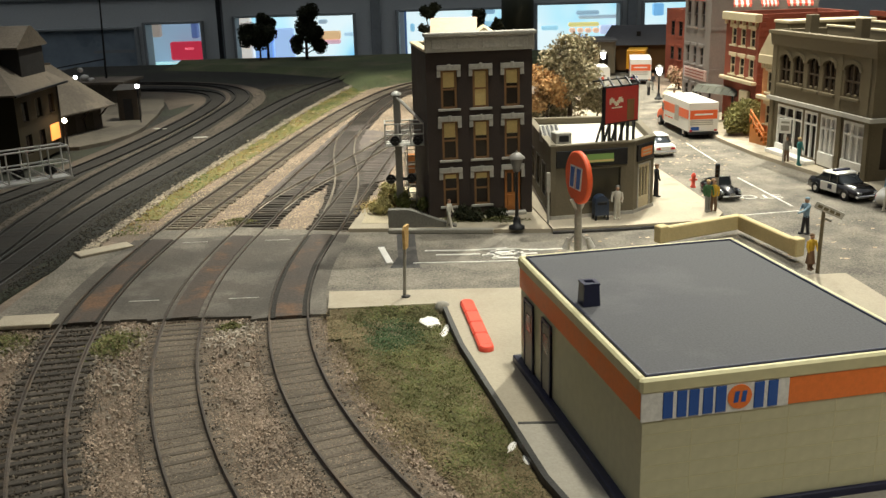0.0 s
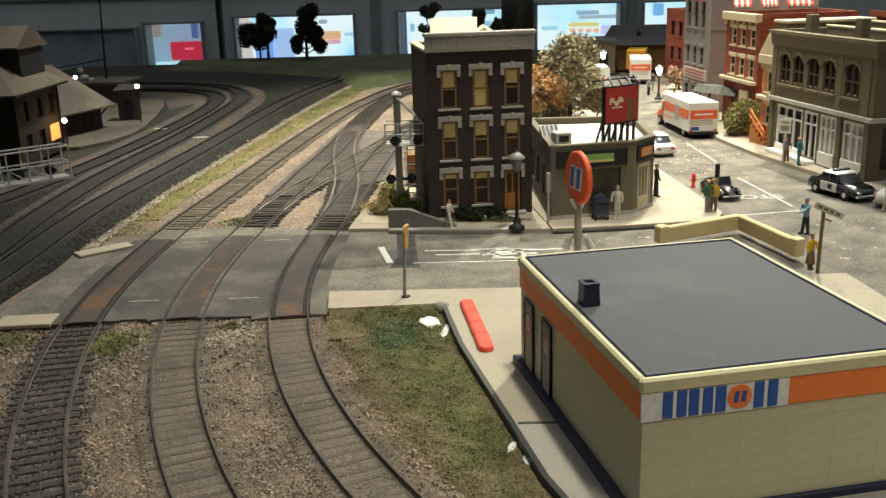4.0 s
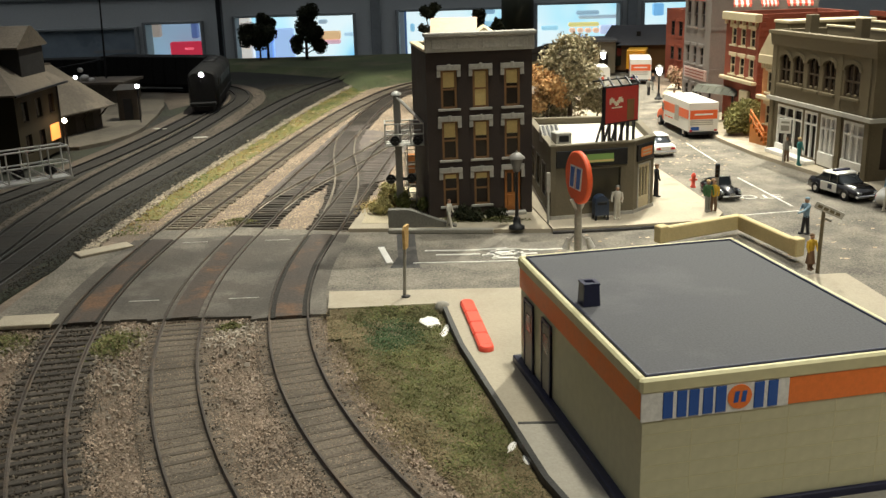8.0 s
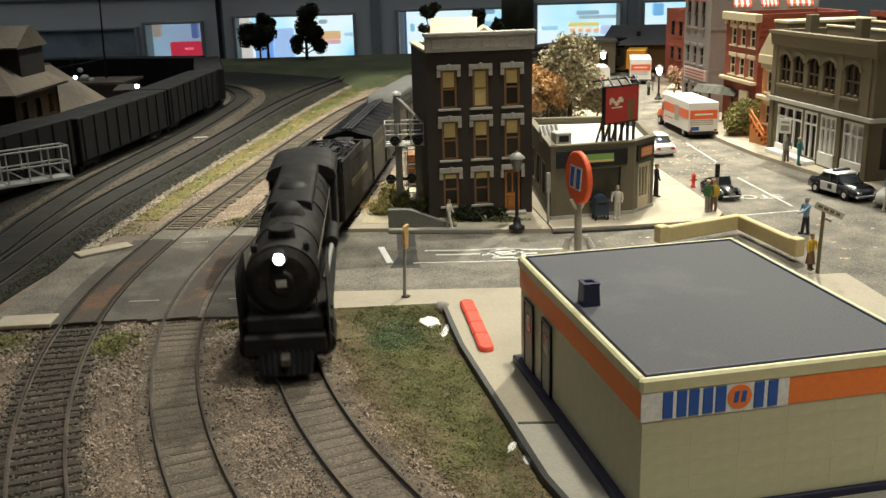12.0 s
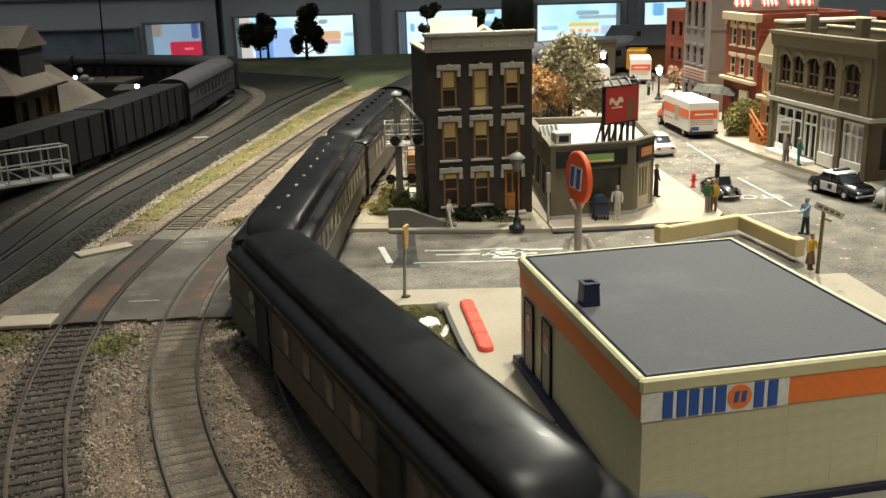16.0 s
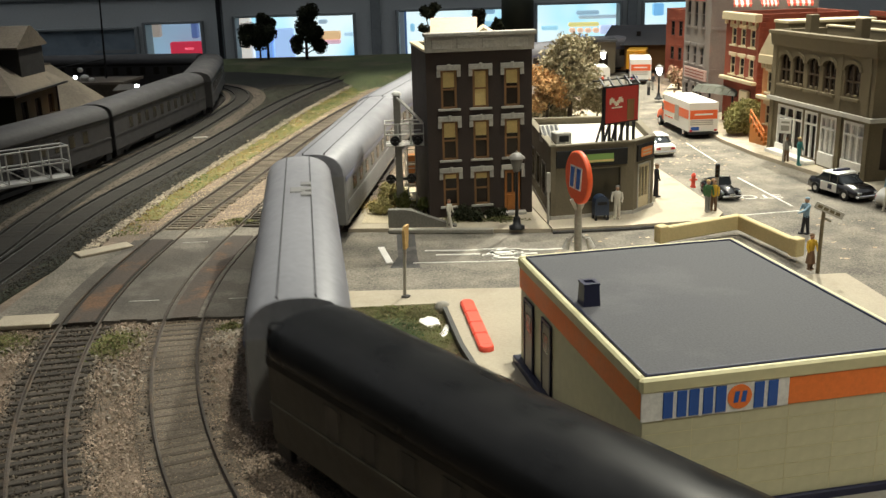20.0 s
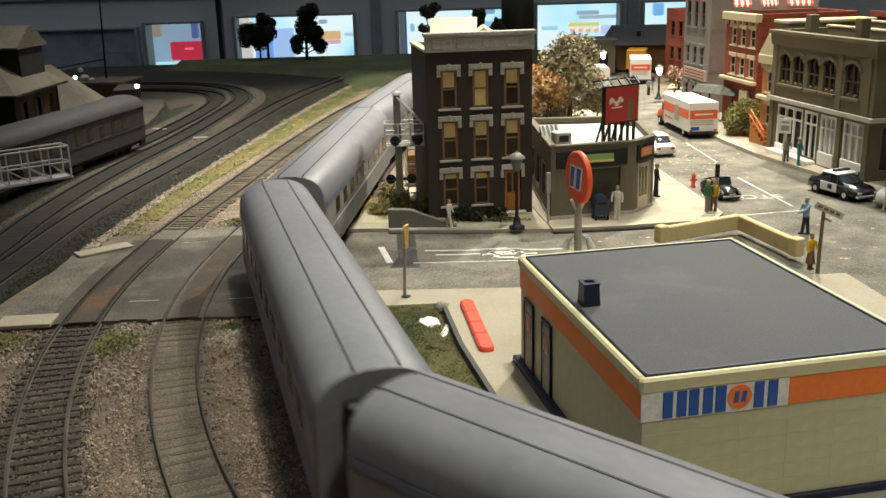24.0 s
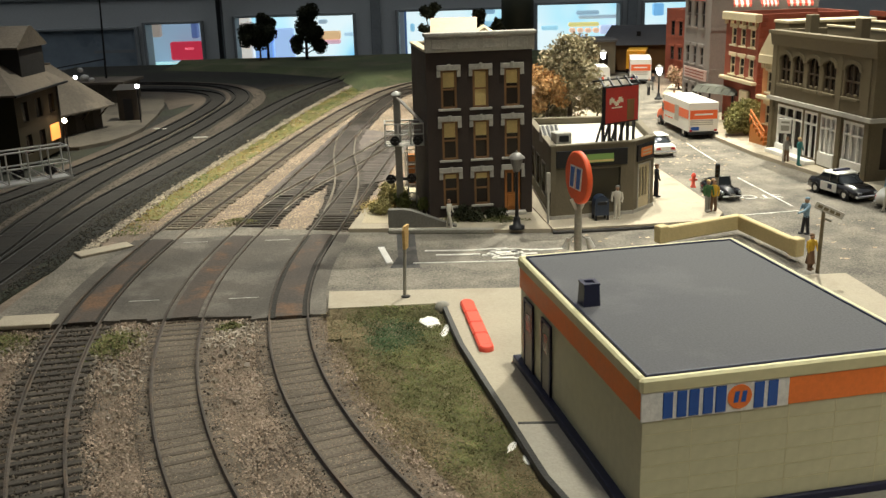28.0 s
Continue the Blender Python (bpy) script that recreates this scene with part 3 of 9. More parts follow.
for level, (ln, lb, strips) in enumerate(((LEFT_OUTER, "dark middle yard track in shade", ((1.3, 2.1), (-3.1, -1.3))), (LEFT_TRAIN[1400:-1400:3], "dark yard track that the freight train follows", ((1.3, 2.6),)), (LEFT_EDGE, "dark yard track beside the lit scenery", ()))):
    track(ln, lb, tie_shaded, 0.75, steel=rail_shaded, far_ties=tie_shaded)
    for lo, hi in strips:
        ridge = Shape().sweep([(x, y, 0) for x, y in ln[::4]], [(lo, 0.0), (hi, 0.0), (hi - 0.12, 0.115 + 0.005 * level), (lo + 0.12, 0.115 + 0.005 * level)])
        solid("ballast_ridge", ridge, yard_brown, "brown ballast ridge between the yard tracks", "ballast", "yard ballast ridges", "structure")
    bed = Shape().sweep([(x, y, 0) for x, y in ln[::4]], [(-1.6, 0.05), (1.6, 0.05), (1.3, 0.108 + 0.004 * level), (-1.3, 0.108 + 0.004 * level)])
    solid("yard_trackbed", bed, shade_dirt_bed, "trackbed darkened in colour for the unlit yard", "trackbed", "yard trackbeds", "structure")
region("depot_platform", [(-36, 86), (-32.9, 86.5), (-31.1, 89.2), (-30.2, 92.8), (-30.1, 96.9), (-31.2, 106), (-32.6, 114), (-36, 126), (-50, 126), (-50, 86)], -0.1, 0.42, platform_dust, "dusty tan platform beside the depot", "platform")
region("yard_brown_ground", [(-29.5, 118), (-31.5, 112), (-33.5, 118), (-37, 126.5), (-44, 128), (-60, 128), (-60, 131), (-40, 130), (-34.5, 128), (-31, 124.5)], -0.1, 0.1, yard_brown, "brown ground inside the yard curve", "ground")
for x, y, rz in ((-28.6, 97.5, -20), (-23.0, 91.4, 8)):
    solid("pale_board", Shape().box(-0.7, 0.7, -0.25, 0.25, 0, 0.06, 0.02), stone_trim, "pale loose board lying between the yard tracks", "board", "yard boards", m=at(x, y, 0.13, rz))

JY = [66.0, 70.0, 76.0, 82.0, 88.0, 93.0, 97.0]
region("junction_bed", [(line_x(LINE_TWO, v) - 1.6, v) for v in JY][::-1] + [(line_x(LINE_TWO, 66) + 1.3, 66), (-8.4, 70.5), (-7.4, 70.5), (line_x(LINE_THREE, 67) - 1.4, 67)] + [(line_x(LINE_THREE, v) + 1.6, v) for v in JY[1:-2]] + [(-5.2, 92.0), (-7.4, 94.0), (line_x(LINE_TWO, 97) + 1.4, 97)], -0.2, 0.085, junction_grey, "dark oily ballast filled between the junction ties", "ballast")
CROSS_Y = [40.9, 44.0, 47.0, 50.0, 53.0, 54.6]
region("crossing_surface", [(line_x(LINE_ONE, v) + 1.0, v) for v in CROSS_Y[::-1]] + [(line_x(LINE_THREE, v) - 0.9, v) for v in CROSS_Y], -0.1, 0.225, patch_asphalt, "smooth dark tarred surface between the crossing tracks", "road")
# plain running lines beyond the scenery
i0, i1 = int(np.argmin(np.abs(TRAIN_LINE[:, 0] - 25) + np.abs(TRAIN_LINE[:, 1] - 139))), int(np.argmin(np.hypot(TRAIN_LINE[:, 0] - 11.3, TRAIN_LINE[:, 1] - 10.0)))
for ln in (TRAIN_LINE[:i0:6], TRAIN_LINE[i1::6], LEFT_TRAIN[:1401:6], LEFT_TRAIN[-1401::6]):
    run_line = track(ln, "plain model running track beyond the scenery", tie_dark, ties=False)
    part("roadbed", Shape().sweep([(x, y, 0) for x, y in ln], [(-1.6, -0.6), (1.6, -0.6), (1.3, 0.12), (-1.3, 0.12)]), dark_bed, run_line, "dark cork roadbed")
# crossing planks between the rails, one slab each track
for ln in (LINE_ONE, LINE_TWO, LINE_THREE):
    sel = ln[(ln[:, 1] > 40.3) & (ln[:, 1] < 54.9) & (ln[:, 0] < -4)]
    pl = Shape().sweep([(x, y, 0) for x, y in sel], [(-0.62, 0.0), (0.62, 0.0), (0.60, 0.27), (-0.60, 0.27)])
    gap = Shape().sweep([(x, y, 0) for x, y in sel], [(-0.98, 0.0), (0.98, 0.0), (0.98, 0.209), (-0.98, 0.209)])
    solid("flangeway_bed", gap, shade_dirt_bed, "dark dirt-filled flangeway under the crossing rails", "trackbed", "flangeway beds", "structure")
    solid("crossing_plank", pl, crossing_plank, "rust-stained dark plank slab between the rails at the crossing", "crossing plank", "level crossing planks")
    for side in (-1, 1):
        o = side * 1.32
        pl = Shape().sweep([(x, y, 0) for x, y in sel], [(o - 0.36, 0.0), (o + 0.36, 0.0), (o + 0.36, 0.215), (o - 0.36, 0.26)] if side > 0 else [(o - 0.36, 0.0), (o + 0.36, 0.0), (o + 0.36, 0.26), (o - 0.36, 0.215)])
        solid("crossing_ramp", pl, patch_asphalt, "dark tarred ramp beside the rail at the crossing", "crossing ramp", "level crossing ramps")


# ---- filling station ----
def prism_xz(self, poly, y0, y1=0.0):
    n = len(poly)
    vs = [(x, y0, z) for x, z in poly] + [(x, y1, z) for x, z in poly]
    return self.add(vs, [tuple(range(n)), tuple(range(2 * n - 1, n - 1, -1))] + [((i + 1) % n, i, n + i, n + (i + 1) % n) for i in range(n)])


Shape.prism_xz = prism_xz


def filling_station():
    w, d, z0, h = 8.55, 11.5, 0.7, 4.04
    st = thing("filling_station", at(5.135, 22.94, 0, 11.17), "cream plastic model filling station with an orange band and grey roof", "building")
    part("plinth", Shape().box(-0.28, w + 0.1, -0.12, d + 0.25, 0.40, z0, 0.03), navy, st, "navy blue plinth")
    part("wall", Shape().box(0, w, 0, d, z0, z0 + h - 0.42), station_wall, st)
    first = None
    cw, ch = w / 6.0, 0.47
    for c in range(6):
        for r in range(6):
            m = at(c * cw, 0, z0 + 0.04 + r * ch)
            if first is None:
                first = part("panel", Shape().box(0.006, cw - 0.006, -0.008, 0.01, 0.005, ch - 0.005, 0.004), station_wall, st, m=m)
            else:
                twin(first, m)
    # paler strips stand in for highlights along the panel grooves
    for r in range(1, 6):
        part("seam_highlight", Shape().box(0.1, w - 0.1, -0.016, -0.006, z0 + 0.032 + r * ch, z0 + 0.048 + r * ch), station_cream, st)
    for c in range(1, 6):
        part("seam_highlight", Shape().box(c * cw - 0.007, c * cw + 0.007, -0.014, -0.006, z0 + 0.06, z0 + h - 1.24), station_cream, st)
    # orange band and lettered board
    zb = z0 + h - 1.22
    part("band", Shape().box(-0.05, 0.0, 0.02, d, zb, zb + 0.84, 0.01), station_orange, st, "orange fascia band")
    part("band", Shape().box(4.2, w, -0.05, 0.0, zb, zb + 0.84, 0.01), station_orange, st, "orange fascia band")
    sign = part("sign_board", Shape().box(-0.06, 4.2, -0.06, 0.0, zb - 0.02, zb + 0.86, 0.01), white_paint, st, "white sign board with plain blue bars")
    for kind, x, lw in (("pair", 0.54, 0.68), ("pair", 1.28, 0.69), ("single", 2.04, 0.31), ("pair", 3.16, 0.70)):
        for x0, x1 in (((0.0, lw * 0.42), (lw * 0.58, lw)) if kind == "pair" else ((0.0, lw),)):
            part("sign_bar", Shape().place(x, -0.06, zb + 0.03).box(x0, x1, -0.03, 0, 0, 0.76, 0.015), station_blue, sign)
    s = Shape().place(2.74, -0.06, zb + 0.42, 0, 90)
    part("disc", s.lathe([(0.35, 0.0), (0.35, 0.03)], 24), station_orange, sign, "orange disc")
    for x0 in (-0.19, 0.03):
        part("emblem_bar", Shape().place(2.74, -0.098, zb + 0.27).prism_xz([(x0, 0), (x0 + 0.13, 0), (x0 + 0.17, 0.32), (x0 + 0.04, 0.32)], -0.01), station_blue, sign)
    # cream parapet, four rounded bars, and the grey roof
    zt = z0 + h
    for a in ((-0.1, w + 0.1, -0.1, 0.14), (-0.1, 0.14, 0.14, d - 0.14), (w - 0.14, w + 0.1, 0.14, d - 0.14), (-0.1, w + 0.1, d - 0.14, d + 0.1)):
        part("parapet", Shape().box(*a, zt - 0.44, zt, 0.07), station_cream, st, "cream rounded parapet")
    for a in ((0.14, w - 0.14, 0.14, 0.22), (0.14, 0.22, 0.22, d - 0.22), (w - 0.22, w - 0.14, 0.22, d - 0.22), (0.14, w - 0.14, d - 0.22, d - 0.14)):
        part("flashing", Shape().box(*a, zt - 0.3, zt + 0.03, 0.02), navy, st, "navy roof edge strip")
    part("roof", Shape().box(0.14, w - 0.14, 0.14, d - 0.14, zt - 0.35, zt - 0.02), roof_grey, st, "flat grey sanded roof")
    ch = part("chimney", Shape().prism([(0.36, 5.6), (0.92, 5.6), (0.92, 6.2), (0.36, 6.2)], zt - 0.02, zt + 0.66, [(0.39, 5.64), (0.89, 5.64), (0.89, 6.16), (0.39, 6.16)]), navy, st, "black square roof chimney")
    part("rim", Shape().box(0.37, 0.49, 5.62, 6.18, zt + 0.66, zt + 0.73).box(0.79, 0.91, 5.62, 6.18, zt + 0.66, zt + 0.73).box(0.49, 0.79, 6.04, 6.18, zt + 0.66, zt + 0.73).box(0.49, 0.79, 5.62, 5.74, zt + 0.66, zt + 0.73), navy, ch)
    # two doors on the track side
    for y, wd in ((7.75, 0.85), (9.85, 0.9)):
        dr = part("door", Shape().box(-0.07, 0.0, y, y + wd, z0, z0 + 2.45, 0.02), door_grey, st, "dark-framed grey door")
        part("door_frame", Shape().box(-0.10, -0.02, y - 0.1, y, z0, z0 + 2.55).box(-0.10, -0.02, y + wd, y + wd + 0.1, z0, z0 + 2.55).box(-0.10, -0.02, y - 0.1, y + wd + 0.1, z0 + 2.55, z0 + 2.65), navy, dr)
        part("pane", Shape().box(-0.085, -0.07, y + 0.18, y + wd - 0.18, z0 + 1.5, z0 + 2.15), pane_dark, dr)
    return st


door_grey = paint("door_grey", (0.30, 0.27, 0.22), 0.6)


def text(words, size, m, material, parent, name="lettering", depth=0.01, fat=0.0):
    """Raised lettering; the text lies in its own xy plane, size and depth in centimetres."""
    c = bpy.data.curves.new(name, "FONT")
    c.body, c.size, c.extrude, c.offset = words, size * CM, depth * CM, fat * CM
    c.align_x = "CENTER"
    tmp = new(name, c)
    me = bpy.data.meshes.new_from_object(tmp.evaluated_get(bpy.context.evaluated_depsgraph_get()))
    bpy.data.objects.remove(tmp)
    me.materials.clear()
    me.materials.append(material)
    ob = new(name, me)
    ob.parent = parent
    ob.matrix_basis = m
    return ob


filling_station()




# ---- town: walls, windows, figures, vehicles ----
def holed(w0, w1, h0, h1, t, openings):
    """A wall in the plane y = 0 (outside), t thick towards +y, with openings (x0, x1, z0, z1) through it."""
    s = Shape()
    xs = sorted({w0, w1, *[v for o in openings for v in o[:2]]})
    for a, b in zip(xs, xs[1:]):
        c = (a + b) / 2
        cuts = sorted((o[2], o[3]) for o in openings if o[0] < c < o[1])
        z = h0
        for lo, hi in cuts:
            if lo > z:
                s.box(a, b, 0, t, z, lo)
            z = hi
        if z < h1:
            s.box(a, b, 0, t, z, h1)
    return s


def multi(name, pieces, label, category, group="", m=None):
    """One mesh of several shapes, each with a material of its own."""
    total, index, mats = Shape(), [], []
    for s, mt in pieces:
        if mt not in mats:
            mats.append(mt)
        n = len(total.v)
        total.v += s.v
        total.f += [tuple(n + i for i in f) for f in s.f]
        total.s += s.s
        index += [mats.index(mt)] * len(s.f)
    me = total.mesh(name, None)
    for mt in mats:
        me.materials.append(mt)
    me.polygons.foreach_set("material_index", index)
    ob = new(name, me)
    if m:
        ob.matrix_basis = m
    return tagged(ob, label, category, group)


def sash_window(house, x, z, w, h, hood, frame_mt, depth=0.12, ears=True, blind_share=0.4, sill=True, name="window"):
    """A double-hung window in an opening of the wall plane y = 0; its parts hang under the house."""
    win = part(name, Shape().box(0, 0.13, 0.02, depth, 0, h).box(w - 0.13, w, 0.02, depth, 0, h).box(0.13, w - 0.13, 0.02, depth, h - 0.11, h).box(0.13, w - 0.13, 0.02, depth, 0, 0.1).box(0.13, w - 0.13, 0.035, depth, h * 0.5 - 0.05, h * 0.5 + 0.05), frame_mt, house, m=at(x, 0, z))
    part("pane", Shape().box(0.13, w - 0.13, depth, depth + 0.03, 0.1, h * 0.5 - 0.05), pane_dark, win)
    part("pane", Shape().box(0.13, w - 0.13, depth - 0.02, depth + 0.01, h * 0.5 + 0.05, h - 0.11), pane_dark, win)
    if blind_share:
        part("blind", Shape().box(0.14, w - 0.14, depth - 0.035, depth - 0.022, h * (1 - blind_share), h - 0.12), blind, win, "drawn tan blind")
    if hood:
        s = Shape().box(-0.24, w + 0.24, -0.13, 0.0, h, h + 0.32, 0.03)
        if ears:
            s.box(-0.24, -0.02, -0.11, 0.0, h - 0.38, h).box(w + 0.02, w + 0.24, -0.11, 0.0, h - 0.38, h)
            s.box(w / 2 - 0.1, w / 2 + 0.1, -0.17, -0.13, h + 0.02, h + 0.4, 0.02)
        part("lintel", s, hood, win, "carved stone hood")
    if sill:
        part("sill", Shape().box(-0.2, w + 0.2, -0.15, 0.0, -0.14, 0.0, 0.02), hood or frame_mt, win)
    return win


def brick_house():
    w, d, h = 6.4, 7.4, 10.0
    ho = thing("brick_house", at(-0.72, 56.9, 0.42, 8), "dark brown brick three-storey model house with stone window hoods", "building", "town buildings")
    cols, rows = (0.87, 2.78, 4.70), ((6.68, 2.25), (3.58, 2.32), (0.72, 2.05))
    holes = [(x, x + 0.95, z, z + zh) for x in cols for z, zh in rows if not (x > 4 and z < 1)] + [(4.65, 5.70, 0.22, 2.78)]
    part("wall", holed(0, w, 0, h, 0.3, holes), brick_dark, ho)
    sides = Shape().box(0, 0.3, 0.3, d, 0, h).box(w - 0.3, w, 0.3, d, 0, h).box(0.3, w - 0.3, d - 0.3, d, 0, h)
    part("wall", sides, brick_dark, ho)
    part("roof", Shape().box(0.3, w - 0.3, 0.3, d - 0.3, h - 0.5, h - 0.2), roof_grey, ho)
    n = 0
    for x in cols:
        for z, zh in rows:
            if x > 4 and z < 1:
                continue
            n += 1
            sash_window(ho, x, z, 0.95, zh, stone_trim, wood_trim, blind_share=(0.45, 0.42, 0.18, 0.95, 0.40, 0.22, 0.40, 0.38)[n - 1])
    dr = part("door", Shape().box(4.70, 5.65, 0.08, 0.2, 0.22, 2.74), orange_wood, ho, "orange-brown panelled front door")
    part("door_panel", Shape().box(4.84, 5.12, 0.05, 0.08, 1.35, 2.55), pane_dark, dr)
    part("door_panel", Shape().box(5.23, 5.51, 0.05, 0.08, 1.35, 2.55), pane_dark, dr)
    part("door_panel", Shape().box(4.84, 5.51, 0.05, 0.08, 0.42, 1.2, 0.02), orange_wood, dr)
    part("door_hood", Shape().box(4.45, 5.9, -0.13, 0, 2.78, 3.12, 0.03).box(4.42, 4.62, -0.11, 0, 2.3, 2.78).box(5.72, 5.92, -0.11, 0, 2.3, 2.78), stone_trim, ho)
    part("doorstep", Shape().box(4.4, 5.95, -0.5, 0, 0.0, 0.2, 0.03), stone_trim, ho)
    co = part("cornice", Shape().box(0.0, w + 0.1, -0.22, 0.35, h, h + 0.9, 0.03), stone_trim, ho, "grey panelled stone cornice")
    part("cornice_cap", Shape().box(-0.1, w + 0.18, -0.38, 0.45, h + 0.9, h + 1.12, 0.04), stone_trim, co)
    for i in range(4):
        part("cornice_panel", Shape().box(0.35 + i * 1.5, 1.55 + i * 1.5, -0.27, -0.22, h + 0.18, h + 0.75, 0.02), stone_trim, co)
    for a in ((-0.08, 0.42, 0.45, d), (w - 0.42, w + 0.08, 0.45, d), (0.42, w - 0.42, d - 0.4, d)):
        part("coping", Shape().box(*a, h, h + 0.16, 0.03), cream_trim, ho)
    return ho


orange_wood = paint("orange_wood", (0.38, 0.14, 0.03), 0.5, vary=0.15)
brick_house()

green_sign = glow("green_sign", (0.12, 0.20, 0.05), 0.35)
orange_sign = paint("orange_sign", (0.70, 0.22, 0.06), 0.5)
poster_red = paint("sign_red", (0.45, 0.04, 0.03), 0.5, vary=0.1)
sign_white = paint("sign_white", (0.75, 0.66, 0.5), 0.6)


def corner_store():
    st = thing("corner_store", at(0, 0, 0.5), "tan one-storey corner store with a pale flat roof", "building", "town buildings")
    out = [(6.5, 55.4), (11.6, 56.4), (13.2, 58.2), (13.5, 64.2), (11.3, 66.3), (6.2, 66.3)]
    h = 4.35

    def inset(k):
        cx, cy = 9.8, 61.0
        return [(cx + (x - cx) * k, cy + (y - cy) * k) for x, y in out]
    for i in range(6):
        (ax, ay), (bx, by) = out[i], out[(i + 1) % 6]
        ln, rz = math.hypot(bx - ax, by - ay), math.degrees(math.atan2(by - ay, bx - ax))
        m = at(ax, ay, 0, rz)
        if i == 0:
            op = [(1.95, 4.35, 0.95, 2.95)]
        elif i == 1:
            op = [(0.55, 1.85, 0.12, 2.9)]
        elif i == 2:
            op = [(1.2, 2.4, 1.0, 2.8), (3.4, 4.6, 1.0, 2.8)]
        elif i == 5:
            op = [(2.0, 3.3, 1.0, 2.9), (4.6, 5.9, 1.0, 2.9), (7.2, 8.6, 1.0, 2.9)]
        else:
            op = []
        part("wall", holed(0, ln, 0, h, 0.3, op), store_tan, st, m=m)
        for a, b, c, e in op:
            win = part("window", Shape().box(a - 0.08, a, -0.05, 0.1, c - 0.08, e + 0.08).box(b, b + 0.08, -0.05, 0.1, c - 0.08, e + 0.08).box(a, b, -0.05, 0.1, e, e + 0.08).box(a, b, -0.05, 0.1, c - 0.08, c), stone_trim if i else store_tan, st, m=m)
            part("pane", Shape().box(a, b, 0.12, 0.15, c, e), shop_glass, win)
            if i == 1:
                part("mullion", Shape().box(a, a + 0.16, 0.02, 0.12, c, e).box(b - 0.16, b, 0.02, 0.12, c, e).box(a + 0.16, b - 0.16, 0.02, 0.12, c, c + 0.75).box(a + 0.16, b - 0.16, 0.02, 0.12, e - 0.2, e).box(a + 0.42, a + 0.5, 0.02, 0.12, c + 0.75, e - 0.2).box(a + 0.8, a + 0.88, 0.02, 0.12, c + 0.75, e - 0.2), cream_trim, win, "cream door with three tall lights")
        part("coping", Shape().box(-0.06, ln + 0.06, -0.08, 0.34, h, h + 0.14, 0.03), store_tan, st, m=m)
        part("base_course", Shape().box(0, ln, -0.05, 0, 0, 0.22), stone_trim, st, m=m)
        if i == 0:
            sg = part("sign_board", Shape().box(0.3, 4.75, -0.12, 0, 3.12, 4.12, 0.02), black_iron, st, "black shop fascia", m=m)
            part("sign_panel", Shape().box(2.1, 3.85, -0.16, -0.12, 3.35, 3.85), green_sign, sg, "dim green and yellow sign")
            part("sign_strip", Shape().box(2.1, 3.85, -0.18, -0.16, 3.38, 3.5), blind, sg)
        if i == 1:
            sg = part("sign_board", Shape().box(0.25, 2.2, -0.12, 0, 3.15, 4.15, 0.02), black_iron, st, m=m)
            part("sign_panel", Shape().box(0.6, 1.9, -0.16, -0.12, 3.4, 3.95, 0.02), orange_sign, sg, "orange shop sign")
            for k in range(2):
                part("sign_bar", Shape().box(0.8, 1.7, -0.17, -0.16, 3.52 + 0.2 * k, 3.6 + 0.2 * k), cream_trim, sg)
    part("roof", Shape().prism(inset(0.93), h - 0.55, h - 0.3), store_roof, st, "pale cream flat roof")
    return st


shop_glass = glass("shop_glass", (0.045, 0.04, 0.03), 0.18)
corner_store()


def roof_unit(x, y, z, rz, kind):
    if kind == 0:
        u = thing("roof_vent_unit", at(x, y, z, rz), "small grey box vent with a dark opening on the store roof", "roof vent", "store roof vents")
        part("housing", Shape().box(-0.5, 0.5, -0.5, 0.5, 0, 1.0, 0.06), stone_trim, u)
        part("opening", Shape().box(-0.3, 0.3, -0.53, -0.5, 0.45, 0.82), black_iron, u)
    else:
        u = thing("roof_skylight", at(x, y, z, rz), "slanted pale skylight with slats on the store roof", "skylight", "store roof vents")
        s = Shape()
        s.loft([[(-0.6, -0.6, 0), (0.6, -0.6, 0), (0.6, 0.5, 0), (-0.6, 0.5, 0)], [(-0.6, -0.55, 0.12), (0.6, -0.55, 0.12), (0.6, 0.5, 0.95), (-0.6, 0.5, 0.95)]], smooth=False)
        part("curb", s, stone_trim, u)
        for i in range(4):
            part("slat", Shape().place(-0.42 + i * 0.28, 0, 0.56, 0, 38.4).box(-0.07, 0.07, -0.58, 0.58, 0.0, 0.05), black_iron, u)


roof_unit(7.3, 57.0, 4.55, 11, 0)
roof_unit(6.95, 59.3, 4.55, 11, 1)


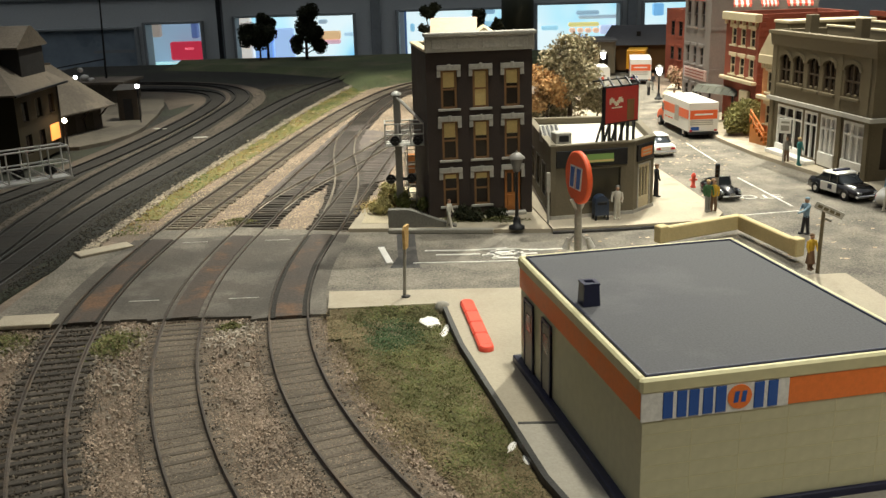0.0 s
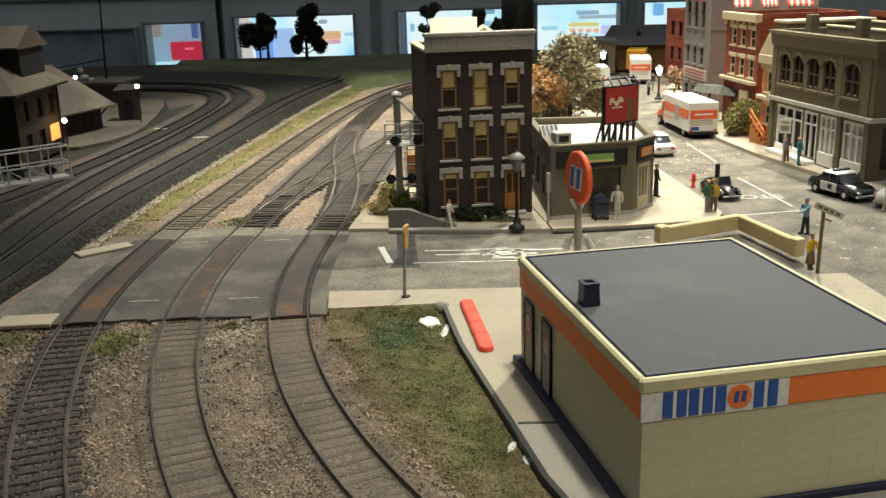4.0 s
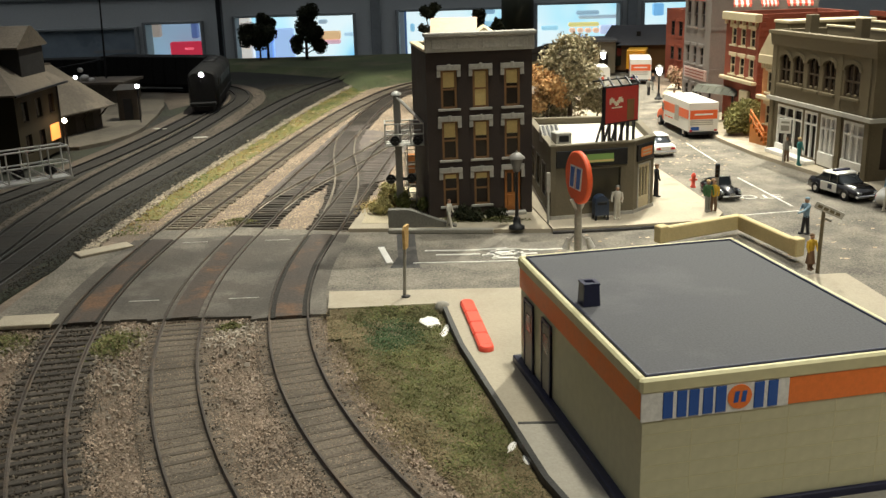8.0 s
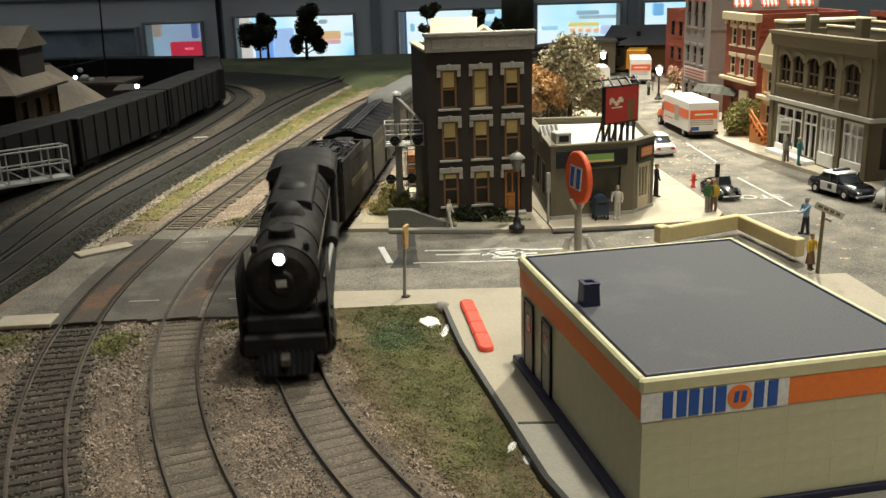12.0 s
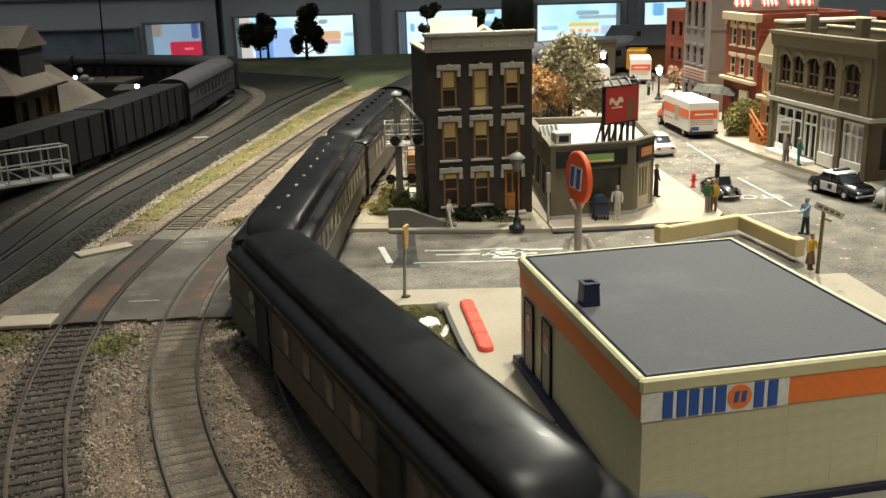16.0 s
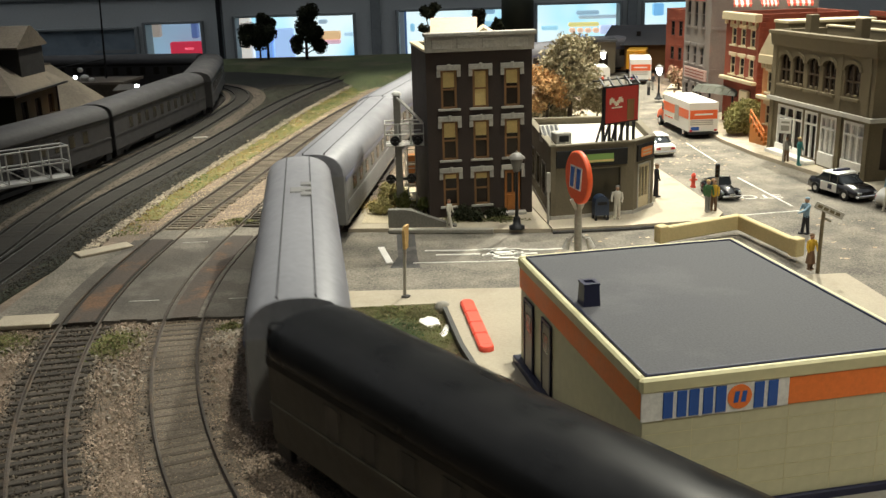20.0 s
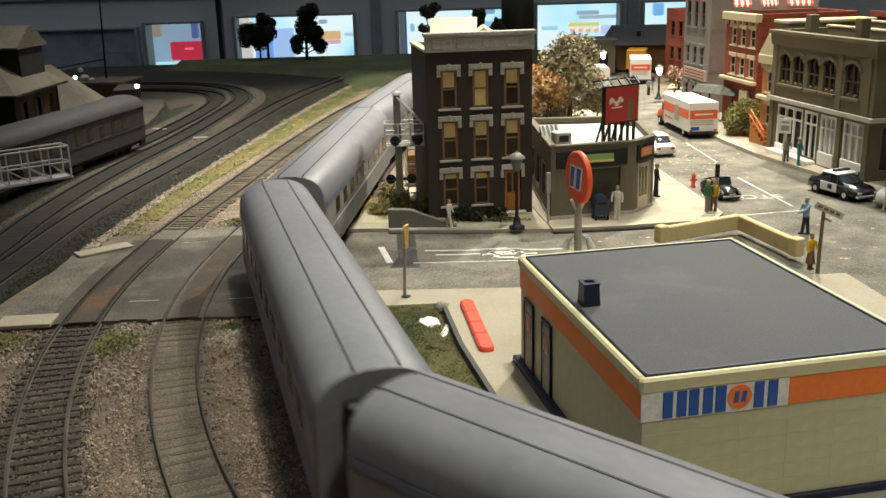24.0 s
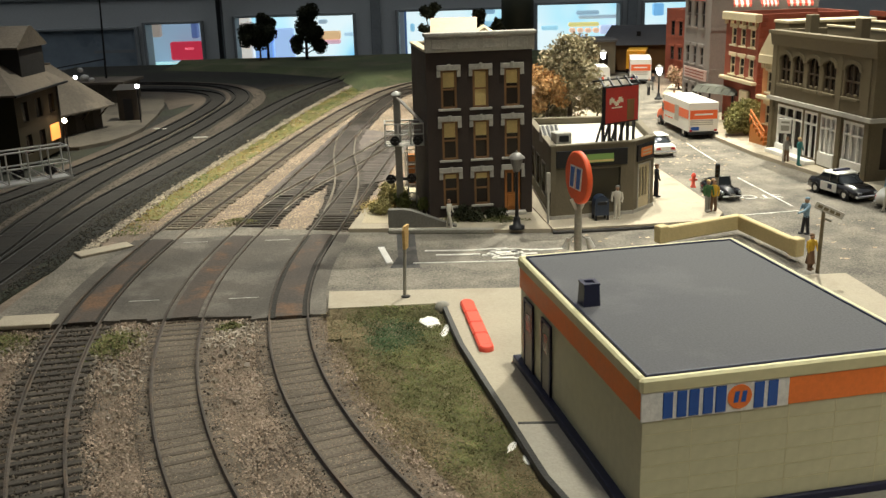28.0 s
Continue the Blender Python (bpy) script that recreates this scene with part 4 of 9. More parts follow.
def billboard():
    b = thing("billboard", at(9.8, 56.65, 4.55, 33), "red advertising billboard on black posts over the store roof", "billboard")
    part("panel", Shape().box(-0.08, 2.75, -0.05, 0.12, 1.35, 3.62, 0.02), black_iron, b)
    face = part("poster", Shape().box(0.05, 2.66, -0.08, -0.05, 1.45, 3.52), poster_red, b, "faded red poster")
    wave = Shape()
    for i in range(9):
        wave.box(0.32 + i * 0.12, 0.46 + i * 0.12, -0.10, -0.08, 2.55 + 0.12 * math.sin(i * 1.1), 2.82 + 0.14 * math.sin(i * 1.1 + 0.5))
    part("emblem", wave, sign_white, face, "pale script-like swash")
    part("swash", Shape().box(0.5, 1.35, -0.10, -0.08, 2.3, 2.38), sign_white, face)
    part("poster_shape", Shape().box(1.75, 2.35, -0.10, -0.08, 1.5, 2.75, 0.1), wood_trim, face, "dark brown upright shape")
    for i in range(6):
        x = 0.1 + i * 0.5
        part("post", Shape().box(x - 0.07, x + 0.07, 0.12, 0.26, -0.3, 3.5), black_iron, b)
    for i in range(4):
        x = 0.1 + i * 0.62
        part("brace", Shape().rod((x, 0.2, 1.7), (x - 0.95, 0.0, -0.25), 0.07, n=4), black_iron, b)
    for i in range(5):
        part("hood_beam", Shape().rod((-0.2 + i * 0.7, -0.25, 3.62), (0.75 + i * 0.7, 1.3, 3.95), 0.07, n=4), black_iron, b)
    part("hood_rail", Shape().box(-0.1, 3.3, 0.9, 1.0, 3.84, 3.92), black_iron, b)


billboard()


def arcade_block():
    """Two-storey tan block with arched windows; its long face looks at the street."""
    ob = thing("arcade_building", at(26.7, 74.7, 0.5, -80.1), "tan two-storey stone block with arched windows and white shopfronts", "building", "town buildings")
    a, b, d, h = -1.7, 11.75, 11.0, 9.35
    up = [(-0.45, 1.05), (1.45, 2.95), (3.5, 5.05), (5.55, 7.15), (8.25, 10.05)]
    zs = (5.35, 7.65)
    low = [(-0.35, 3.3, 0.55, 3.75), (3.6, 5.35, 0.35, 3.75), (5.75, 7.75, 0.9, 3.75), (8.65, 11.2, 0.9, 3.75)]
    part("wall", holed(a, b, 0, h, 0.35, [(x0, x1, zs[0], zs[1]) for x0, x1 in up] + low), tan_stone, ob)
    sideops = [(1.4, 2.9, 5.35, 7.65), (3.6, 5.1, 5.35, 7.65), (0.9, 4.8, 0.7, 3.6)]
    part("wall", holed(0.35, d, 0, h, 0.35, sideops), tan_stone, ob, m=at(b, 0, 0, 90))
    for x0, x1, z0, z1 in sideops:
        part("pane", Shape().box(x0, x1, 0.2, 0.24, z0, z1), pane_dark, ob, m=at(b, 0, 0, 90))
    part("wall", Shape().box(a, a + 0.35, 0.35, d, 0, h).box(a + 0.35, b - 0.35, d - 0.35, d, 0, h), tan_stone, ob)
    part("roof", Shape().box(a + 0.35, b - 0.35, 0.35, d - 0.35, h - 1.2, h - 0.9), roof_grey, ob)
    part("cornice", Shape().prism([(a - 0.1, -0.42), (b + 0.42, -0.42), (b + 0.42, d), (b, d), (b, 0), (a - 0.1, 0)], h - 0.25, h), tan_stone, ob, "projecting tan cornice")
    part("cornice_bed", Shape().prism([(a, -0.15), (b + 0.15, -0.15), (b + 0.15, d), (b, d), (b, 0), (a, 0)], h - 1.15, h - 0.25, [(a, -0.3), (b + 0.3, -0.3), (b + 0.3, d), (b, d), (b, 0), (a, 0)]), tan_stone, ob)
    part("belt_course", Shape().prism([(a, -0.3), (b + 0.3, -0.3), (b + 0.3, d), (b, d), (b, 0), (a, 0)], 4.0, 4.28), stone_trim, ob, "pale belt course over the shops")
    for x0, x1 in up:
        w, c = x1 - x0, (x0 + x1) / 2
        win = part("window", Shape().box(x0, x0 + 0.12, 0.08, 0.2, *zs).box(x1 - 0.12, x1, 0.08, 0.2, *zs).box(x0, x1, 0.08, 0.2, 6.36, 6.48).box(c - 0.05, c + 0.05, 0.08, 0.2, *zs).box(x0, x1, 0.08, 0.2, zs[0], zs[0] + 0.12), arcade_frame, ob)
        part("pane", Shape().box(x0, x1, 0.2, 0.24, *zs), pane_dark, win)
        for k in range(8):
            t0, t1 = math.pi * k / 8, math.pi * (k + 1) / 8
            ro, hz = w / 2 + 0.22, 0.75
            part("voussoir", Shape().prism_xz([(c + math.cos(t0) * w / 2, 7.15 + math.sin(t0) * 0.5), (c + math.cos(t0) * ro, 7.15 + math.sin(t0) * hz), (c + math.cos(t1) * ro, 7.15 + math.sin(t1) * hz), (c + math.cos(t1) * w / 2, 7.15 + math.sin(t1) * 0.5)], -0.12, 0.12), tan_stone, win)
        spand = Shape()
        for sx in (-1, 1):
            spand.prism_xz([(c + sx * w / 2, 7.15), (c + sx * w / 2, 7.66), (c + sx * 0.05, 7.66), (c + sx * w * 0.25, 7.60), (c + sx * w * 0.42, 7.42)][::sx], 0.0, 0.2)
        part("spandrel", spand, tan_stone, win)
        part("sill", Shape().box(x0 - 0.15, x1 + 0.15, -0.2, 0, zs[0] - 0.22, zs[0], 0.03), tan_stone, win)
        for k in (0.28, 0.72):
            part("bracket", Shape().box(x0 + w * k - 0.18, x0 + w * k + 0.18, 0.0, 0.15, zs[0], zs[0] + 0.26, 0.05), tan_stone, win)
    for i, (x0, x1, z0, z1) in enumerate(low):
        n = (3, 2, 3, 3)[i]
        win = part("shopfront", Shape().box(x0, x1, 0.0, 0.15, z1 - 0.2, z1), white_paint, ob, "white-painted shopfront frame")
        part("transom", Shape().box(x0, x1, 0.01, 0.14, z1 - 1.0, z1 - 0.85), white_paint, win)
        for k in range(n + 1):
            xx = x0 + (x1 - x0 - 0.16) * k / n
            part("mullion", Shape().box(xx, xx + 0.16, 0.0, 0.15, z0, z1 - 0.2), white_paint, win)
        part("pane", Shape().box(x0, x1, 0.22, 0.26, z0, z1), pane_dark if i < 2 else shop_white, win)
        if i != 1:
            part("stall_riser", Shape().box(x0, x1, -0.1, 0.1, 0.1, z0 + 0.15, 0.02), white_paint, win)
        else:
            part("door", Shape().box(x0 + 0.2, x1 - 0.2, 0.5, 0.6, 0.35, 2.7), black_iron, win)
    for x in (-1.2, 8.2, 11.45):
        part("pier", Shape().box(x - 0.28, x + 0.28, -0.14, 0, 0, 4.0, 0.03), tan_stone, ob)
    for x in (-1.2, 7.7, 11.0):
        part("pilaster", Shape().box(x - 0.3, x + 0.3, -0.08, 0, 4.28, 8.2, 0.03), tan_stone, ob)
    part("doorstep", Shape().box(-0.4, 5.6, -0.9, -0.1, 0.0, 0.28, 0.03), white_paint, ob)
    for x, y in ((0.8, 1.1), (7.2, 1.1)):
        part("chimney", Shape().box(x, x + 0.8, y, y + 0.7, h - 0.9, h + 1.2, 0.03), tan_stone, ob)
    for y, top in ((4.2, 0.1), (7.4, 0.35)):
        part("roof_ridge", Shape().box(-1.2, 11.4, y, y + 0.4, h - 0.9, h + top), tan_stone, ob)
        part("ridge_cap", Shape().box(-1.3, 11.4, y - 0.06, y + 0.46, h + top, h + top + 0.14, 0.02), cream_trim, ob, "cream cap strip")
    return ob


shop_white = paint("shop_white", (0.55, 0.53, 0.50), 0.35, vary=0.08)
arcade_block()


def terrace(name, m, w, d, h, wall_mt, label, cols, rows, width, frame_mt, hood_mt, ledge_z=None, cornice=None, side_ledges=()):
    """A street house whose front (y = 0) has rows of windows; the side at x = w also shows."""
    ob = thing(name, m, label, "building", "town buildings")
    ops = [(x - width / 2, x + width / 2, z0, z1) for x in cols for z0, z1 in rows]
    part("wall", holed(0, w, 0, h, 0.3, ops), wall_mt, ob)
    part("wall", Shape().box(w - 0.3, w, 0.3, d, 0, h).box(0, 0.3, 0.3, d, 0, h).box(0.3, w - 0.3, d - 0.3, d, 0, h), wall_mt, ob)
    part("roof", Shape().box(0.3, w - 0.3, 0.3, d - 0.3, h - 0.8, h - 0.5), roof_grey, ob)
    for x in cols:
        for z0, z1 in rows:
            sash_window(ob, x - width / 2, z0, width, z1 - z0, hood_mt, frame_mt, ears=False, blind_share=0)
    if ledge_z:
        part("ledge", Shape().box(-0.1, w + 0.1, -0.5, 0, ledge_z, ledge_z + 0.3, 0.04), hood_mt, ob)
    if cornice:
        part("cornice", Shape().box(-0.1, w + 0.05, -0.45, 0.2, h - 0.7, h, 0.05), hood_mt, ob)
        for k in range(6):
            part("bracket", Shape().box(0.2 + k * (w - 0.6) / 5, 0.4 + k * (w - 0.6) / 5, -0.3, 0, h - 1.1, h - 0.7, 0.03), hood_mt, ob)
    for z in side_ledges:
        part("string_course", Shape().box(w, w + 0.12, 0, d, z, z + 0.28), hood_mt, ob)
    return ob


red = terrace("red_brick_house", at(27.0, 91.1, 0.5, -83.1), 6.9, 9, 10.1, brick_red, "orange-red brick house with cream window surrounds and cornice", (1.8, 3.75, 5.7), ((7.2, 8.75), (4.55, 6.2)), 1.05, cream_trim, cream_trim, 4.0, True)
hood_red = paint("hood_red", (0.42, 0.10, 0.07), 0.7, vary=0.3, grain=3, second=(0.6, 0.5, 0.42), share=0.3)
quoin = None
for k in range(22):
    for y in (0.25, 8.4):
        m = at(6.9, y + (0.2 if k % 2 else 0), 0.3 + k * 0.44)
        if quoin is None:
            quoin = part("quoin", Shape().box(0, 0.08, -0.25, 0.35, 0, 0.3, 0.02), brick_red, red, m=m)
        else:
            twin(quoin, m)
part("arch_entrance", Shape().box(4.2, 5.9, -0.35, 0, 0, 3.4, 0.1), cream_trim, red, "cream arched entrance surround")
part("entrance", Shape().box(4.6, 5.5, -0.38, -0.35, 0, 2.6, 0.02), black_iron, red)
grey = terrace("grey_stone_house", at(26.1, 103.0, 0.5, -84.6), 7.4, 2.2, 12.4, grey_stone, "tall grey stone house with narrow dark windows", (1.3, 3.3, 5.3), ((8.2, 10.8), (4.5, 6.3), (1.2, 2.4)), 0.95, grey_stone, grey_stone, None, False, (4.0, 8.0))
for x in (1.3, 3.3, 5.3):
    part("window_hood", Shape().prism_xz([(x - 0.65, 10.85), (x + 0.65, 10.85), (x + 0.5, 11.35), (x - 0.5, 11.35)], -0.6, 0.0), hood_red, grey, "faded red window hood")
sb = part("sign_board", Shape().box(0.6, 6.9, -0.12, 0, 3.0, 4.1, 0.03), paint("pale_sign", (0.55, 0.40, 0.36), 0.6), grey, "pale pinkish shop sign")
for k in range(3):
    part("sign_bar", Shape().box(1.0, 6.4, -0.14, -0.12, 3.2 + 0.3 * k, 3.3 + 0.3 * k), brick_red, sb)
far_red = terrace("far_brick_house", at(29.8, 127.0, 0.5, -78), 8.0, 8, 8.9, brick_red, "dark red brick house with quoined corners far down the street", (2.0, 4.2, 6.2), ((5.6, 7.4), (2.6, 4.2)), 0.95, black_iron, brick_red, None, False)
for k in range(20):
    twin(quoin, at(8.0, 0.25 + (0.2 if k % 2 else 0), 0.3 + k * 0.43)).parent = far_red
narrow = terrace("narrow_house", at(26.8, 79.6, 0.5, -82), 2.6, 8, 7.2, paint("orange_clapboard", (0.50, 0.22, 0.09), 0.7), "narrow orange house with cream bay trim between two blocks", (1.3,), ((4.2, 5.9), (1.6, 3.2)), 0.9, cream_trim, cream_trim, 3.6, True)
gable = Shape()
gable.prism_xz([(-0.3, 7.2), (2.9, 7.2), (1.3, 9.0)], -0.3, 0.3)
part("gable", gable, cream_trim, narrow, "cream pointed gable")
part("upper_wall", Shape().box(0.2, 2.5, 0.7, 8, 7.2, 9.7), tan_stone, narrow)
part("coping", Shape().box(0.1, 2.6, 0.6, 8.1, 9.7, 9.92, 0.03), cream_trim, narrow, "cream coping of the raised rear roof")


def striped_awning(x, y, z, rz, w):
    aw = thing("striped_awning", at(x, y, z, rz), "red and white scalloped striped awning", "awning", "striped awnings")
    n = 9
    for i in range(n):
        s = Shape()
        a, b = i * w / n, (i + 1) * w / n
        s.loft([[(a, 0, 0.72), (b, 0, 0.72), (b, 0.05, 0.77), (a, 0.05, 0.77)], [(a, -0.7, 0.24), (b, -0.7, 0.24), (b, -0.7, 0.32), (a, -0.7, 0.32)], [(a + 0.07, -0.73, 0.02), (b - 0.07, -0.73, 0.02), (b - 0.07, -0.7, 0.02), (a + 0.07, -0.7, 0.02)]], smooth=False)
        part("stripe", s, red_plastic if i % 2 == 0 else plaster, aw)


back_block = thing("back_building", at(31.0, 108.4, 0.5, -10), "dim grey building behind the street row under striped awnings", "building", "town buildings")
part("wall", Shape().box(0, 10.6, 0, 8, 0, 12.5), grey_stone, back_block)
part("roof", Shape().box(-0.2, 10.8, -0.2, 8.2, 12.5, 12.8), roof_grey, back_block)
for x, w in ((0.9, 2.6), (4.5, 1.8), (7.2, 2.7)):
    striped_awning(31.0 + x * 0.985, 108.2 - x * 0.17, 10.15, -10, w)
rowroof = thing("row_roofs", at(30.5, 84.0, 0.5, -80), "long red-edged flat roofs behind the tan block", "building", "town buildings")
part("wall", Shape().box(0, 16, 8, 18, 0, 9.6), brick_red, rowroof)
part("roof", Shape().box(-0.2, 16.2, 7.6, 18.2, 9.6, 9.9), cream_trim, rowroof)
part("roof_edge", Shape().box(-0.2, 16.2, 7.4, 7.6, 9.7, 10.1), brick_red, rowroof)

# buildings down the street
shed = thing("street_end_store", at(19.3, 134, 0.5, -4), "low dim store with a grey pitched roof at the street end", "building", "town buildings")
part("wall", holed(0, 5.2, 0, 4.3, 0.3, [(1.0, 2.0, 1.5, 2.8), (3.0, 4.2, 0.2, 2.6)]), store_tan, shed)
part("wall", Shape().box(0, 0.3, 0.3, 7, 0, 4.3).box(4.9, 5.2, 0.3, 7, 0, 4.3).box(0.3, 4.9, 6.7, 7, 0, 4.3), store_tan, shed)
part("pane", Shape().box(1.0, 4.2, 0.3, 0.34, 0.2, 2.8), pane_dark, shed)
part("roof", Shape().box(-0.2, 5.4, -0.2, 7.2, 4.3, 4.6), roof_grey, shed)
barn = thing("grey_roofed_barn", at(24.0, 138, 0.5, -8), "dim building under a broad grey pitched roof", "building", "town buildings")
part("wall", Shape().box(0, 9.5, 0, 8, 0, 3.6), wood_trim, barn)
s = Shape()
s.loft([[(-0.5, -0.7, 3.5), (10, -0.7, 3.5), (10, 8.7, 3.5), (-0.5, 8.7, 3.5)], [(0.8, 3.6, 6.0), (8.7, 3.6, 6.0), (8.7, 4.4, 6.0), (0.8, 4.4, 6.0)]], smooth=False)
part("roof", s, roof_grey, barn, "broad grey hipped roof")
part("roof_vent", Shape().box(4.2, 4.8, 1.2, 1.8, 4.2, 5.3, 0.03), black_iron, barn)


# house, chalet and water tower seen over the brick house
def gabled(name, m, w, d, h, rise, wall_mt, roof_mt, label, along=True):
    ho = thing(name, m, label, "building", "town buildings")
    part("wall", Shape().box(0, w, 0, d, 0, h), wall_mt, ho)
    s = Shape()
    if along:
        s.loft([[(-0.4, -0.5, h), (-0.4, d / 2, h + rise), (-0.4, d + 0.5, h), (-0.4, d + 0.5, h - 0.2), (-0.4, d / 2, h + rise - 0.2), (-0.4, -0.5, h - 0.2)], [(w + 0.4, -0.5, h), (w + 0.4, d / 2, h + rise), (w + 0.4, d + 0.5, h), (w + 0.4, d + 0.5, h - 0.2), (w + 0.4, d / 2, h + rise - 0.2), (w + 0.4, -0.5, h - 0.2)]], smooth=False)
    else:
        s.loft([[(-0.5, -0.4, h), (w / 2, -0.4, h + rise), (w + 0.5, -0.4, h), (w + 0.5, -0.4, h - 0.25), (w / 2, -0.4, h + rise - 0.3), (-0.5, -0.4, h - 0.25)], [(-0.5, d, h), (w / 2, d, h + rise), (w + 0.5, d, h), (w + 0.5, d, h - 0.25), (w / 2, d, h + rise - 0.3), (-0.5, d, h - 0.25)]], smooth=False)
        part("gable", Shape().prism_xz([(0, h - 0.2), (w, h - 0.2), (w / 2, h + rise - 0.2)], 0.0, 0.2), wall_mt, ho)
    part("roof", s, roof_mt, ho)
    return ho


pink_roof = paint("pinkish_shingles", (0.62, 0.42, 0.32), 0.8, vary=0.12, grain=6)
gabled("yellow_house", at(-0.4, 108, 0.4, -3), 4.4, 4.5, 6.8, 2.6, paint("yellow_clapboard", (0.45, 0.33, 0.12), 0.7), pink_roof, "yellow model house with a pale pinkish roof")
gabled("chalet", at(3.2, 104, 0.4, -2), 3.6, 6, 7.1, 1.5, brick_dark, cream_trim, "dark model house with cream gable boards", along=False)


def water_tower():
    wt = thing("water_tower", at(12.3, 149, 0.3), "dark green-black water tank on four lattice legs", "water tower")
    part("tank", Shape().lathe([(2.3, 5.2), (2.45, 5.3), (2.45, 11.5), (2.2, 11.6)], 24), paint("tank_dark", (0.03, 0.035, 0.022), 0.6), wt)
    part("tank_roof", Shape().lathe([(2.6, 11.6), (0.1, 13.6)], 24), black_iron, wt)
    for sx in (-1, 1):
        for sy in (-1, 1):
            part("leg", Shape().rod((sx * 2.0, sy * 2.0, 0), (sx * 1.7, sy * 1.7, 5.2), 0.14, n=6), black_iron, wt)
        part("brace", Shape().rod((sx * 1.95, -1.95, 1.0), (sx * 1.75, 1.75, 4.2), 0.06, n=5).rod((sx * 1.95, 1.95, 1.0), (sx * 1.75, -1.75, 4.2), 0.06, n=5), black_iron, wt)
    part("deck", Shape().lathe([(2.6, 4.9), (2.6, 5.2)], 20), black_iron, wt)


water_tower()


# ---- figures ----
skin = paint("figure_skin", (0.45, 0.26, 0.17), 0.7)
CLOTH = {k: paint("cloth_" + k, c, 0.75, vary=0.12) for k, c in dict(white=(0.62, 0.58, 0.50), grey=(0.24, 0.23, 0.21), black=(0.03, 0.03, 0.035), teal=(0.03, 0.17, 0.17), yellow=(0.55, 0.34, 0.03), green=(0.05, 0.13, 0.05), blue=(0.22, 0.33, 0.42), brown=(0.16, 0.09, 0.05), straw=(0.55, 0.42, 0.2)).items()}


def figure(x, y, z, rz, coat, legs, hat, label, h=2.0, stride=0.12, reach=0.0, dress=False):
    k = h / 2.0
    lo, up, hd, ht = Shape(), Shape(), Shape(), Shape()
    if dress:
        lo.lathe([(0.26, 0.35), (0.16, 1.05)], 10)
    for sx in (-1, 1):
        lo.rod((sx * 0.11 + 0.0, sx * stride, 0.05), (sx * 0.08, 0, 1.0), 0.085, 0.11, 7)
        lo.box(sx * 0.11 - 0.08, sx * 0.11 + 0.08, sx * stride - 0.2, sx * stride + 0.08, 0, 0.09, 0.02)
        up.rod((sx * 0.24, 0, 1.58), (sx * 0.31, -0.06 - (reach if sx > 0 else 0), 1.25 + 0.3 * reach), 0.075, 0.065, 6)
        up.rod((sx * 0.31, -0.06 - (reach if sx > 0 else 0), 1.25 + 0.3 * reach), (sx * 0.29, -0.16 - 1.8 * (reach if sx > 0 else 0), 1.02 + 0.75 * reach), 0.065, 0.05, 6)
    up.loft([[(0.20 * math.cos(t) * a, 0.13 * math.sin(t) * a, zz) for t in np.linspace(0, 2 * math.pi, 10, endpoint=False)] for zz, a in ((0.92, 0.95), (1.15, 0.9), (1.45, 1.15), (1.62, 1.0), (1.68, 0.45))])
    hd.ball(0, -0.01, 1.82, 0.115, 0.13, 0.155, 10)
    hd.rod((0, 0, 1.62), (0, 0, 1.75), 0.06, n=6)
    ht.ball(0, 0.015, 1.90, 0.125, 0.135, 0.095, 10)
    m = at(x, y, z, rz)
    for s in (lo, up, hd, ht):
        s.v = [(a * k, b * k, c * k) for a, b, c in s.v]
    return multi("figurine", [(lo, CLOTH[legs]), (up, CLOTH[coat]), (hd, skin), (ht, CLOTH[hat])], label, "figurine", "street figurines", m)


figure(0.42, 54.6, 0.42, 60, "white", "white", "brown", "small off-white plastic figurine walking by the kerb", 1.75, 0.25)
figure(10.45, 55.3, 0.5, -20, "white", "white", "grey", "off-white plastic figurine standing by the store window", 2.05, 0.06)
figure(16.15, 56.4, 0.5, 10, "green", "grey", "straw", "green-coated plastic figurine on the street corner", 2.0, 0.08)
figure(16.55, 56.5, 0.5, -30, "yellow", "brown", "brown", "yellow-coated plastic figurine on the street corner", 1.95, 0.08)
figure(20.45, 51.9, 0.2, -70, "blue", "black", "blue", "blue-shirted traffic policeman figurine in the street", 2.15, 0.1, 0.35)
figure(18.0, 44.7, 0.45, 20, "yellow", "brown", "brown", "yellow-dressed plastic figurine under the street sign", 1.85, 0.05, 0, True)
figure(26.35, 69.2, 0.5, 40, "teal", "teal", "straw", "teal-clad plastic figurine on the pavement", 2.1, 0.1)
figure(25.95, 70.6, 0.5, 150, "grey", "brown", "brown", "grey-clad plastic figurine on the pavement", 1.9, 0.1)
figure(24.6, 112.5, 0.2, 0, "grey", "black", "white", "distant grey plastic figurine down the street", 2.0)
figure(25.5, 114.5, 0.5, 40, "black", "grey", "brown", "distant dark plastic figurine down the street", 2.0)
figure(24.3, 99.0, 0.5, 40, "black", "brown", "brown", "dark plastic figurine beside the parked truck", 2.0)
figure(27.0, 56.3, 0.2, 80, "white", "white", "straw", "off-white plastic figurine by the parked vehicle", 1.9)
figure(29.0, 60.6, 0.5, 60, "brown", "blue", "straw", "brown-coated plastic figurine by the tan block", 2.0)
figure(13.95, 60.6, 0.5, 90, "black", "black", "brown", "black-clad plastic figurine against the store wall", 2.2, 0.05)


# ---- vehicles ----
rubber = paint("tyre_rubber", (0.015, 0.015, 0.015), 0.8)
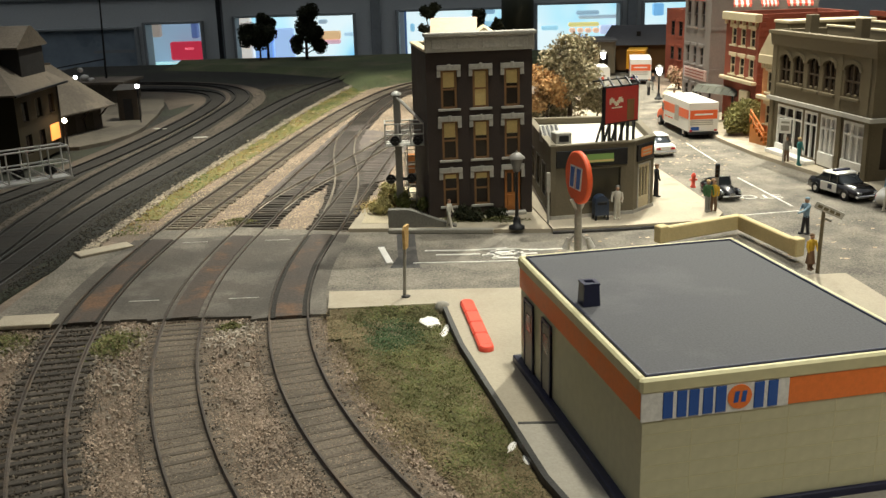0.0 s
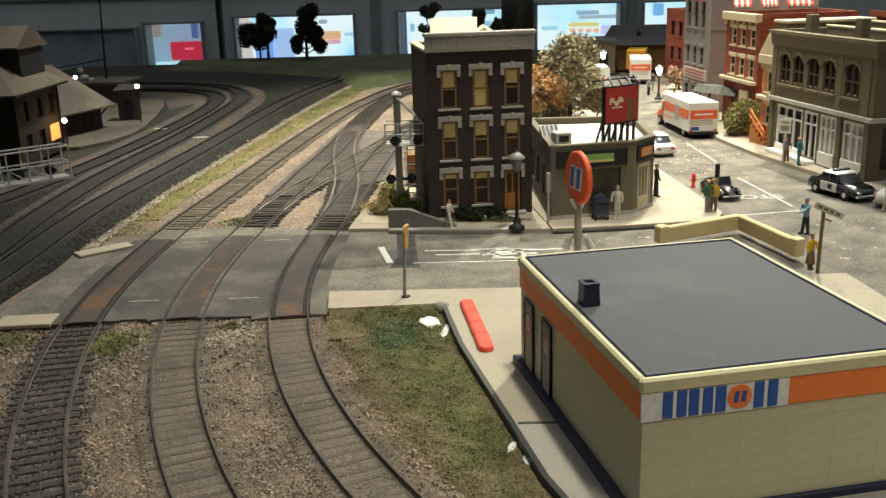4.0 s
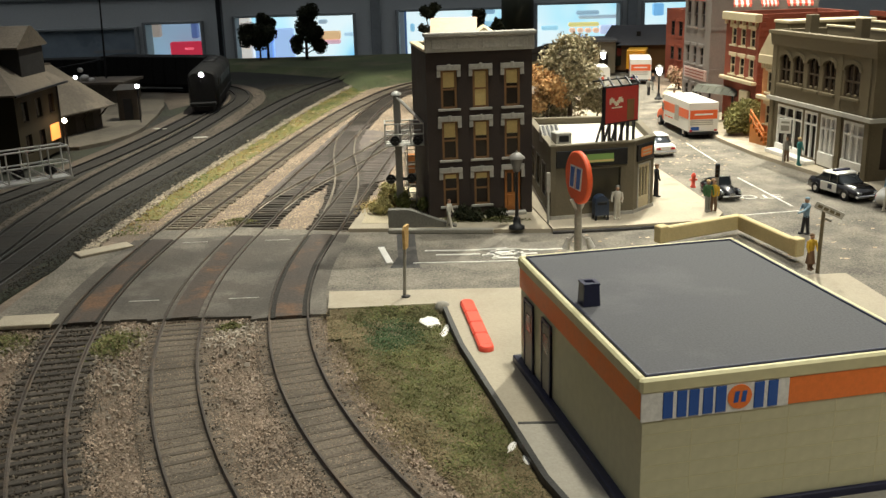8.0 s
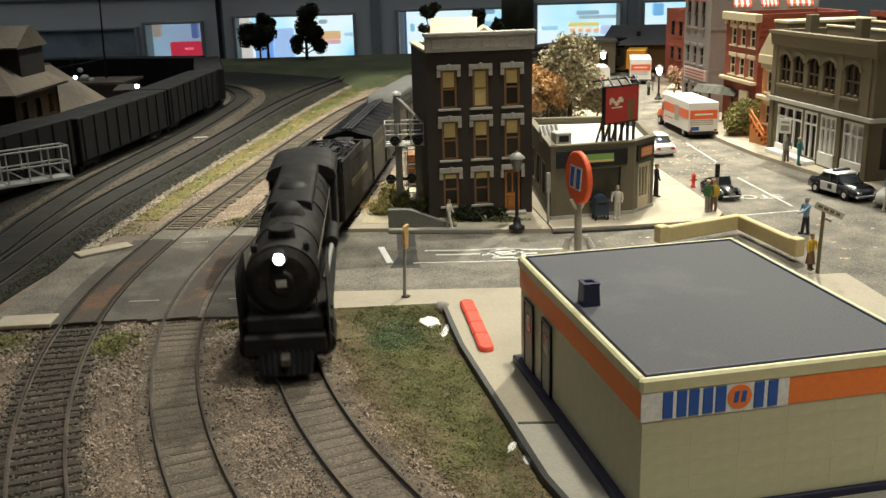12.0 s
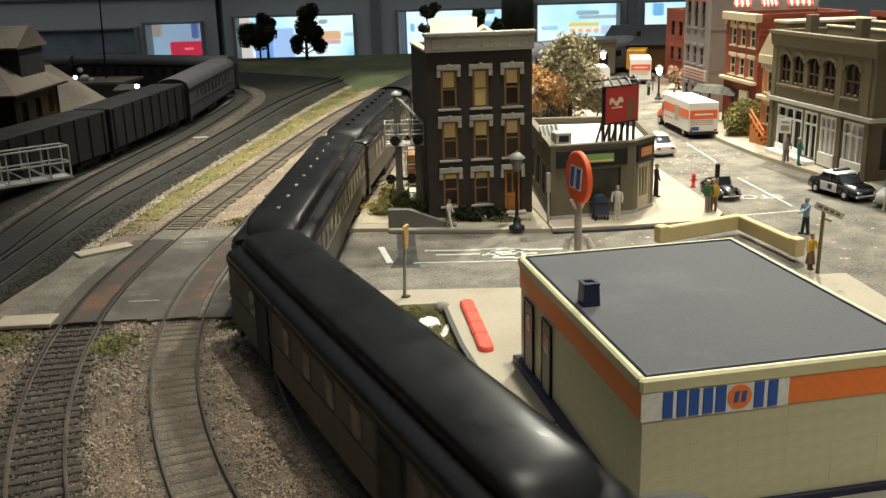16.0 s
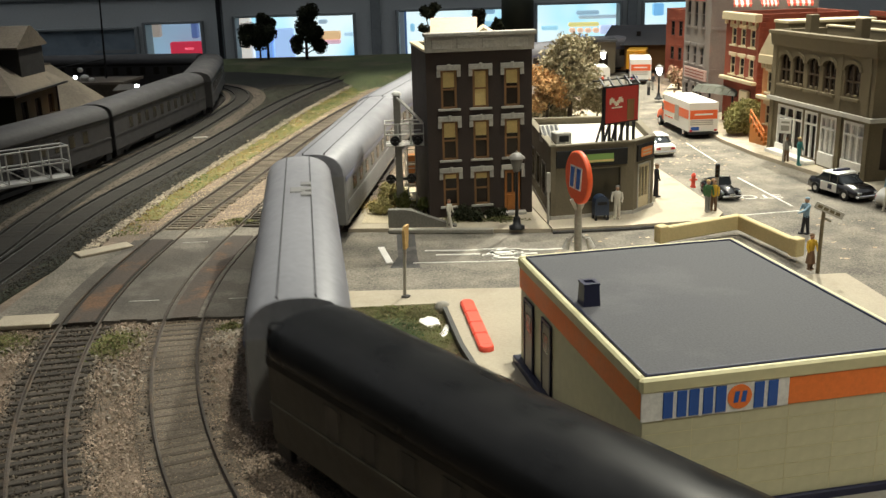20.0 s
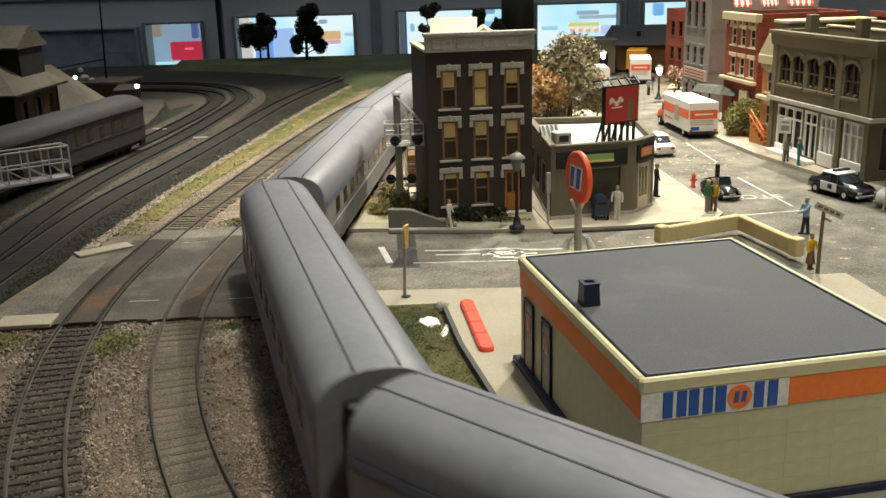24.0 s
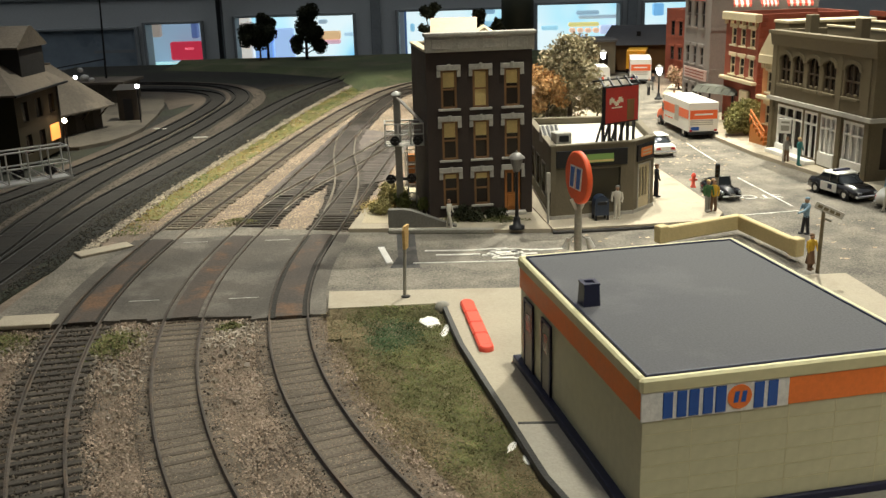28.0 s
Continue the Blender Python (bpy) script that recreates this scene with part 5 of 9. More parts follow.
chrome = paint("chrome", (0.6, 0.6, 0.6), 0.2, 0.9, vary=0.05, bump=0)
car_glass = glass("car_glass", (0.03, 0.035, 0.04), 0.06)
truck_white = paint("truck_white", (0.74, 0.72, 0.68), 0.45, vary=0.06, bump=0.003)
truck_orange = paint("truck_orange", (0.75, 0.13, 0.04), 0.45, vary=0.06, bump=0.003)
car_black = paint("car_black", (0.012, 0.012, 0.014), 0.2, vary=0.1, coat=0.5, bump=0)
tail_red = paint("tail_red", (0.5, 0.02, 0.02), 0.3)


def wheel(car, x, y, r=0.36, w=0.22):
    o = part("wheel", Shape().rod((x, y - w / 2, r), (x, y + w / 2, r), r, n=18), rubber, car)
    s = math.copysign(1, y)
    part("rim", Shape().rod((x, y + s * w * 0.3, r), (x, y + s * (w / 2 + 0.02), r), r * 0.55, r * 0.5, 12), chrome, o)


def section(x, half, z0, z1, round_=0.18):
    b = round_
    return [(x, -half + b, z0), (x, half - b, z0), (x, half, z0 + b), (x, half * 0.98, (z0 + z1) / 2), (x, half * 0.93, z1 - b), (x, half * 0.93 - b, z1), (x, -half * 0.93 + b, z1), (x, -half * 0.93, z1 - b), (x, -half * 0.98, (z0 + z1) / 2), (x, -half, z0 + b)]


def sedan(m, body_mt, label, doors_mt=None, roof_mt=None, lightbar=False, length=5.4):
    c = thing("model_car", m, label, "car", "parked vehicles")
    e, hw = length / 2, 1.02
    part("body", Shape().loft([section(x, hw * k, 0.24, z) for x, k, z in ((-e, 0.85, 0.85), (-e + 0.15, 0.95, 0.98), (-e * 0.55, 1.0, 1.02), (0.0, 1.0, 1.0), (e * 0.35, 1.0, 1.0), (e * 0.8, 0.97, 0.9), (e - 0.1, 0.9, 0.78), (e, 0.8, 0.68))]), body_mt, c)
    part("cabin_glass", Shape().loft([section(x, hw * k, 0.9, z, 0.1) for x, k, z in ((-e * 0.72, 0.78, 0.98), (-e * 0.42, 0.80, 1.52), (e * 0.12, 0.80, 1.56), (e * 0.42, 0.82, 1.0))]), car_glass, c)
    part("roof", Shape().loft([section(x, hw * k, 1.46, z, 0.05) for x, k, z in ((-e * 0.48, 0.78, 1.52), (-e * 0.40, 0.82, 1.60), (e * 0.08, 0.82, 1.62), (e * 0.18, 0.78, 1.54))]), roof_mt or body_mt, c)
    for sy in (-1, 1):
        for x in (-e * 0.58, e * 0.58):
            wheel(c, x, sy * 0.92)
        for x in (-e * 0.1, e * 0.2):
            part("pillar", Shape().box(x - 0.05, x + 0.05, sy * 0.83 - 0.03, sy * 0.83 + 0.03, 0.95, 1.52), body_mt, c)
        if doors_mt:
            part("door", Shape().box(-e * 0.38, e * 0.26, sy * 1.02 - 0.03, sy * 1.02 + 0.03, 0.38, 0.95, 0.02), doors_mt, c, "white door panels")
            part("emblem", Shape().box(-0.15, 0.2, sy * 1.06 - 0.01, sy * 1.06 + 0.01, 0.55, 0.85), navy, c)
        part("headlight", Shape().box(e - 0.12, e + 0.02, sy * 0.62 - 0.16, sy * 0.62 + 0.16, 0.5, 0.68, 0.03), chrome, c)
        part("tail_light", Shape().box(-e - 0.02, -e + 0.1, sy * 0.6 - 0.18, sy * 0.6 + 0.18, 0.6, 0.78, 0.02), tail_red, c)
    part("bumper", Shape().box(e - 0.1, e + 0.1, -0.9, 0.9, 0.3, 0.46, 0.04), chrome, c)
    part("bumper", Shape().box(-e - 0.1, -e + 0.1, -0.9, 0.9, 0.32, 0.5, 0.04), chrome, c)
    part("grille", Shape().box(e - 0.05, e + 0.03, -0.42, 0.42, 0.5, 0.66), black_iron, c)
    if lightbar:
        part("light_bar", Shape().box(-0.35, -0.05, -0.62, 0.62, 1.6, 1.74, 0.04), navy, c)
    return c


sedan(at(26.15, 60.8, 0.2, -70), car_black, "black and white model police car parked at the kerb", truck_white, truck_white, True, length=4.5)
sedan(at(17.5, 77.5, 0.2, 100), truck_white, "white model saloon car parked beside the store", length=5.0)
sedan(at(29.3, 56.6, 0.2, -35), truck_white, "white model car standing at the street edge", length=5.0)


def beetle(m):
    c = thing("model_car", m, "black rounded open-top model car facing the crossing", "car", "parked vehicles")
    part("body", Shape().loft([section(x, h, 0.26, z, 0.14) for x, h, z in ((-2.25, 0.4, 0.6), (-2.0, 0.62, 0.95), (-1.2, 0.72, 1.1), (-0.4, 0.76, 1.0), (0.5, 0.74, 0.98), (1.1, 0.6, 0.98), (1.7, 0.45, 0.85), (2.1, 0.3, 0.62))]), car_black, c)
    for sy in (-1, 1):
        for x in (-1.35, 1.35):
            part("fender", Shape().ball(x, sy * 0.68, 0.5, 0.62, 0.26, 0.36, 14), car_black, c)
            wheel(c, x, sy * 0.72, 0.36, 0.2)
        part("headlight", Shape().ball(1.88, sy * 0.66, 0.62, 0.1, 0.14, 0.14, 10), chrome, c)
        part("running_board", Shape().box(-0.9, 0.9, sy * 0.78 - 0.12, sy * 0.78 + 0.12, 0.3, 0.36), black_iron, c)
    part("windscreen_frame", Shape().rod((0.55, -0.62, 0.95), (0.3, -0.56, 1.5), 0.04, n=6).rod((0.55, 0.62, 0.95), (0.3, 0.56, 1.5), 0.04, n=6).rod((0.3, -0.56, 1.5), (0.3, 0.56, 1.5), 0.04, n=6), chrome, c)
    part("windscreen", Shape().loft([[(0.53, -0.6, 0.95), (0.53, 0.6, 0.95), (0.3, 0.55, 1.48), (0.3, -0.55, 1.48)], [(0.55, -0.6, 0.95), (0.55, 0.6, 0.95), (0.32, 0.55, 1.48), (0.32, -0.55, 1.48)]], smooth=False), car_glass, c)
    part("seat", Shape().box(-0.6, -0.2, -0.55, 0.55, 0.8, 1.22, 0.1), wood_trim, c)
    part("folded_top", Shape().box(-1.15, -0.75, -0.6, 0.6, 0.98, 1.25, 0.1), black_iron, c)
    part("bumper", Shape().box(2.08, 2.2, -0.72, 0.72, 0.32, 0.46, 0.04), chrome, c)
    part("number_plate", Shape().box(2.16, 2.2, -0.2, 0.2, 0.48, 0.58), stone_trim, c)


beetle(at(18.45, 61.7, 0.2, -82) @ Matrix.Scale(0.88, 4))


def box_truck(m, label, k=1.0):
    c = thing("box_truck", m, label, "truck", "parked vehicles")
    L, hw, h = 6.9, 1.32, 3.15
    part("box", Shape().box(0, L, -hw, hw, 0.62, h, 0.03), truck_white, c)
    for sy in (-1, 1):
        part("stripe", Shape().box(0.1, L - 0.1, sy * (hw + 0.012) - 0.012, sy * (hw + 0.012) + 0.012, 1.72, 2.5), truck_orange, c, "orange side stripe")
        part("picture", Shape().box(2.6, 3.7, sy * (hw + 0.03) - 0.01, sy * (hw + 0.03) + 0.01, 1.2, 2.6, 0.01), stone_trim, c, "grey-brown picture patch")
        for i in range(3):
            part("side_bar", Shape().box(4.2 + i * 0.8, 4.8 + i * 0.8, sy * (hw + 0.02) - 0.01, sy * (hw + 0.02) + 0.01, 1.15, 1.28), truck_orange, c)
        for x in (1.4, 8.2):
            wheel(c, x, sy * (hw - 0.2), 0.46, 0.34)
    part("rear_stripe", Shape().box(-0.02, 0.0, -hw + 0.1, hw - 0.1, 1.72, 2.5), truck_orange, c, "orange rear stripe")
    part("rear_bar", Shape().box(-0.035, -0.02, -hw + 0.5, hw - 0.5, 2.05, 2.2), truck_white, c)
    for z in (1.2, 1.38, 1.54):
        part("rear_lettering", Shape().box(-0.02, 0.0, -hw + 0.45, hw - 0.15, z, z + 0.1), stone_trim, c)
    part("rear_patch", Shape().box(-0.02, 0.0, hw - 0.95, hw - 0.2, 0.75, 1.05), station_blue, c)
    part("bumper", Shape().box(-0.25, 0.05, -hw, hw, 0.4, 0.6, 0.03), black_iron, c)
    part("chassis", Shape().box(0, 9.2, -0.7, 0.7, 0.42, 0.62), black_iron, c)
    part("cab", Shape().loft([section(x, 1.12, 0.5, z, 0.12) for x, z in ((L + 0.15, 2.35), (L + 1.1, 2.4), (L + 1.6, 1.6), (L + 2.5, 1.35), (L + 2.6, 1.0))]), truck_orange, c, "orange truck cab")
    part("windscreen", Shape().box(L + 0.5, L + 1.1, -1.14, 1.14, 1.5, 2.2), car_glass, c)
    for sy in (-1, 1):
        part("tail_light", Shape().box(-0.06, 0.0, sy * 1.1 - 0.12, sy * 1.1 + 0.12, 0.65, 0.8), tail_red, c)
    return c


box_truck(at(23.0, 82.9, 0.2, 95), "white and orange model rental truck parked by the kerb")
box_truck(at(25.8, 123.0, 0.2, 80), "distant white and orange rental truck down the street", 0.82)
yt = thing("yellow_truck", at(27.0, 132, 0.5, 75), "yellow box truck parked before the barn", "truck", "parked vehicles")
part("box", Shape().box(0, 5.5, -1.3, 1.3, 0.7, 3.2, 0.05), paint("truck_yellow", (0.65, 0.33, 0.02), 0.5), yt)
part("cab", Shape().box(5.6, 7.4, -1.2, 1.2, 0.5, 2.3, 0.15), red_plastic, yt)
for x in (1.2, 6.4):
    wheel(yt, x, -1.15, 0.45, 0.3)
    wheel(yt, x, 1.15, 0.45, 0.3)
vn = thing("white_van", at(19.3, 118, 0.2, 88), "white panel van with red lettering bars behind the tree", "van", "parked vehicles")
part("body", Shape().loft([section(x, 1.35, 0.4, z, 0.15) for x, z in ((-2.8, 3.1), (1.2, 3.1), (1.9, 1.9), (2.8, 1.6))]), truck_white, vn)
for i in range(3):
    part("lettering", Shape().box(-2.83, -2.8, -0.6 + i * 0.45, -0.25 + i * 0.45, 1.5, 1.95), red_plastic, vn)
for x in (-1.8, 1.8):
    wheel(vn, x, -1.2, 0.45, 0.3)
    wheel(vn, x, 1.2, 0.45, 0.3)


# ---- street furniture ----
road_white = paint("road_white", (0.60, 0.58, 0.53), 0.8, vary=0.3, grain=6, second=(0.38, 0.36, 0.31), share=0.35)
faded_white = paint("faded_white", (0.42, 0.40, 0.36), 0.8, vary=0.35, grain=6, second=(0.25, 0.235, 0.2), share=0.4)
dark_mark = paint("dark_mark", (0.045, 0.042, 0.04), 0.85, vary=0.3, grain=8, blotch=0.8, second=(0.08, 0.074, 0.066), share=0.4)
lamp_white = glow("lamp_white", (0.9, 0.92, 1.0), 14)
lamp_warm = glow("lamp_warm", (1.0, 0.66, 0.36), 32)
dull_globe = paint("dull_globe", (0.16, 0.15, 0.135), 0.4)


def street_lamp(x, y, z, h, globe_mt, label):
    sl = thing("street_lamp", at(x, y, z), label, "street lamp", "street lamps")
    part("base", Shape().lathe([(0.46, 0), (0.46, 0.16), (0.26, 0.22), (0.17, 0.7)], 16), black_iron, sl)
    part("post", Shape().lathe([(0.11, 0.6), (0.09, h - 1.3), (0.2, h - 1.2)], 10), black_iron, sl)
    part("lantern", Shape().lathe([(0.18, h - 1.2), (0.36, h - 0.55), (0.36, h - 0.45)], 12), globe_mt, sl)
    part("cap", Shape().lathe([(0.5, h - 0.45), (0.46, h - 0.36), (0.22, h - 0.15), (0.06, h - 0.1), (0.05, h)], 12), dull_globe, sl)
    return sl


street_lamp(4.35, 53.9, 0.45, 4.6, dull_globe, "black cast-iron model street lamp, unlit")
street_lamp(24.4, 106.5, 0.5, 3.9, lamp_white, "lit white street lamp down the street")
street_lamp(20.9, 122.5, 0.5, 4.3, lamp_white, "lit white street lamp at the street end")

ss = thing("station_sign", at(6.4, 43.5, 0.45), "tall orange disc sign on a grey post", "sign")
part("post", Shape().lathe([(0.18, 0), (0.18, 3.2), (0.14, 4.0)], 10), kerb_grey, ss)
part("fork", Shape().rod((0, 0, 3.5), (-0.35, -0.1, 4.2), 0.09, n=6).rod((0, 0, 3.5), (0.35, 0.1, 4.2), 0.09, n=6), stone_trim, ss)
disc = part("disc", Shape().place(0, 0, 5.2, 0, 90).lathe([(1.18, -0.14), (1.24, -0.1), (1.24, 0.1), (1.18, 0.14)], 32), paint("disc_orange", (0.72, 0.10, 0.03), 0.45, vary=0.08), ss, "orange-red disc", m=at(0, 0, 0, -73))
for x0 in (-0.62, 0.04):
    part("emblem_edge", Shape().place(0, -0.14, 4.72).prism_xz([(x0 - 0.07, -0.07), (x0 + 0.47, -0.07), (x0 + 0.65, 1.03), (x0 + 0.05, 1.03)], -0.025), white_paint, disc)
    part("emblem_bar", Shape().place(0, -0.165, 4.72).prism_xz([(x0 + 0.02, 0), (x0 + 0.36, 0), (x0 + 0.54, 0.96), (x0 + 0.14, 0.96)], -0.02), station_blue, disc)
for sx in (-1, 1):
    part("flood_lamp", Shape().rod((sx * 0.2, 0, 2.4), (sx * 0.55, -0.1, 2.1), 0.05, n=5).rod((sx * 0.45, -0.05, 2.3), (sx * 0.62, -0.15, 1.8), 0.12, 0.2, 10), stone_trim, ss)

sg = thing("crossing_sign", at(-1.85, 42.3, 0.45, 12), "leaning grey post with a tan plate at the crossing", "sign", "street signs")
part("post", Shape().rod((0, 0, 0), (0.12, 0, 3.1), 0.085, 0.07, 8), kerb_grey, sg)
part("plate", Shape().place(0.1, -0.02, 2.35, 50).prism_xz([(-0.16, 0), (0.1, 0.05), (0.2, 0.95), (0.26, 1.12), (-0.1, 1.08), (-0.2, 0.9)], -0.12, 0.02), paint("tan_plate", (0.55, 0.36, 0.14), 0.6), sg, "tan wooden plate")
part("foot", Shape().ball(0.05, -0.05, 0.04, 0.24, 0.2, 0.07, 7), dark_mark, sg, "dark glue blob")
sg = thing("post_sign", at(6.25, 54.6, 0.5, -10), "thin grey metal post with a narrow plate at the kerb", "sign", "street signs")
part("post", Shape().rod((0, 0, 0), (0, 0, 3.0), 0.08, n=8), stone_trim, sg)
part("plate", Shape().box(-0.1, 0.14, -0.16, -0.06, 1.9, 3.1, 0.02), stone_trim, sg)
sg = thing("street_name_sign", at(18.15, 44.1, 0.45), "weathered wooden post with two crossed street name plates", "sign", "street signs")
part("post", Shape().rod((0, 0, 0), (0.05, 0, 3.4), 0.1, 0.09, 8), tan_stone, sg)
part("name_plate", Shape().place(0.2, -0.1, 3.0, -12, 0, 24).box(-0.72, 0.72, -0.04, 0.04, 0, 0.34, 0.02), stone_trim, sg, "tilted weathered name plate")
for i in range(4):
    part("plate_bar", Shape().place(0.2, -0.1, 3.0, -12, 0, 24).box(-0.58 + i * 0.3, -0.36 + i * 0.3, -0.055, -0.04, 0.1, 0.24), tan_stone, sg)
part("bracket", Shape().rod((0.12, -0.05, 2.75), (0.42, -0.05, 2.6), 0.07, n=6), kerb_grey, sg)
sg = thing("traffic_signal", at(16.95, 57.4, 0.5, -20), "grey post with a black traffic signal head", "traffic signal")
part("post", Shape().rod((0, 0, 0), (0, 0, 2.3), 0.1, n=8), kerb_grey, sg)
hd = part("signal_head", Shape().box(-0.14, 0.14, -0.2, 0.08, 1.9, 2.75, 0.04), black_iron, sg)
for i in range(3):
    part("lens", Shape().rod((0, -0.2, 2.03 + 0.26 * i), (0, -0.25, 2.03 + 0.26 * i), 0.09, n=10), pane_dark, hd)
sg = thing("parking_sign", at(25.6, 70.3, 0.5, -30), "thin post with a pale square parking sign", "sign", "street signs")
part("post", Shape().rod((0, 0, 0), (0, 0, 3.2), 0.07, n=6), stone_trim, sg)
part("plate", Shape().box(-0.42, 0.42, -0.08, 0.0, 2.2, 3.3, 0.02), white_paint, sg)
part("plate_bar", Shape().box(-0.3, 0.3, -0.09, -0.08, 2.4, 2.8).box(-0.3, 0.3, -0.09, -0.08, 2.95, 3.1), kerb_grey, sg)
hy = thing("fire_hydrant", at(17.0, 63.0, 0.5), "small red fire hydrant on the pavement edge", "hydrant")
part("barrel", Shape().lathe([(0.2, 0), (0.2, 0.08), (0.13, 0.1), (0.13, 0.7), (0.17, 0.72), (0.17, 0.78), (0.12, 0.9), (0.04, 0.98)], 12), red_plastic, hy)
part("outlet", Shape().rod((-0.25, 0, 0.52), (0.25, 0, 0.52), 0.07, n=8), red_plastic, hy)
mb = thing("mailbox", at(9.45, 55.3, 0.5, 8), "dark blue rounded-top mailbox on the pavement", "mailbox")
ys = [(-0.42, 0.3), (0.42, 0.3), (0.42, 1.1), (0.36, 1.3), (0.2, 1.45), (0, 1.5), (-0.2, 1.45), (-0.36, 1.3), (-0.42, 1.1)]
part("box", Shape().prism_xz(ys, -0.35, 0.35), paint("mailbox_blue", (0.03, 0.045, 0.08), 0.4), mb)
for sx in (-1, 1):
    for sy in (-1, 1):
        part("leg", Shape().box(sx * 0.36 - 0.06, sx * 0.36 + 0.06, sy * 0.28 - 0.06, sy * 0.28 + 0.06, 0, 0.32), black_iron, mb)
part("flap", Shape().box(-0.3, 0.3, -0.4, -0.35, 0.95, 1.15, 0.02), black_iron, mb)

stop_strip = thing("parking_stop", at(0, 0, 0.45), "bright red plastic strip in four segments on the forecourt", "strip")
ax, ay, bx, by = 1.02, 40.9, 1.62, 35.6
rz = math.degrees(math.atan2(by - ay, bx - ax))
ln = math.hypot(bx - ax, by - ay)
for i in range(4):
    part("segment", Shape().box(i * ln / 4 + 0.02, (i + 1) * ln / 4 - 0.02, -0.31, 0.31, 0.0, 0.22, 0.08), red_plastic, stop_strip, m=at(ax, ay, 0, rz))
for x in (0.0, ln):
    part("end_cap", Shape().place(x, 0, 0).lathe([(0.31, 0), (0.31, 0.15), (0.25, 0.215)], 20), red_plastic, stop_strip, m=at(ax, ay, 0, rz))

ochre_cream = paint("ochre_cream", (0.56, 0.45, 0.23), 0.6, vary=0.1)
lw = thing("low_wall", at(0, 0, 0.5), "low yellow-cream plastic yard wall with a return", "wall")
for (x0, y0), (x1, y1) in (((11.9, 50.0), (16.8, 52.3)), ((16.8, 52.3), (18.1, 46.9))):
    ln, rz = math.hypot(x1 - x0, y1 - y0), math.degrees(math.atan2(y1 - y0, x1 - x0))
    part("wall_panel", Shape().box(0, ln, -0.2, 0.2, 0, 0.85, 0.06), ochre_cream, lw, m=at(x0, y0, 0, rz))
for x, y in ((11.9, 50.0), (18.1, 46.9)):
    part("end_post", Shape().box(-0.3, 0.3, -0.3, 0.3, 0, 0.95, 0.05), ochre_cream, lw, m=at(x, y, 0, 25))

wedge = Shape().prism_xz([(-3.3, 0), (0.75, 0), (0.75, 0.06), (-0.1, 0.34), (-1.9, 1.02), (-2.3, 1.08), (-3.3, 1.08)], 0, 0.5)
solid("ramp_wall", wedge, paint("ramp_grey", (0.17, 0.162, 0.14), 0.85, vary=0.2), "dark grey concrete wedge beside the pavement", "ramp wall", m=at(0.1, 54.75, 0.42, -3))
solid("kerb_strip", Shape().box(-3.2, 3.0, -0.12, 0.25, 0.0, 0.28, 0.05), kerb_grey, "long grey kerb stone along the street", "kerb", kind="structure", m=at(0.0, 54.15, 0.2, -5))
solid("road_bar", Shape().box(-0.18, 0.18, -1.55, 1.55, 0, 0.08, 0.02), white_paint, "short white painted bar at the crossing", "road marking", "road markings", "structure", m=at(-3.15, 49.9, 0.2, 12))

# shadow cast on the street, painted as a flat dark patch
region("dark_mark", [(-2.8, 47.63), (-1.21, 47.57), (-1.42, 49.85), (-1.64, 54.25), (-2.71, 54.36), (-2.46, 49.63)], 0.15, 0.206, dark_mark, "dark patch painting a cast shadow on the street", "road patch")
solid("kerb_edge", Shape().sweep([(x, y - 0.02, 0) for x, y in STORE_WALK[:7]], [(-0.05, 0.15), (0.09, 0.15), (0.09, 0.33), (-0.05, 0.40)]), dark_mark, "dark shadowed kerb edge round the store corner", "kerb", kind="structure")
# street lettering and lines
marks = [(0.0, 50.5, 3.2, 0.12, -3), (0.2, 49.7, 2.4, 0.12, -1), (2.2, 50.6, 1.5, 0.14, 4), (3.6, 50.3, 2.0, 0.12, -2), (3.0, 49.5, 3.0, 0.13, 2), (2.6, 48.9, 1.2, 0.16, 0), (4.0, 48.8, 1.6, 0.14, 3), (5.2, 50.2, 2.2, 0.1, 3), (0.9, 48.3, 6.2, 0.07, -1), (2.0, 49.8, 0.9, 0.2, 62), (3.3, 49.9, 0.9, 0.2, 118), (2.7, 49.9, 1.6, 0.2, 2), (2.3, 49.3, 1.0, 0.16, 70), (3.7, 49.4, 1.0, 0.16, 100), (3.0, 50.4, 1.4, 0.2, -4)]
for x, y, ln, w, rz in marks:
    solid("road_marking", Shape().box(-ln / 2, ln / 2, -w * 0.8, w * 0.8, 0, 0.03), road_white, "worn white road lettering stroke", "road marking", "road markings", "structure", m=at(x + 0.6, y, 0.2, rz))
for (x0, y0), (x1, y1), w in (((21.2, 66.8), (22.0, 58.2), 0.2), ((17.6, 56.2), (22.0, 57.0), 0.2), ((21.1, 81.0), (21.3, 72.5), 0.16)):
    ln, rz = math.hypot(x1 - x0, y1 - y0), math.degrees(math.atan2(y1 - y0, x1 - x0))
    solid("road_line", Shape().box(0, ln, -w * 0.36, w * 0.36, 0, 0.03), road_white, "worn white painted street line", "road marking", "road markings", "structure", m=at(x0, y0, 0.2, rz))
stop = new("stop_marking")
tagged(stop, "worn white STOP lettering on the street", "road marking", "road markings", "structure")
stop.matrix_basis = at(20.55, 61.4, 0.215, 178)
text("STOP", 1.5, at(0, 0, 0), road_white, stop, depth=0.012)
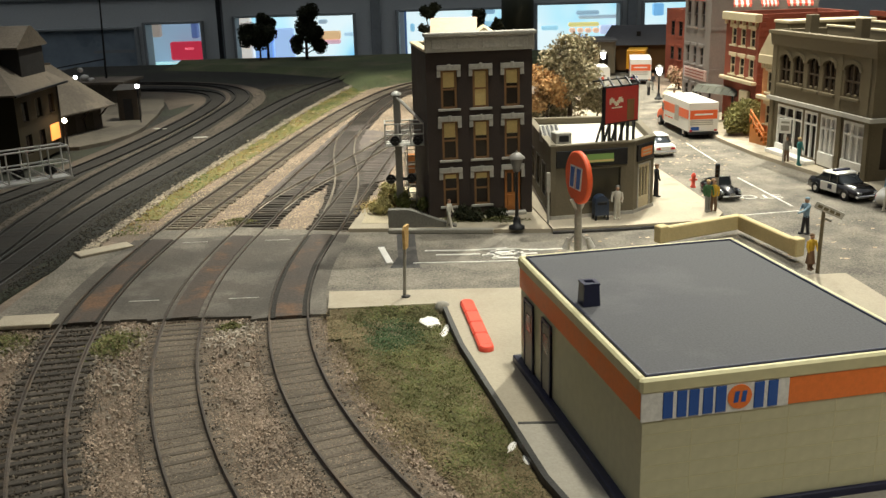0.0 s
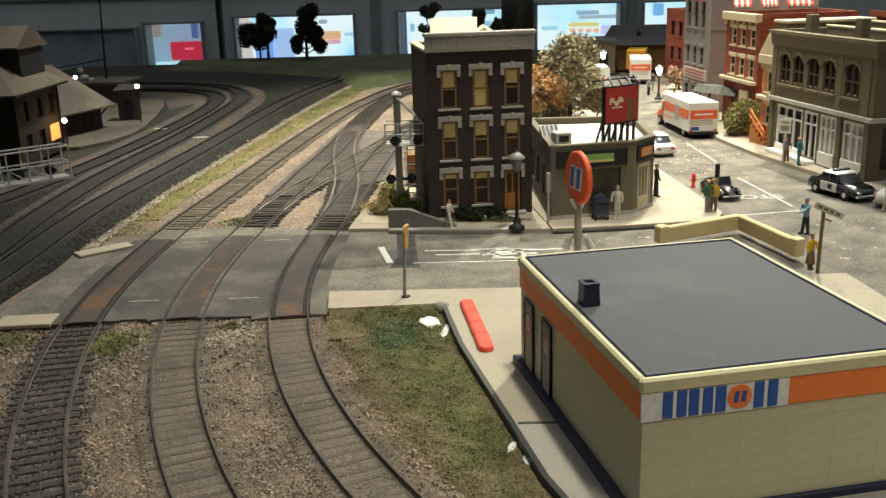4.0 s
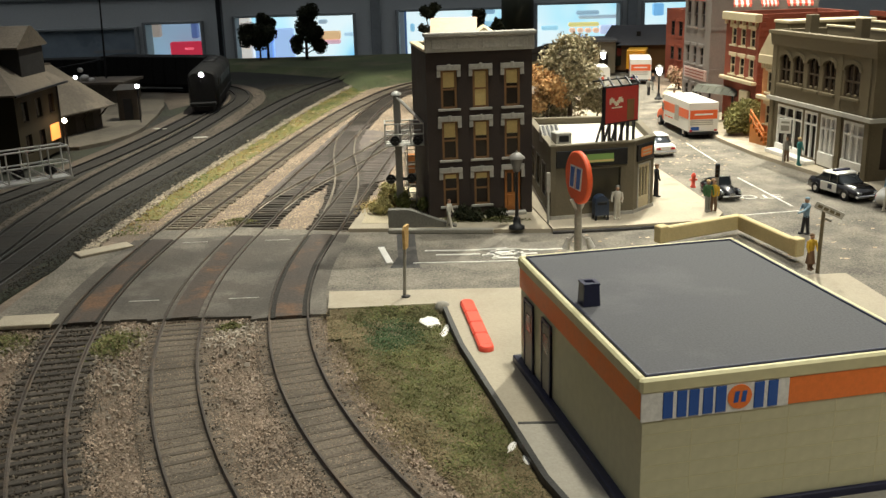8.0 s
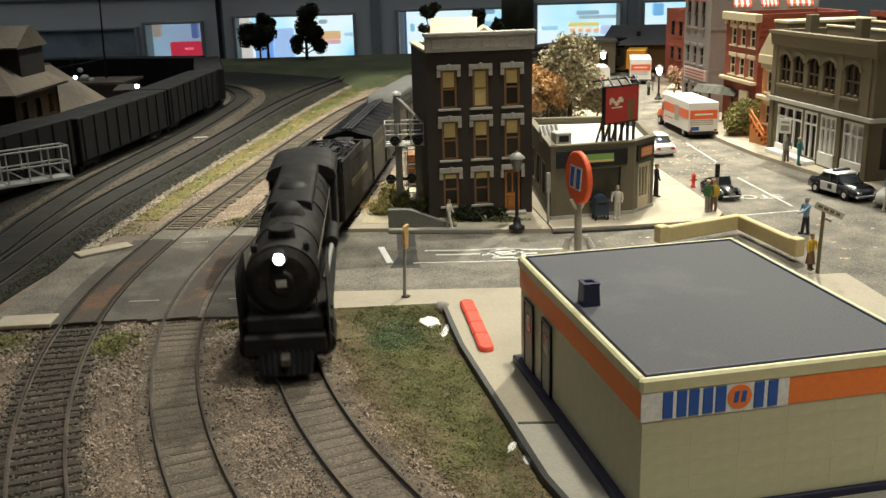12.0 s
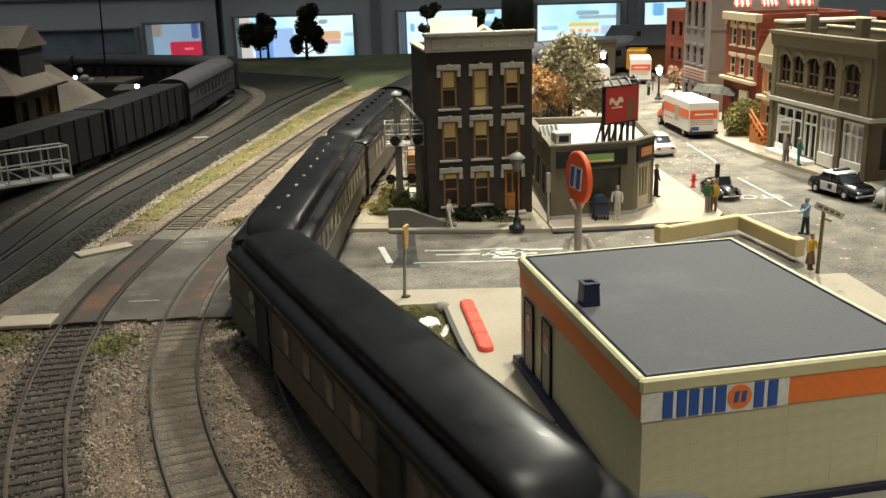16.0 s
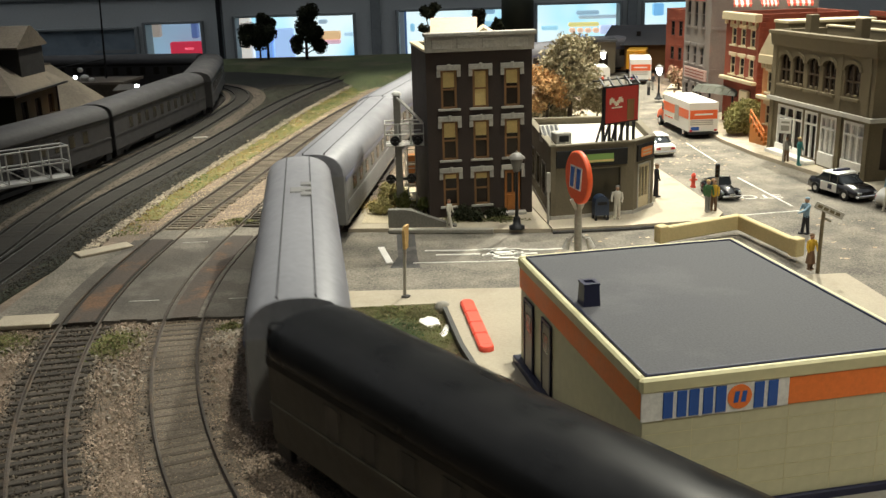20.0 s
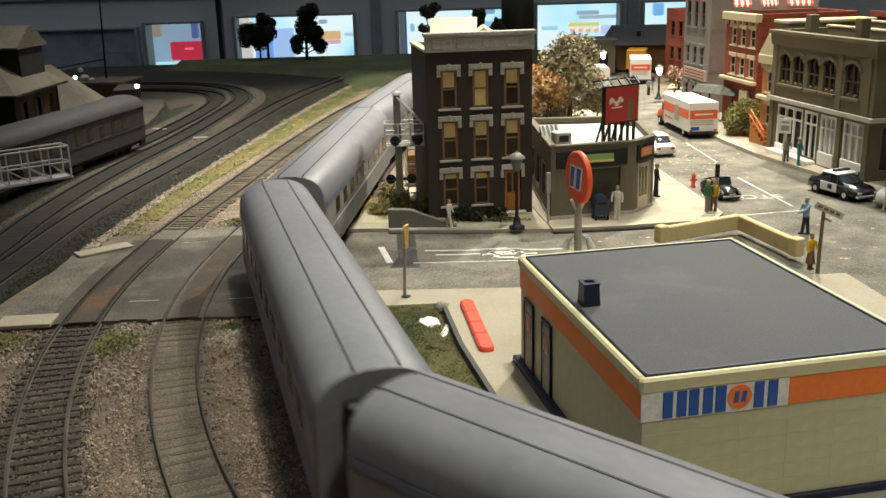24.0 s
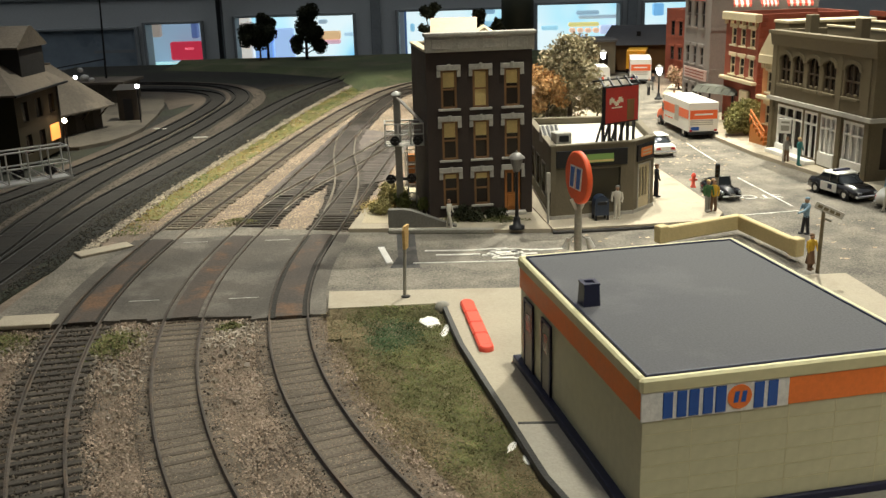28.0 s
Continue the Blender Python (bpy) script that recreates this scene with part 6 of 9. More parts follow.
for x, y, a, b, rz in ((-19.3, 52.4, 1.55, 0.55, 39), (-19.0, 40.9, 1.25, 0.7, 4)):
    solid("kerb_slab", Shape().box(-a, a, -b, b, 0, 0.2, 0.03), concrete, "pale loose concrete slab at the road end", "slab", "road end slabs", m=at(x, y, 0.15, rz))
for x in (-9.6, -14.4):
    for y in (43.4, 53.6):
        solid("road_line", Shape().box(-0.72, 0.72, -0.035, 0.035, 0, 0.02), faded_white, "thin white line between the tracks", "road marking", "road markings", "structure", m=at(x, y, 0.227, 3))


# ---- signal bridges ----
steel_light = paint("signal_grey", (0.58, 0.57, 0.54), 0.5, 0.2, vary=0.15)
steel_mast = paint("mast_grey", (0.24, 0.23, 0.21), 0.6, vary=0.15)


def signal_head(parent, x, y, z):
    h = part("signal_head", Shape().rod((x, y, z), (x, y - 0.14, z), 0.3, n=16), black_iron, parent, "round black signal target")
    for i in (-1, 0, 1):
        part("hood", Shape().rod((x + i * 0.15, y - 0.12, z + (0.12 if i == 0 else -0.08)), (x + i * 0.15, y - 0.42, z + (0.12 if i == 0 else -0.08)), 0.08, n=8), black_iron, h)


def cantilever(m, label):
    b = thing("signal_bridge", m, label, "signal bridge", "signal bridges")
    part("mast", Shape().box(-0.22, 0.22, -0.16, 0.16, 0, 7.7, 0.04), steel_mast, b)
    part("mast_cap", Shape().lathe([(0.32, 7.7), (0.28, 7.85), (0.05, 7.95)], 12), steel_light, b)
    part("foot", Shape().box(-0.45, 0.45, -0.4, 0.4, 0, 0.35, 0.05), kerb_grey, b)
    for y in (-0.35, 0.35):
        part("hanger", Shape().rod((0, y, 7.6), (1.55, y - 0.5, 6.0), 0.07, n=6), steel_light, b)
        part("chord", Shape().rod((-0.75, y, 4.7), (1.55, y, 4.7), 0.09, n=6), steel_light, b)
    for y in (-0.75, 0.75):
        for z in (5.35, 6.0):
            part("rail", Shape().rod((-0.8, y, z), (1.6, y, z), 0.05, n=6), steel_light, b)
        for x in (-0.8, 0.0, 0.8, 1.6):
            part("stanchion", Shape().rod((x, y, 4.6), (x, y, 6.05), 0.05, n=6), steel_light, b)
    for x in (-0.8, 1.6):
        for z in (5.35, 6.0):
            part("end_rail", Shape().rod((x, -0.75, z), (x, 0.75, z), 0.05, n=6), steel_light, b)
    deck = None
    for i in range(7):
        s = at(0, -0.72 + i * 0.24, 4.62)
        if deck is None:
            deck = part("deck_slat", Shape().box(-0.85, 1.65, -0.08, 0.08, 0, 0.06), steel_light, b, m=s)
        else:
            twin(deck, s)
    for x in (-0.2, 1.2):
        signal_head(b, x, -0.85, 5.0)
    for x in (-0.55, 0.75):
        signal_head(b, x, -0.3, 2.5)
    part("arm", Shape().box(-0.8, 1.0, -0.12, 0.12, 2.35, 2.5), black_iron, b)
    for i in range(10):
        part("rung", Shape().rod((0.55, 0.35, 0.6 + i * 0.4), (1.05, 0.35, 0.6 + i * 0.4), 0.035, n=5), steel_light, b)
    part("ladder_rail", Shape().rod((0.55, 0.35, 0), (0.55, 0.35, 4.7), 0.04, n=5), steel_light, b)
    part("ladder_rail", Shape().rod((1.05, 0.35, 0), (1.05, 0.35, 4.7), 0.04, n=5), steel_light, b)
    return b


cantilever(at(-2.62, 59.4, 0.0, 3), "grey steel cantilever signal mast with railed platform")


def yard_bridge():
    b = thing("yard_signal_bridge", at(-20.25, 51.1, 0, 41.5), "grey lattice signal bridge reaching over the yard tracks", "signal bridge", "signal bridges")
    # local x runs from the free end (0) back to the leg outside the layout's lit side
    L = 7.6
    for y in (-0.55, 0.55):
        for z in (4.95, 5.75, 6.6):
            part("chord", Shape().rod((0, y, z), (-L, y, z), 0.05, n=6), steel_light, b)
        for i in range(8):
            x = -i * 1.08
            part("stanchion", Shape().rod((x, y, 4.9), (x, y, 6.65), 0.045, n=6), steel_light, b)
            if i < 7:
                part("diagonal", Shape().rod((x, y, 4.95), (x - 1.08, y, 5.75), 0.035, n=5), steel_light, b)
    for z in (5.75, 6.6):
        part("end_rail", Shape().rod((0, -0.55, z), (0, 0.55, z), 0.045, n=6), steel_light, b)
    part("deck", Shape().box(-L, 0.1, -0.6, 0.6, 4.86, 4.94), steel_light, b)
    for x in (-0.9, -2.6):
        signal_head(b, x, 0.0, 5.4)
    part("leg", Shape().box(-L - 0.25, -L + 0.25, -0.4, 0.4, 0, 6.8, 0.05), steel_mast, b)


yard_bridge()


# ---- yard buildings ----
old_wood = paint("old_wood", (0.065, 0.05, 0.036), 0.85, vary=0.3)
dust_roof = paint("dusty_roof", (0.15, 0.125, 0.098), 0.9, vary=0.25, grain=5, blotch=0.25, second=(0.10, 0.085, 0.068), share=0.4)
# tower grey and mustard carry the unlit yard's shade in their colour
tower_grey_shaded = paint("tower_grey_shaded", (0.03, 0.028, 0.027), 0.85, vary=0.2)
yellow_wood_shaded = paint("mustard_wood_shaded", (0.036, 0.027, 0.011), 0.8, vary=0.25)


def depot():
    d = thing("depot", at(-38.2, 83.5, 0.4, 71.1), "dim wooden depot with a long dusty hipped roof", "building", "yard buildings")
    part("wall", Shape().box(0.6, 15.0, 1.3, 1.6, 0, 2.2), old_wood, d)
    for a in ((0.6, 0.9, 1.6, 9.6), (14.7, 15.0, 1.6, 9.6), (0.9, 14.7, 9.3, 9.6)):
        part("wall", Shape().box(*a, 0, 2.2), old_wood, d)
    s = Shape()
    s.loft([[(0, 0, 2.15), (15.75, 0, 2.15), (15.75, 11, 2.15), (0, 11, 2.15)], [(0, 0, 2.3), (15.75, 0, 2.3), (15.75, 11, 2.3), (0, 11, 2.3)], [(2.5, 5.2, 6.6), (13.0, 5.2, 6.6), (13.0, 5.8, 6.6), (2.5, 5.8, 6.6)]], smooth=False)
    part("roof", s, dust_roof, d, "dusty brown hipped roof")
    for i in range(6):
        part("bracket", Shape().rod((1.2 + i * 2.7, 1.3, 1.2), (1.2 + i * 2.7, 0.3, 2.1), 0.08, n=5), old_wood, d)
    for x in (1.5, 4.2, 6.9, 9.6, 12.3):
        part("door", Shape().box(x, x + 1.3, 1.22, 1.3, 0.05, 1.75, 0.02), yellow_wood_shaded, d)
    part("ridge_cap", Shape().box(2.4, 13.1, 5.1, 5.9, 6.56, 6.7, 0.04), old_wood, d)


depot()
tw = thing("yard_tower_house", at(0, 0, 0.42), "dim two-storey yard house with a mustard wall and dusty roofs", "building", "yard buildings")
part("wall", holed(0, 9, 0, 5.9, 0.3, [(x, x + 1.2, z, z + 1.6) for x in (1.2, 4.0, 6.8) for z in (0.8, 3.5)]), yellow_wood_shaded, tw, "mustard boarded wall", m=at(-34.0, 77, 0, 90))
part("wall", Shape().box(-46, -34.3, 77, 77.3, 0, 5.9).box(-46, -45.7, 77.3, 86, 0, 5.9).box(-46, -34.3, 85.7, 86, 0, 5.9), yellow_wood_shaded, tw)
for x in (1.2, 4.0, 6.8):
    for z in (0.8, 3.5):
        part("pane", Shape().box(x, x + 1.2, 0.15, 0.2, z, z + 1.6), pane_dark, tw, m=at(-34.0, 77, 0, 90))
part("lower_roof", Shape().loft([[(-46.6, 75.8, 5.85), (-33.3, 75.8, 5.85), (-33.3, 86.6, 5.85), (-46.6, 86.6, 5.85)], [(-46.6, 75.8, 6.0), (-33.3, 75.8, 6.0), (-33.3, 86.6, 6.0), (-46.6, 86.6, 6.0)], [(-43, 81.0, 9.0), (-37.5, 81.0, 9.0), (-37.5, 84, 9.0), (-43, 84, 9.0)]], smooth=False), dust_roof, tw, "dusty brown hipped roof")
part("tower_wall", Shape().box(-38.6, -34.6, 80.6, 85.6, 6.0, 9.3, 0.05), tower_grey_shaded, tw, "dark grey tower wall")
part("upper_roof", Shape().loft([[(-39.2, 80.0, 9.25), (-34.4, 80.0, 9.25), (-34.4, 86.2, 9.25), (-39.2, 86.2, 9.25)], [(-39.2, 80.0, 9.4), (-34.4, 80.0, 9.4), (-34.4, 86.2, 9.4), (-39.2, 86.2, 9.4)], [(-38.4, 82.8, 11.0), (-34.4, 82.8, 11.0), (-34.4, 83.4, 11.0), (-38.4, 83.4, 11.0)]], smooth=False), dust_roof, tw, "dusty brown tower roof")
# emissive patch stands in for the platform lamp's light on this wall
part("lamplight_patch", Shape().box(-33.99, -33.93, 83.3, 85.3, 1.1, 2.5, 0.02), glow("window_glow", (1.0, 0.42, 0.10), 0.9), tw, "glowing orange patch for lamplight on the wall")
part("gutter", Shape().rod((-33.25, 75.7, 5.9), (-33.25, 86.7, 5.9), 0.1, n=6), black_iron, tw)
part("downpipe", Shape().rod((-33.8, 85.5, 0), (-33.8, 85.5, 5.9), 0.09, n=6), black_iron, tw)
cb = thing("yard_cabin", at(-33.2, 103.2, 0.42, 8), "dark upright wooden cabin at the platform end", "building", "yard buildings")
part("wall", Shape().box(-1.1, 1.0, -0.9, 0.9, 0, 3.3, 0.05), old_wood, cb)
part("roof", Shape().loft([[(-1.4, -1.2, 3.25), (1.3, -1.2, 3.25), (1.3, 1.2, 3.25), (-1.4, 1.2, 3.25)], [(-0.9, -0.1, 3.75), (0.8, -0.1, 3.75), (0.8, 0.1, 3.75), (-0.9, 0.1, 3.75)]], smooth=False), tower_grey_shaded, cb)
part("door", Shape().box(-0.5, 0.4, -0.96, -0.9, 0.05, 2.3, 0.02), tower_grey_shaded, cb)
part("window", Shape().box(1.0, 1.04, -0.5, 0.5, 1.4, 2.5), pane_dark, cb)
cr = thing("yard_crane", at(-41.9, 122, 0.42), "slim dark crane mast with a long low boom", "crane", "yard buildings")
part("mast", Shape().rod((0, 0, 0), (0.5, 0, 13.5), 0.16, 0.09, 8), black_iron, cr)
part("boom", Shape().rod((0.1, 0, 4.9), (-8.0, 1, 3.6), 0.1, 0.07, 6), black_iron, cr)
fl = thing("flat_shed", at(-46.5, 118, 0.05, -4), "dim low shed with a flat dusty roof", "building", "yard buildings")
part("wall", Shape().box(0, 8, 0, 6, 0, 2.6), platform_dust, fl)
part("roof", Shape().box(-0.4, 8.4, -0.4, 6.4, 2.6, 2.9), dust_roof, fl)
for i, (x, y, z, r) in enumerate(((-45.2, 119, 3.2, 0.7), (-43.8, 120, 3.3, 0.8), (-42.6, 119, 3.1, 0.6), (-44.4, 120.5, 4.2, 0.6))):
    s = Shape().ball(0, 0, 0, r * 0.75, r * 0.6, r * 0.5, 8)
    solid("pale_sack", s, plaster, "pale lumpy sack on the shed roof", "sack", "roof sacks", m=at(x, y, z, i * 40))


def yard_lamp(x, y, z, mt, label, h=4.0):
    l = thing("yard_lamp", at(x, y, 0.08), label, "lamp", "yard lamps")
    part("post", Shape().rod((0, 0, 0), (0, 0, h), 0.08, n=6), black_iron, l)
    part("bulb", Shape().ball(0, 0, h + 0.2, 0.22, n=12), mt, l, "glowing bulb")


yard_lamp(-31.4, 100.6, 0, lamp_white, "lit white yard lamp by the track", 3.9)
yard_lamp(-41.8, 111.6, 0, lamp_white, "lit white yard lamp behind the depot", 3.9)
yard_lamp(-33.0, 84.2, 0, lamp_warm, "lit warm platform lamp at the depot", 2.9)


# ---- ballast, stones, grass ----
def island_paint(name, ramp, rough=0.9):
    """A matt material whose colour differs from piece to piece of one joined mesh."""
    mt = bpy.data.materials.new(name)
    mt.use_nodes = True
    t = mt.node_tree
    b = t.nodes["Principled BSDF"]
    b.inputs["Roughness"].default_value, b.inputs["Specular IOR Level"].default_value = rough, 0.2
    g, r = t.nodes.new("ShaderNodeNewGeometry"), t.nodes.new("ShaderNodeValToRGB")
    t.links.new(g.outputs["Random Per Island"], r.inputs[0])
    e = r.color_ramp.elements
    e[0].color, e[1].color = (*ramp[0], 1), (*ramp[-1], 1)
    for i, c in enumerate(ramp[1:-1]):
        n = e.new((i + 1) / (len(ramp) - 1))
        n.color = (*c, 1)
    co, ns, mr = t.nodes.new("ShaderNodeTexCoord"), t.nodes.new("ShaderNodeTexNoise"), t.nodes.new("ShaderNodeMapRange")
    ns.inputs["Scale"].default_value, ns.inputs["Detail"].default_value = 0.45 / CM, 4
    mr.inputs["From Min"].default_value, mr.inputs["From Max"].default_value = 0.32, 0.68
    mr.inputs["To Min"].default_value, mr.inputs["To Max"].default_value = 0.72, 1.28
    t.links.new(co.outputs["Object"], ns.inputs["Vector"])
    t.links.new(ns.outputs["Fac"], mr.inputs["Value"])
    hsv = t.nodes.new("ShaderNodeHueSaturation")
    t.links.new(r.outputs[0], hsv.inputs["Color"])
    t.links.new(mr.outputs[0], hsv.inputs["Value"])
    t.links.new(hsv.outputs[0], b.inputs["Base Color"])
    return mt


def chips(points, sizes, seed, flat=0.42):
    """Small irregular stones: crooked octahedra at the points."""
    rng = np.random.default_rng(seed)
    n = len(points)
    base = np.array([(1, 0, 0), (0, 1, 0), (-1, 0, 0), (0, -1, 0), (0, 0, 1), (0, 0, -1)], float)
    v = base[None] * rng.uniform(0.55, 1.25, (n, 6, 1))
    a = rng.uniform(0, 2 * np.pi, n)
    c, s = np.cos(a)[:, None], np.sin(a)[:, None]
    x, y = v[..., 0] * c - v[..., 1] * s, v[..., 0] * s + v[..., 1] * c
    v = np.stack([x, y, v[..., 2] * flat], -1) * sizes[:, None, None] + points[:, None]
    f = np.array([(0, 1, 4), (1, 2, 4), (2, 3, 4), (3, 0, 4), (1, 0, 5), (2, 1, 5), (3, 2, 5), (0, 3, 5)])
    return v.reshape(-1, 3), (f[None] + 6 * np.arange(n)[:, None, None]).reshape(-1, 3)


def stones(points, sizes, seed, flat=0.7):
    """Rounded broken stones: crooked boxes of eight corners, turned at random."""
    r = np.random.default_rng(seed)
    n = len(points)
    base = np.array([(x, y, z) for z in (-1, 1) for x, y in ((-1, -1), (1, -1), (1, 1), (-1, 1))], float)
    base[4:, :2] *= 0.62
    v = base[None] * r.uniform(0.5, 1.1, (n, 8, 3)) * np.stack([r.uniform(0.7, 1.2, n), r.uniform(0.6, 1.0, n), np.full(n, flat)], 1)[:, None]
    a, b = r.uniform(0, 2 * np.pi, n)[:, None], r.normal(0, 0.35, n)[:, None]
    y, z = v[..., 1] * np.cos(b) - v[..., 2] * np.sin(b), v[..., 1] * np.sin(b) + v[..., 2] * np.cos(b)
    x, y = v[..., 0] * np.cos(a) - y * np.sin(a), v[..., 0] * np.sin(a) + y * np.cos(a)
    v = np.stack([x, y, z], -1) * sizes[:, None, None] * 0.7 + points[:, None]
    f = np.array([(3, 2, 1, 0), (4, 5, 6, 7), (0, 1, 5, 4), (1, 2, 6, 5), (2, 3, 7, 6), (3, 0, 4, 7)])
    return v.reshape(-1, 3), (f[None] + 8 * np.arange(n)[:, None, None]).reshape(-1, 4)


def inside(poly, x, y):
    r = np.zeros(len(x), bool)
    for (ax, ay), (bx, by) in zip(poly, poly[1:] + poly[:1]):
        cross = ((ay > y) != (by > y)) & (x < (bx - ax) * (y - ay) / (by - ay + 1e-12) + ax)
        r ^= cross
    return r


def off_curve(x, y):
    """Distance from the common centre of the curved tracks."""
    return np.hypot(x - CURVE[0], y - CURVE[1])


def near_line(line, x, y):
    d = np.full(len(x), 1e9)
    for q in line[::2]:
        d = np.minimum(d, np.hypot(x - q[0], y - q[1]))
    return d


GRAVEL_RAMP = [(0.10, 0.08, 0.06), (0.165, 0.125, 0.092), (0.225, 0.17, 0.124), (0.20, 0.143, 0.103), (0.32, 0.25, 0.185), (0.145, 0.115, 0.087)]
gravel_chip = island_paint("gravel_chip", GRAVEL_RAMP)
stone_chip = island_paint("stone_chip", [(0.17, 0.145, 0.118), (0.28, 0.24, 0.19), (0.38, 0.33, 0.27), (0.24, 0.2, 0.158)])
sand_chip = island_paint("sand_chip", [(0.40, 0.30, 0.20), (0.54, 0.43, 0.31), (0.48, 0.37, 0.26), (0.44, 0.335, 0.23)])
# chips share the shade painted into the yard ground
yard_shade_chip = island_paint("yard_shade_chip", [(0.018, 0.017, 0.014), (0.035, 0.034, 0.026), (0.055, 0.046, 0.036), (0.028, 0.03, 0.02), (0.09, 0.074, 0.056)])
dark_chip = island_paint("dark_chip", [(0.035, 0.030, 0.025), (0.065, 0.054, 0.043), (0.12, 0.098, 0.075), (0.05, 0.043, 0.036), (0.20, 0.165, 0.125)])
grass_blade = island_paint("grass_blade", [(0.09, 0.105, 0.036), (0.115, 0.125, 0.045), (0.14, 0.132, 0.055), (0.175, 0.145, 0.07), (0.10, 0.118, 0.042)])
deep_blade = island_paint("deep_blade", [(0.045, 0.076, 0.033), (0.058, 0.094, 0.042), (0.08, 0.104, 0.042)])
dry_blade = island_paint("dry_blade", [(0.165, 0.13, 0.072), (0.205, 0.157, 0.09), (0.14, 0.112, 0.058), (0.225, 0.173, 0.105)])
verge_blade = island_paint("verge_blade", [(0.24, 0.20, 0.065), (0.32, 0.245, 0.09), (0.20, 0.175, 0.055), (0.34, 0.21, 0.09), (0.27, 0.17, 0.07)])
verge_green = island_paint("verge_green", [(0.075, 0.105, 0.03), (0.115, 0.135, 0.04), (0.165, 0.16, 0.06), (0.09, 0.12, 0.035), (0.19, 0.165, 0.075)])
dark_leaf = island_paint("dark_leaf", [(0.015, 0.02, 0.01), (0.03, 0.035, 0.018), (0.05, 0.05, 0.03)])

pebble = island_paint("pebble", [(0.15, 0.112, 0.085), (0.235, 0.175, 0.132), (0.31, 0.24, 0.185), (0.205, 0.15, 0.112), (0.35, 0.285, 0.23), (0.18, 0.135, 0.103)])
bed_dust = paint("bed_dust", (0.128, 0.104, 0.079), 0.95, vary=0.45, grain=9, blotch=0.4, bump=0.06, second=(0.092, 0.076, 0.058), share=0.45)
pale_grit = paint("pale_grit", (0.125, 0.102, 0.078), 0.95, vary=0.5, grain=9, blotch=0.5, bump=0.06, second=(0.068, 0.056, 0.044), share=0.5)
flake_chip = island_paint("flake_chip", [(0.26, 0.19, 0.14), (0.36, 0.275, 0.205), (0.20, 0.16, 0.125), (0.45, 0.355, 0.27), (0.29, 0.215, 0.165)])
pale_chip = island_paint("pale_chip", [(0.24, 0.185, 0.142), (0.29, 0.225, 0.172), (0.34, 0.27, 0.21), (0.27, 0.205, 0.158)])
rng = np.random.default_rng(7)


def scatter(n, x0, x1, y0, y1, seed):
    r = np.random.default_rng(seed)
    return r.uniform(x0, x1, n), r.uniform(y0, y1, n)


def stuff(name, vs, fs, material, label, category):
    return tagged(new(name, quick(name, vs, fs, material)), label, category, kind="stuff")


def flakes(x, y, z, size, seed, tilt=0.35):
    """Ground-foam flakes lying nearly flat, one quad each."""
    r = np.random.default_rng(seed)
    n = len(x)
    a = r.uniform(0, 2 * np.pi, n)
    s = size * r.uniform(0.5, 1.3, n)
    ux, uy, tu, tv = np.cos(a) * s, np.sin(a) * s, r.normal(0, tilt, n) * s, r.normal(0, tilt, n) * s
    c = np.stack([x, y, z], 1)
    u, w = np.stack([ux, uy, tu], 1), np.stack([-uy, ux, tv], 1) * 0.7
    v = np.stack([c - u, c + w, c + u, c - w], 1).reshape(-1, 3)
    return v, np.arange(4 * n).reshape(-1, 4)


# gravel between and beside the near tracks
x, y = scatter(150000, -24, 2, 20, 41.2, 11)
r = off_curve(x, y)
keep = (r > 43.2) & (r < 62) & ~inside(LAWN, x, y)
for rad in (45.7, 50.4, 55.0):
    keep &= np.abs(np.abs(r - rad) - 0.865) > 0.1
keep &= ~((np.abs(r - 55.0) < 0.8) & (np.random.default_rng(3).random(len(x)) < 0.85))
x, y, r = x[keep], y[keep], r[keep]
between = np.minimum.reduce([np.abs(r - a) for a in (45.7, 50.4)]) < 1.45
tie_end = np.minimum.reduce([np.abs(r - a) for a in (45.7, 50.4)]) > 1.02
z = np.where(between & tie_end, 0.112, np.where(between, 0.084 + 0.03 * (np.random.default_rng(46).random(len(x)) < 0.14), 0.045)) + ripple(x, y) * np.where(between, 0.3, 1)
vs, fs = chips(np.stack([x, y, z], 1), np.random.default_rng(5).uniform(0.014, 0.05, len(x)), 21)
stuff("gravel_ballast", vs, fs, gravel_chip, "fine pinkish tan gravel ballast around the near tracks", "gravel")
for rad, nm in ((45.7, "a"), (50.4, "b")):
    line = [(CURVE[0] - rad * math.cos(radians(a)), CURVE[1] - rad * math.sin(radians(a)), 0) for a in np.arange(7.6, 47, 0.5)]
    bed = Shape().sweep(line, [(-1.6, -0.05), (1.6, -0.05), (1.3, 0.097), (-1.3, 0.097)])
    solid("ballast_bed", bed, bed_dust, "dusty ballast bed filled up between the ties", "ballast", "ballast beds", "structure")
line = [(CURVE[0] - 55.0 * math.cos(radians(a)), CURVE[1] - 55.0 * math.sin(radians(a)), 0) for a in np.arange(7.0, 47, 0.5)]
solid("ballast_bed", Shape().sweep(line, [(-2.1, -0.1), (2.1, -0.1), (1.7, 0.045), (-1.7, 0.045)]), pale_grit, "pale grit bed showing between the dark ties", "ballast", "ballast beds", "structure")
x, y = scatter(2800, -24, 2, 20, 41.0, 91)
r = off_curve(x, y)
keep = (r > 43.4) & (r < 61) & ~inside(LAWN, x, y)
for rad in (45.7, 50.4, 55.0):
    keep &= np.abs(r - rad) > np.where(np.random.default_rng(92).random(len(x)) < 0.12, 0.95, 1.35)
x, y = x[keep], y[keep]
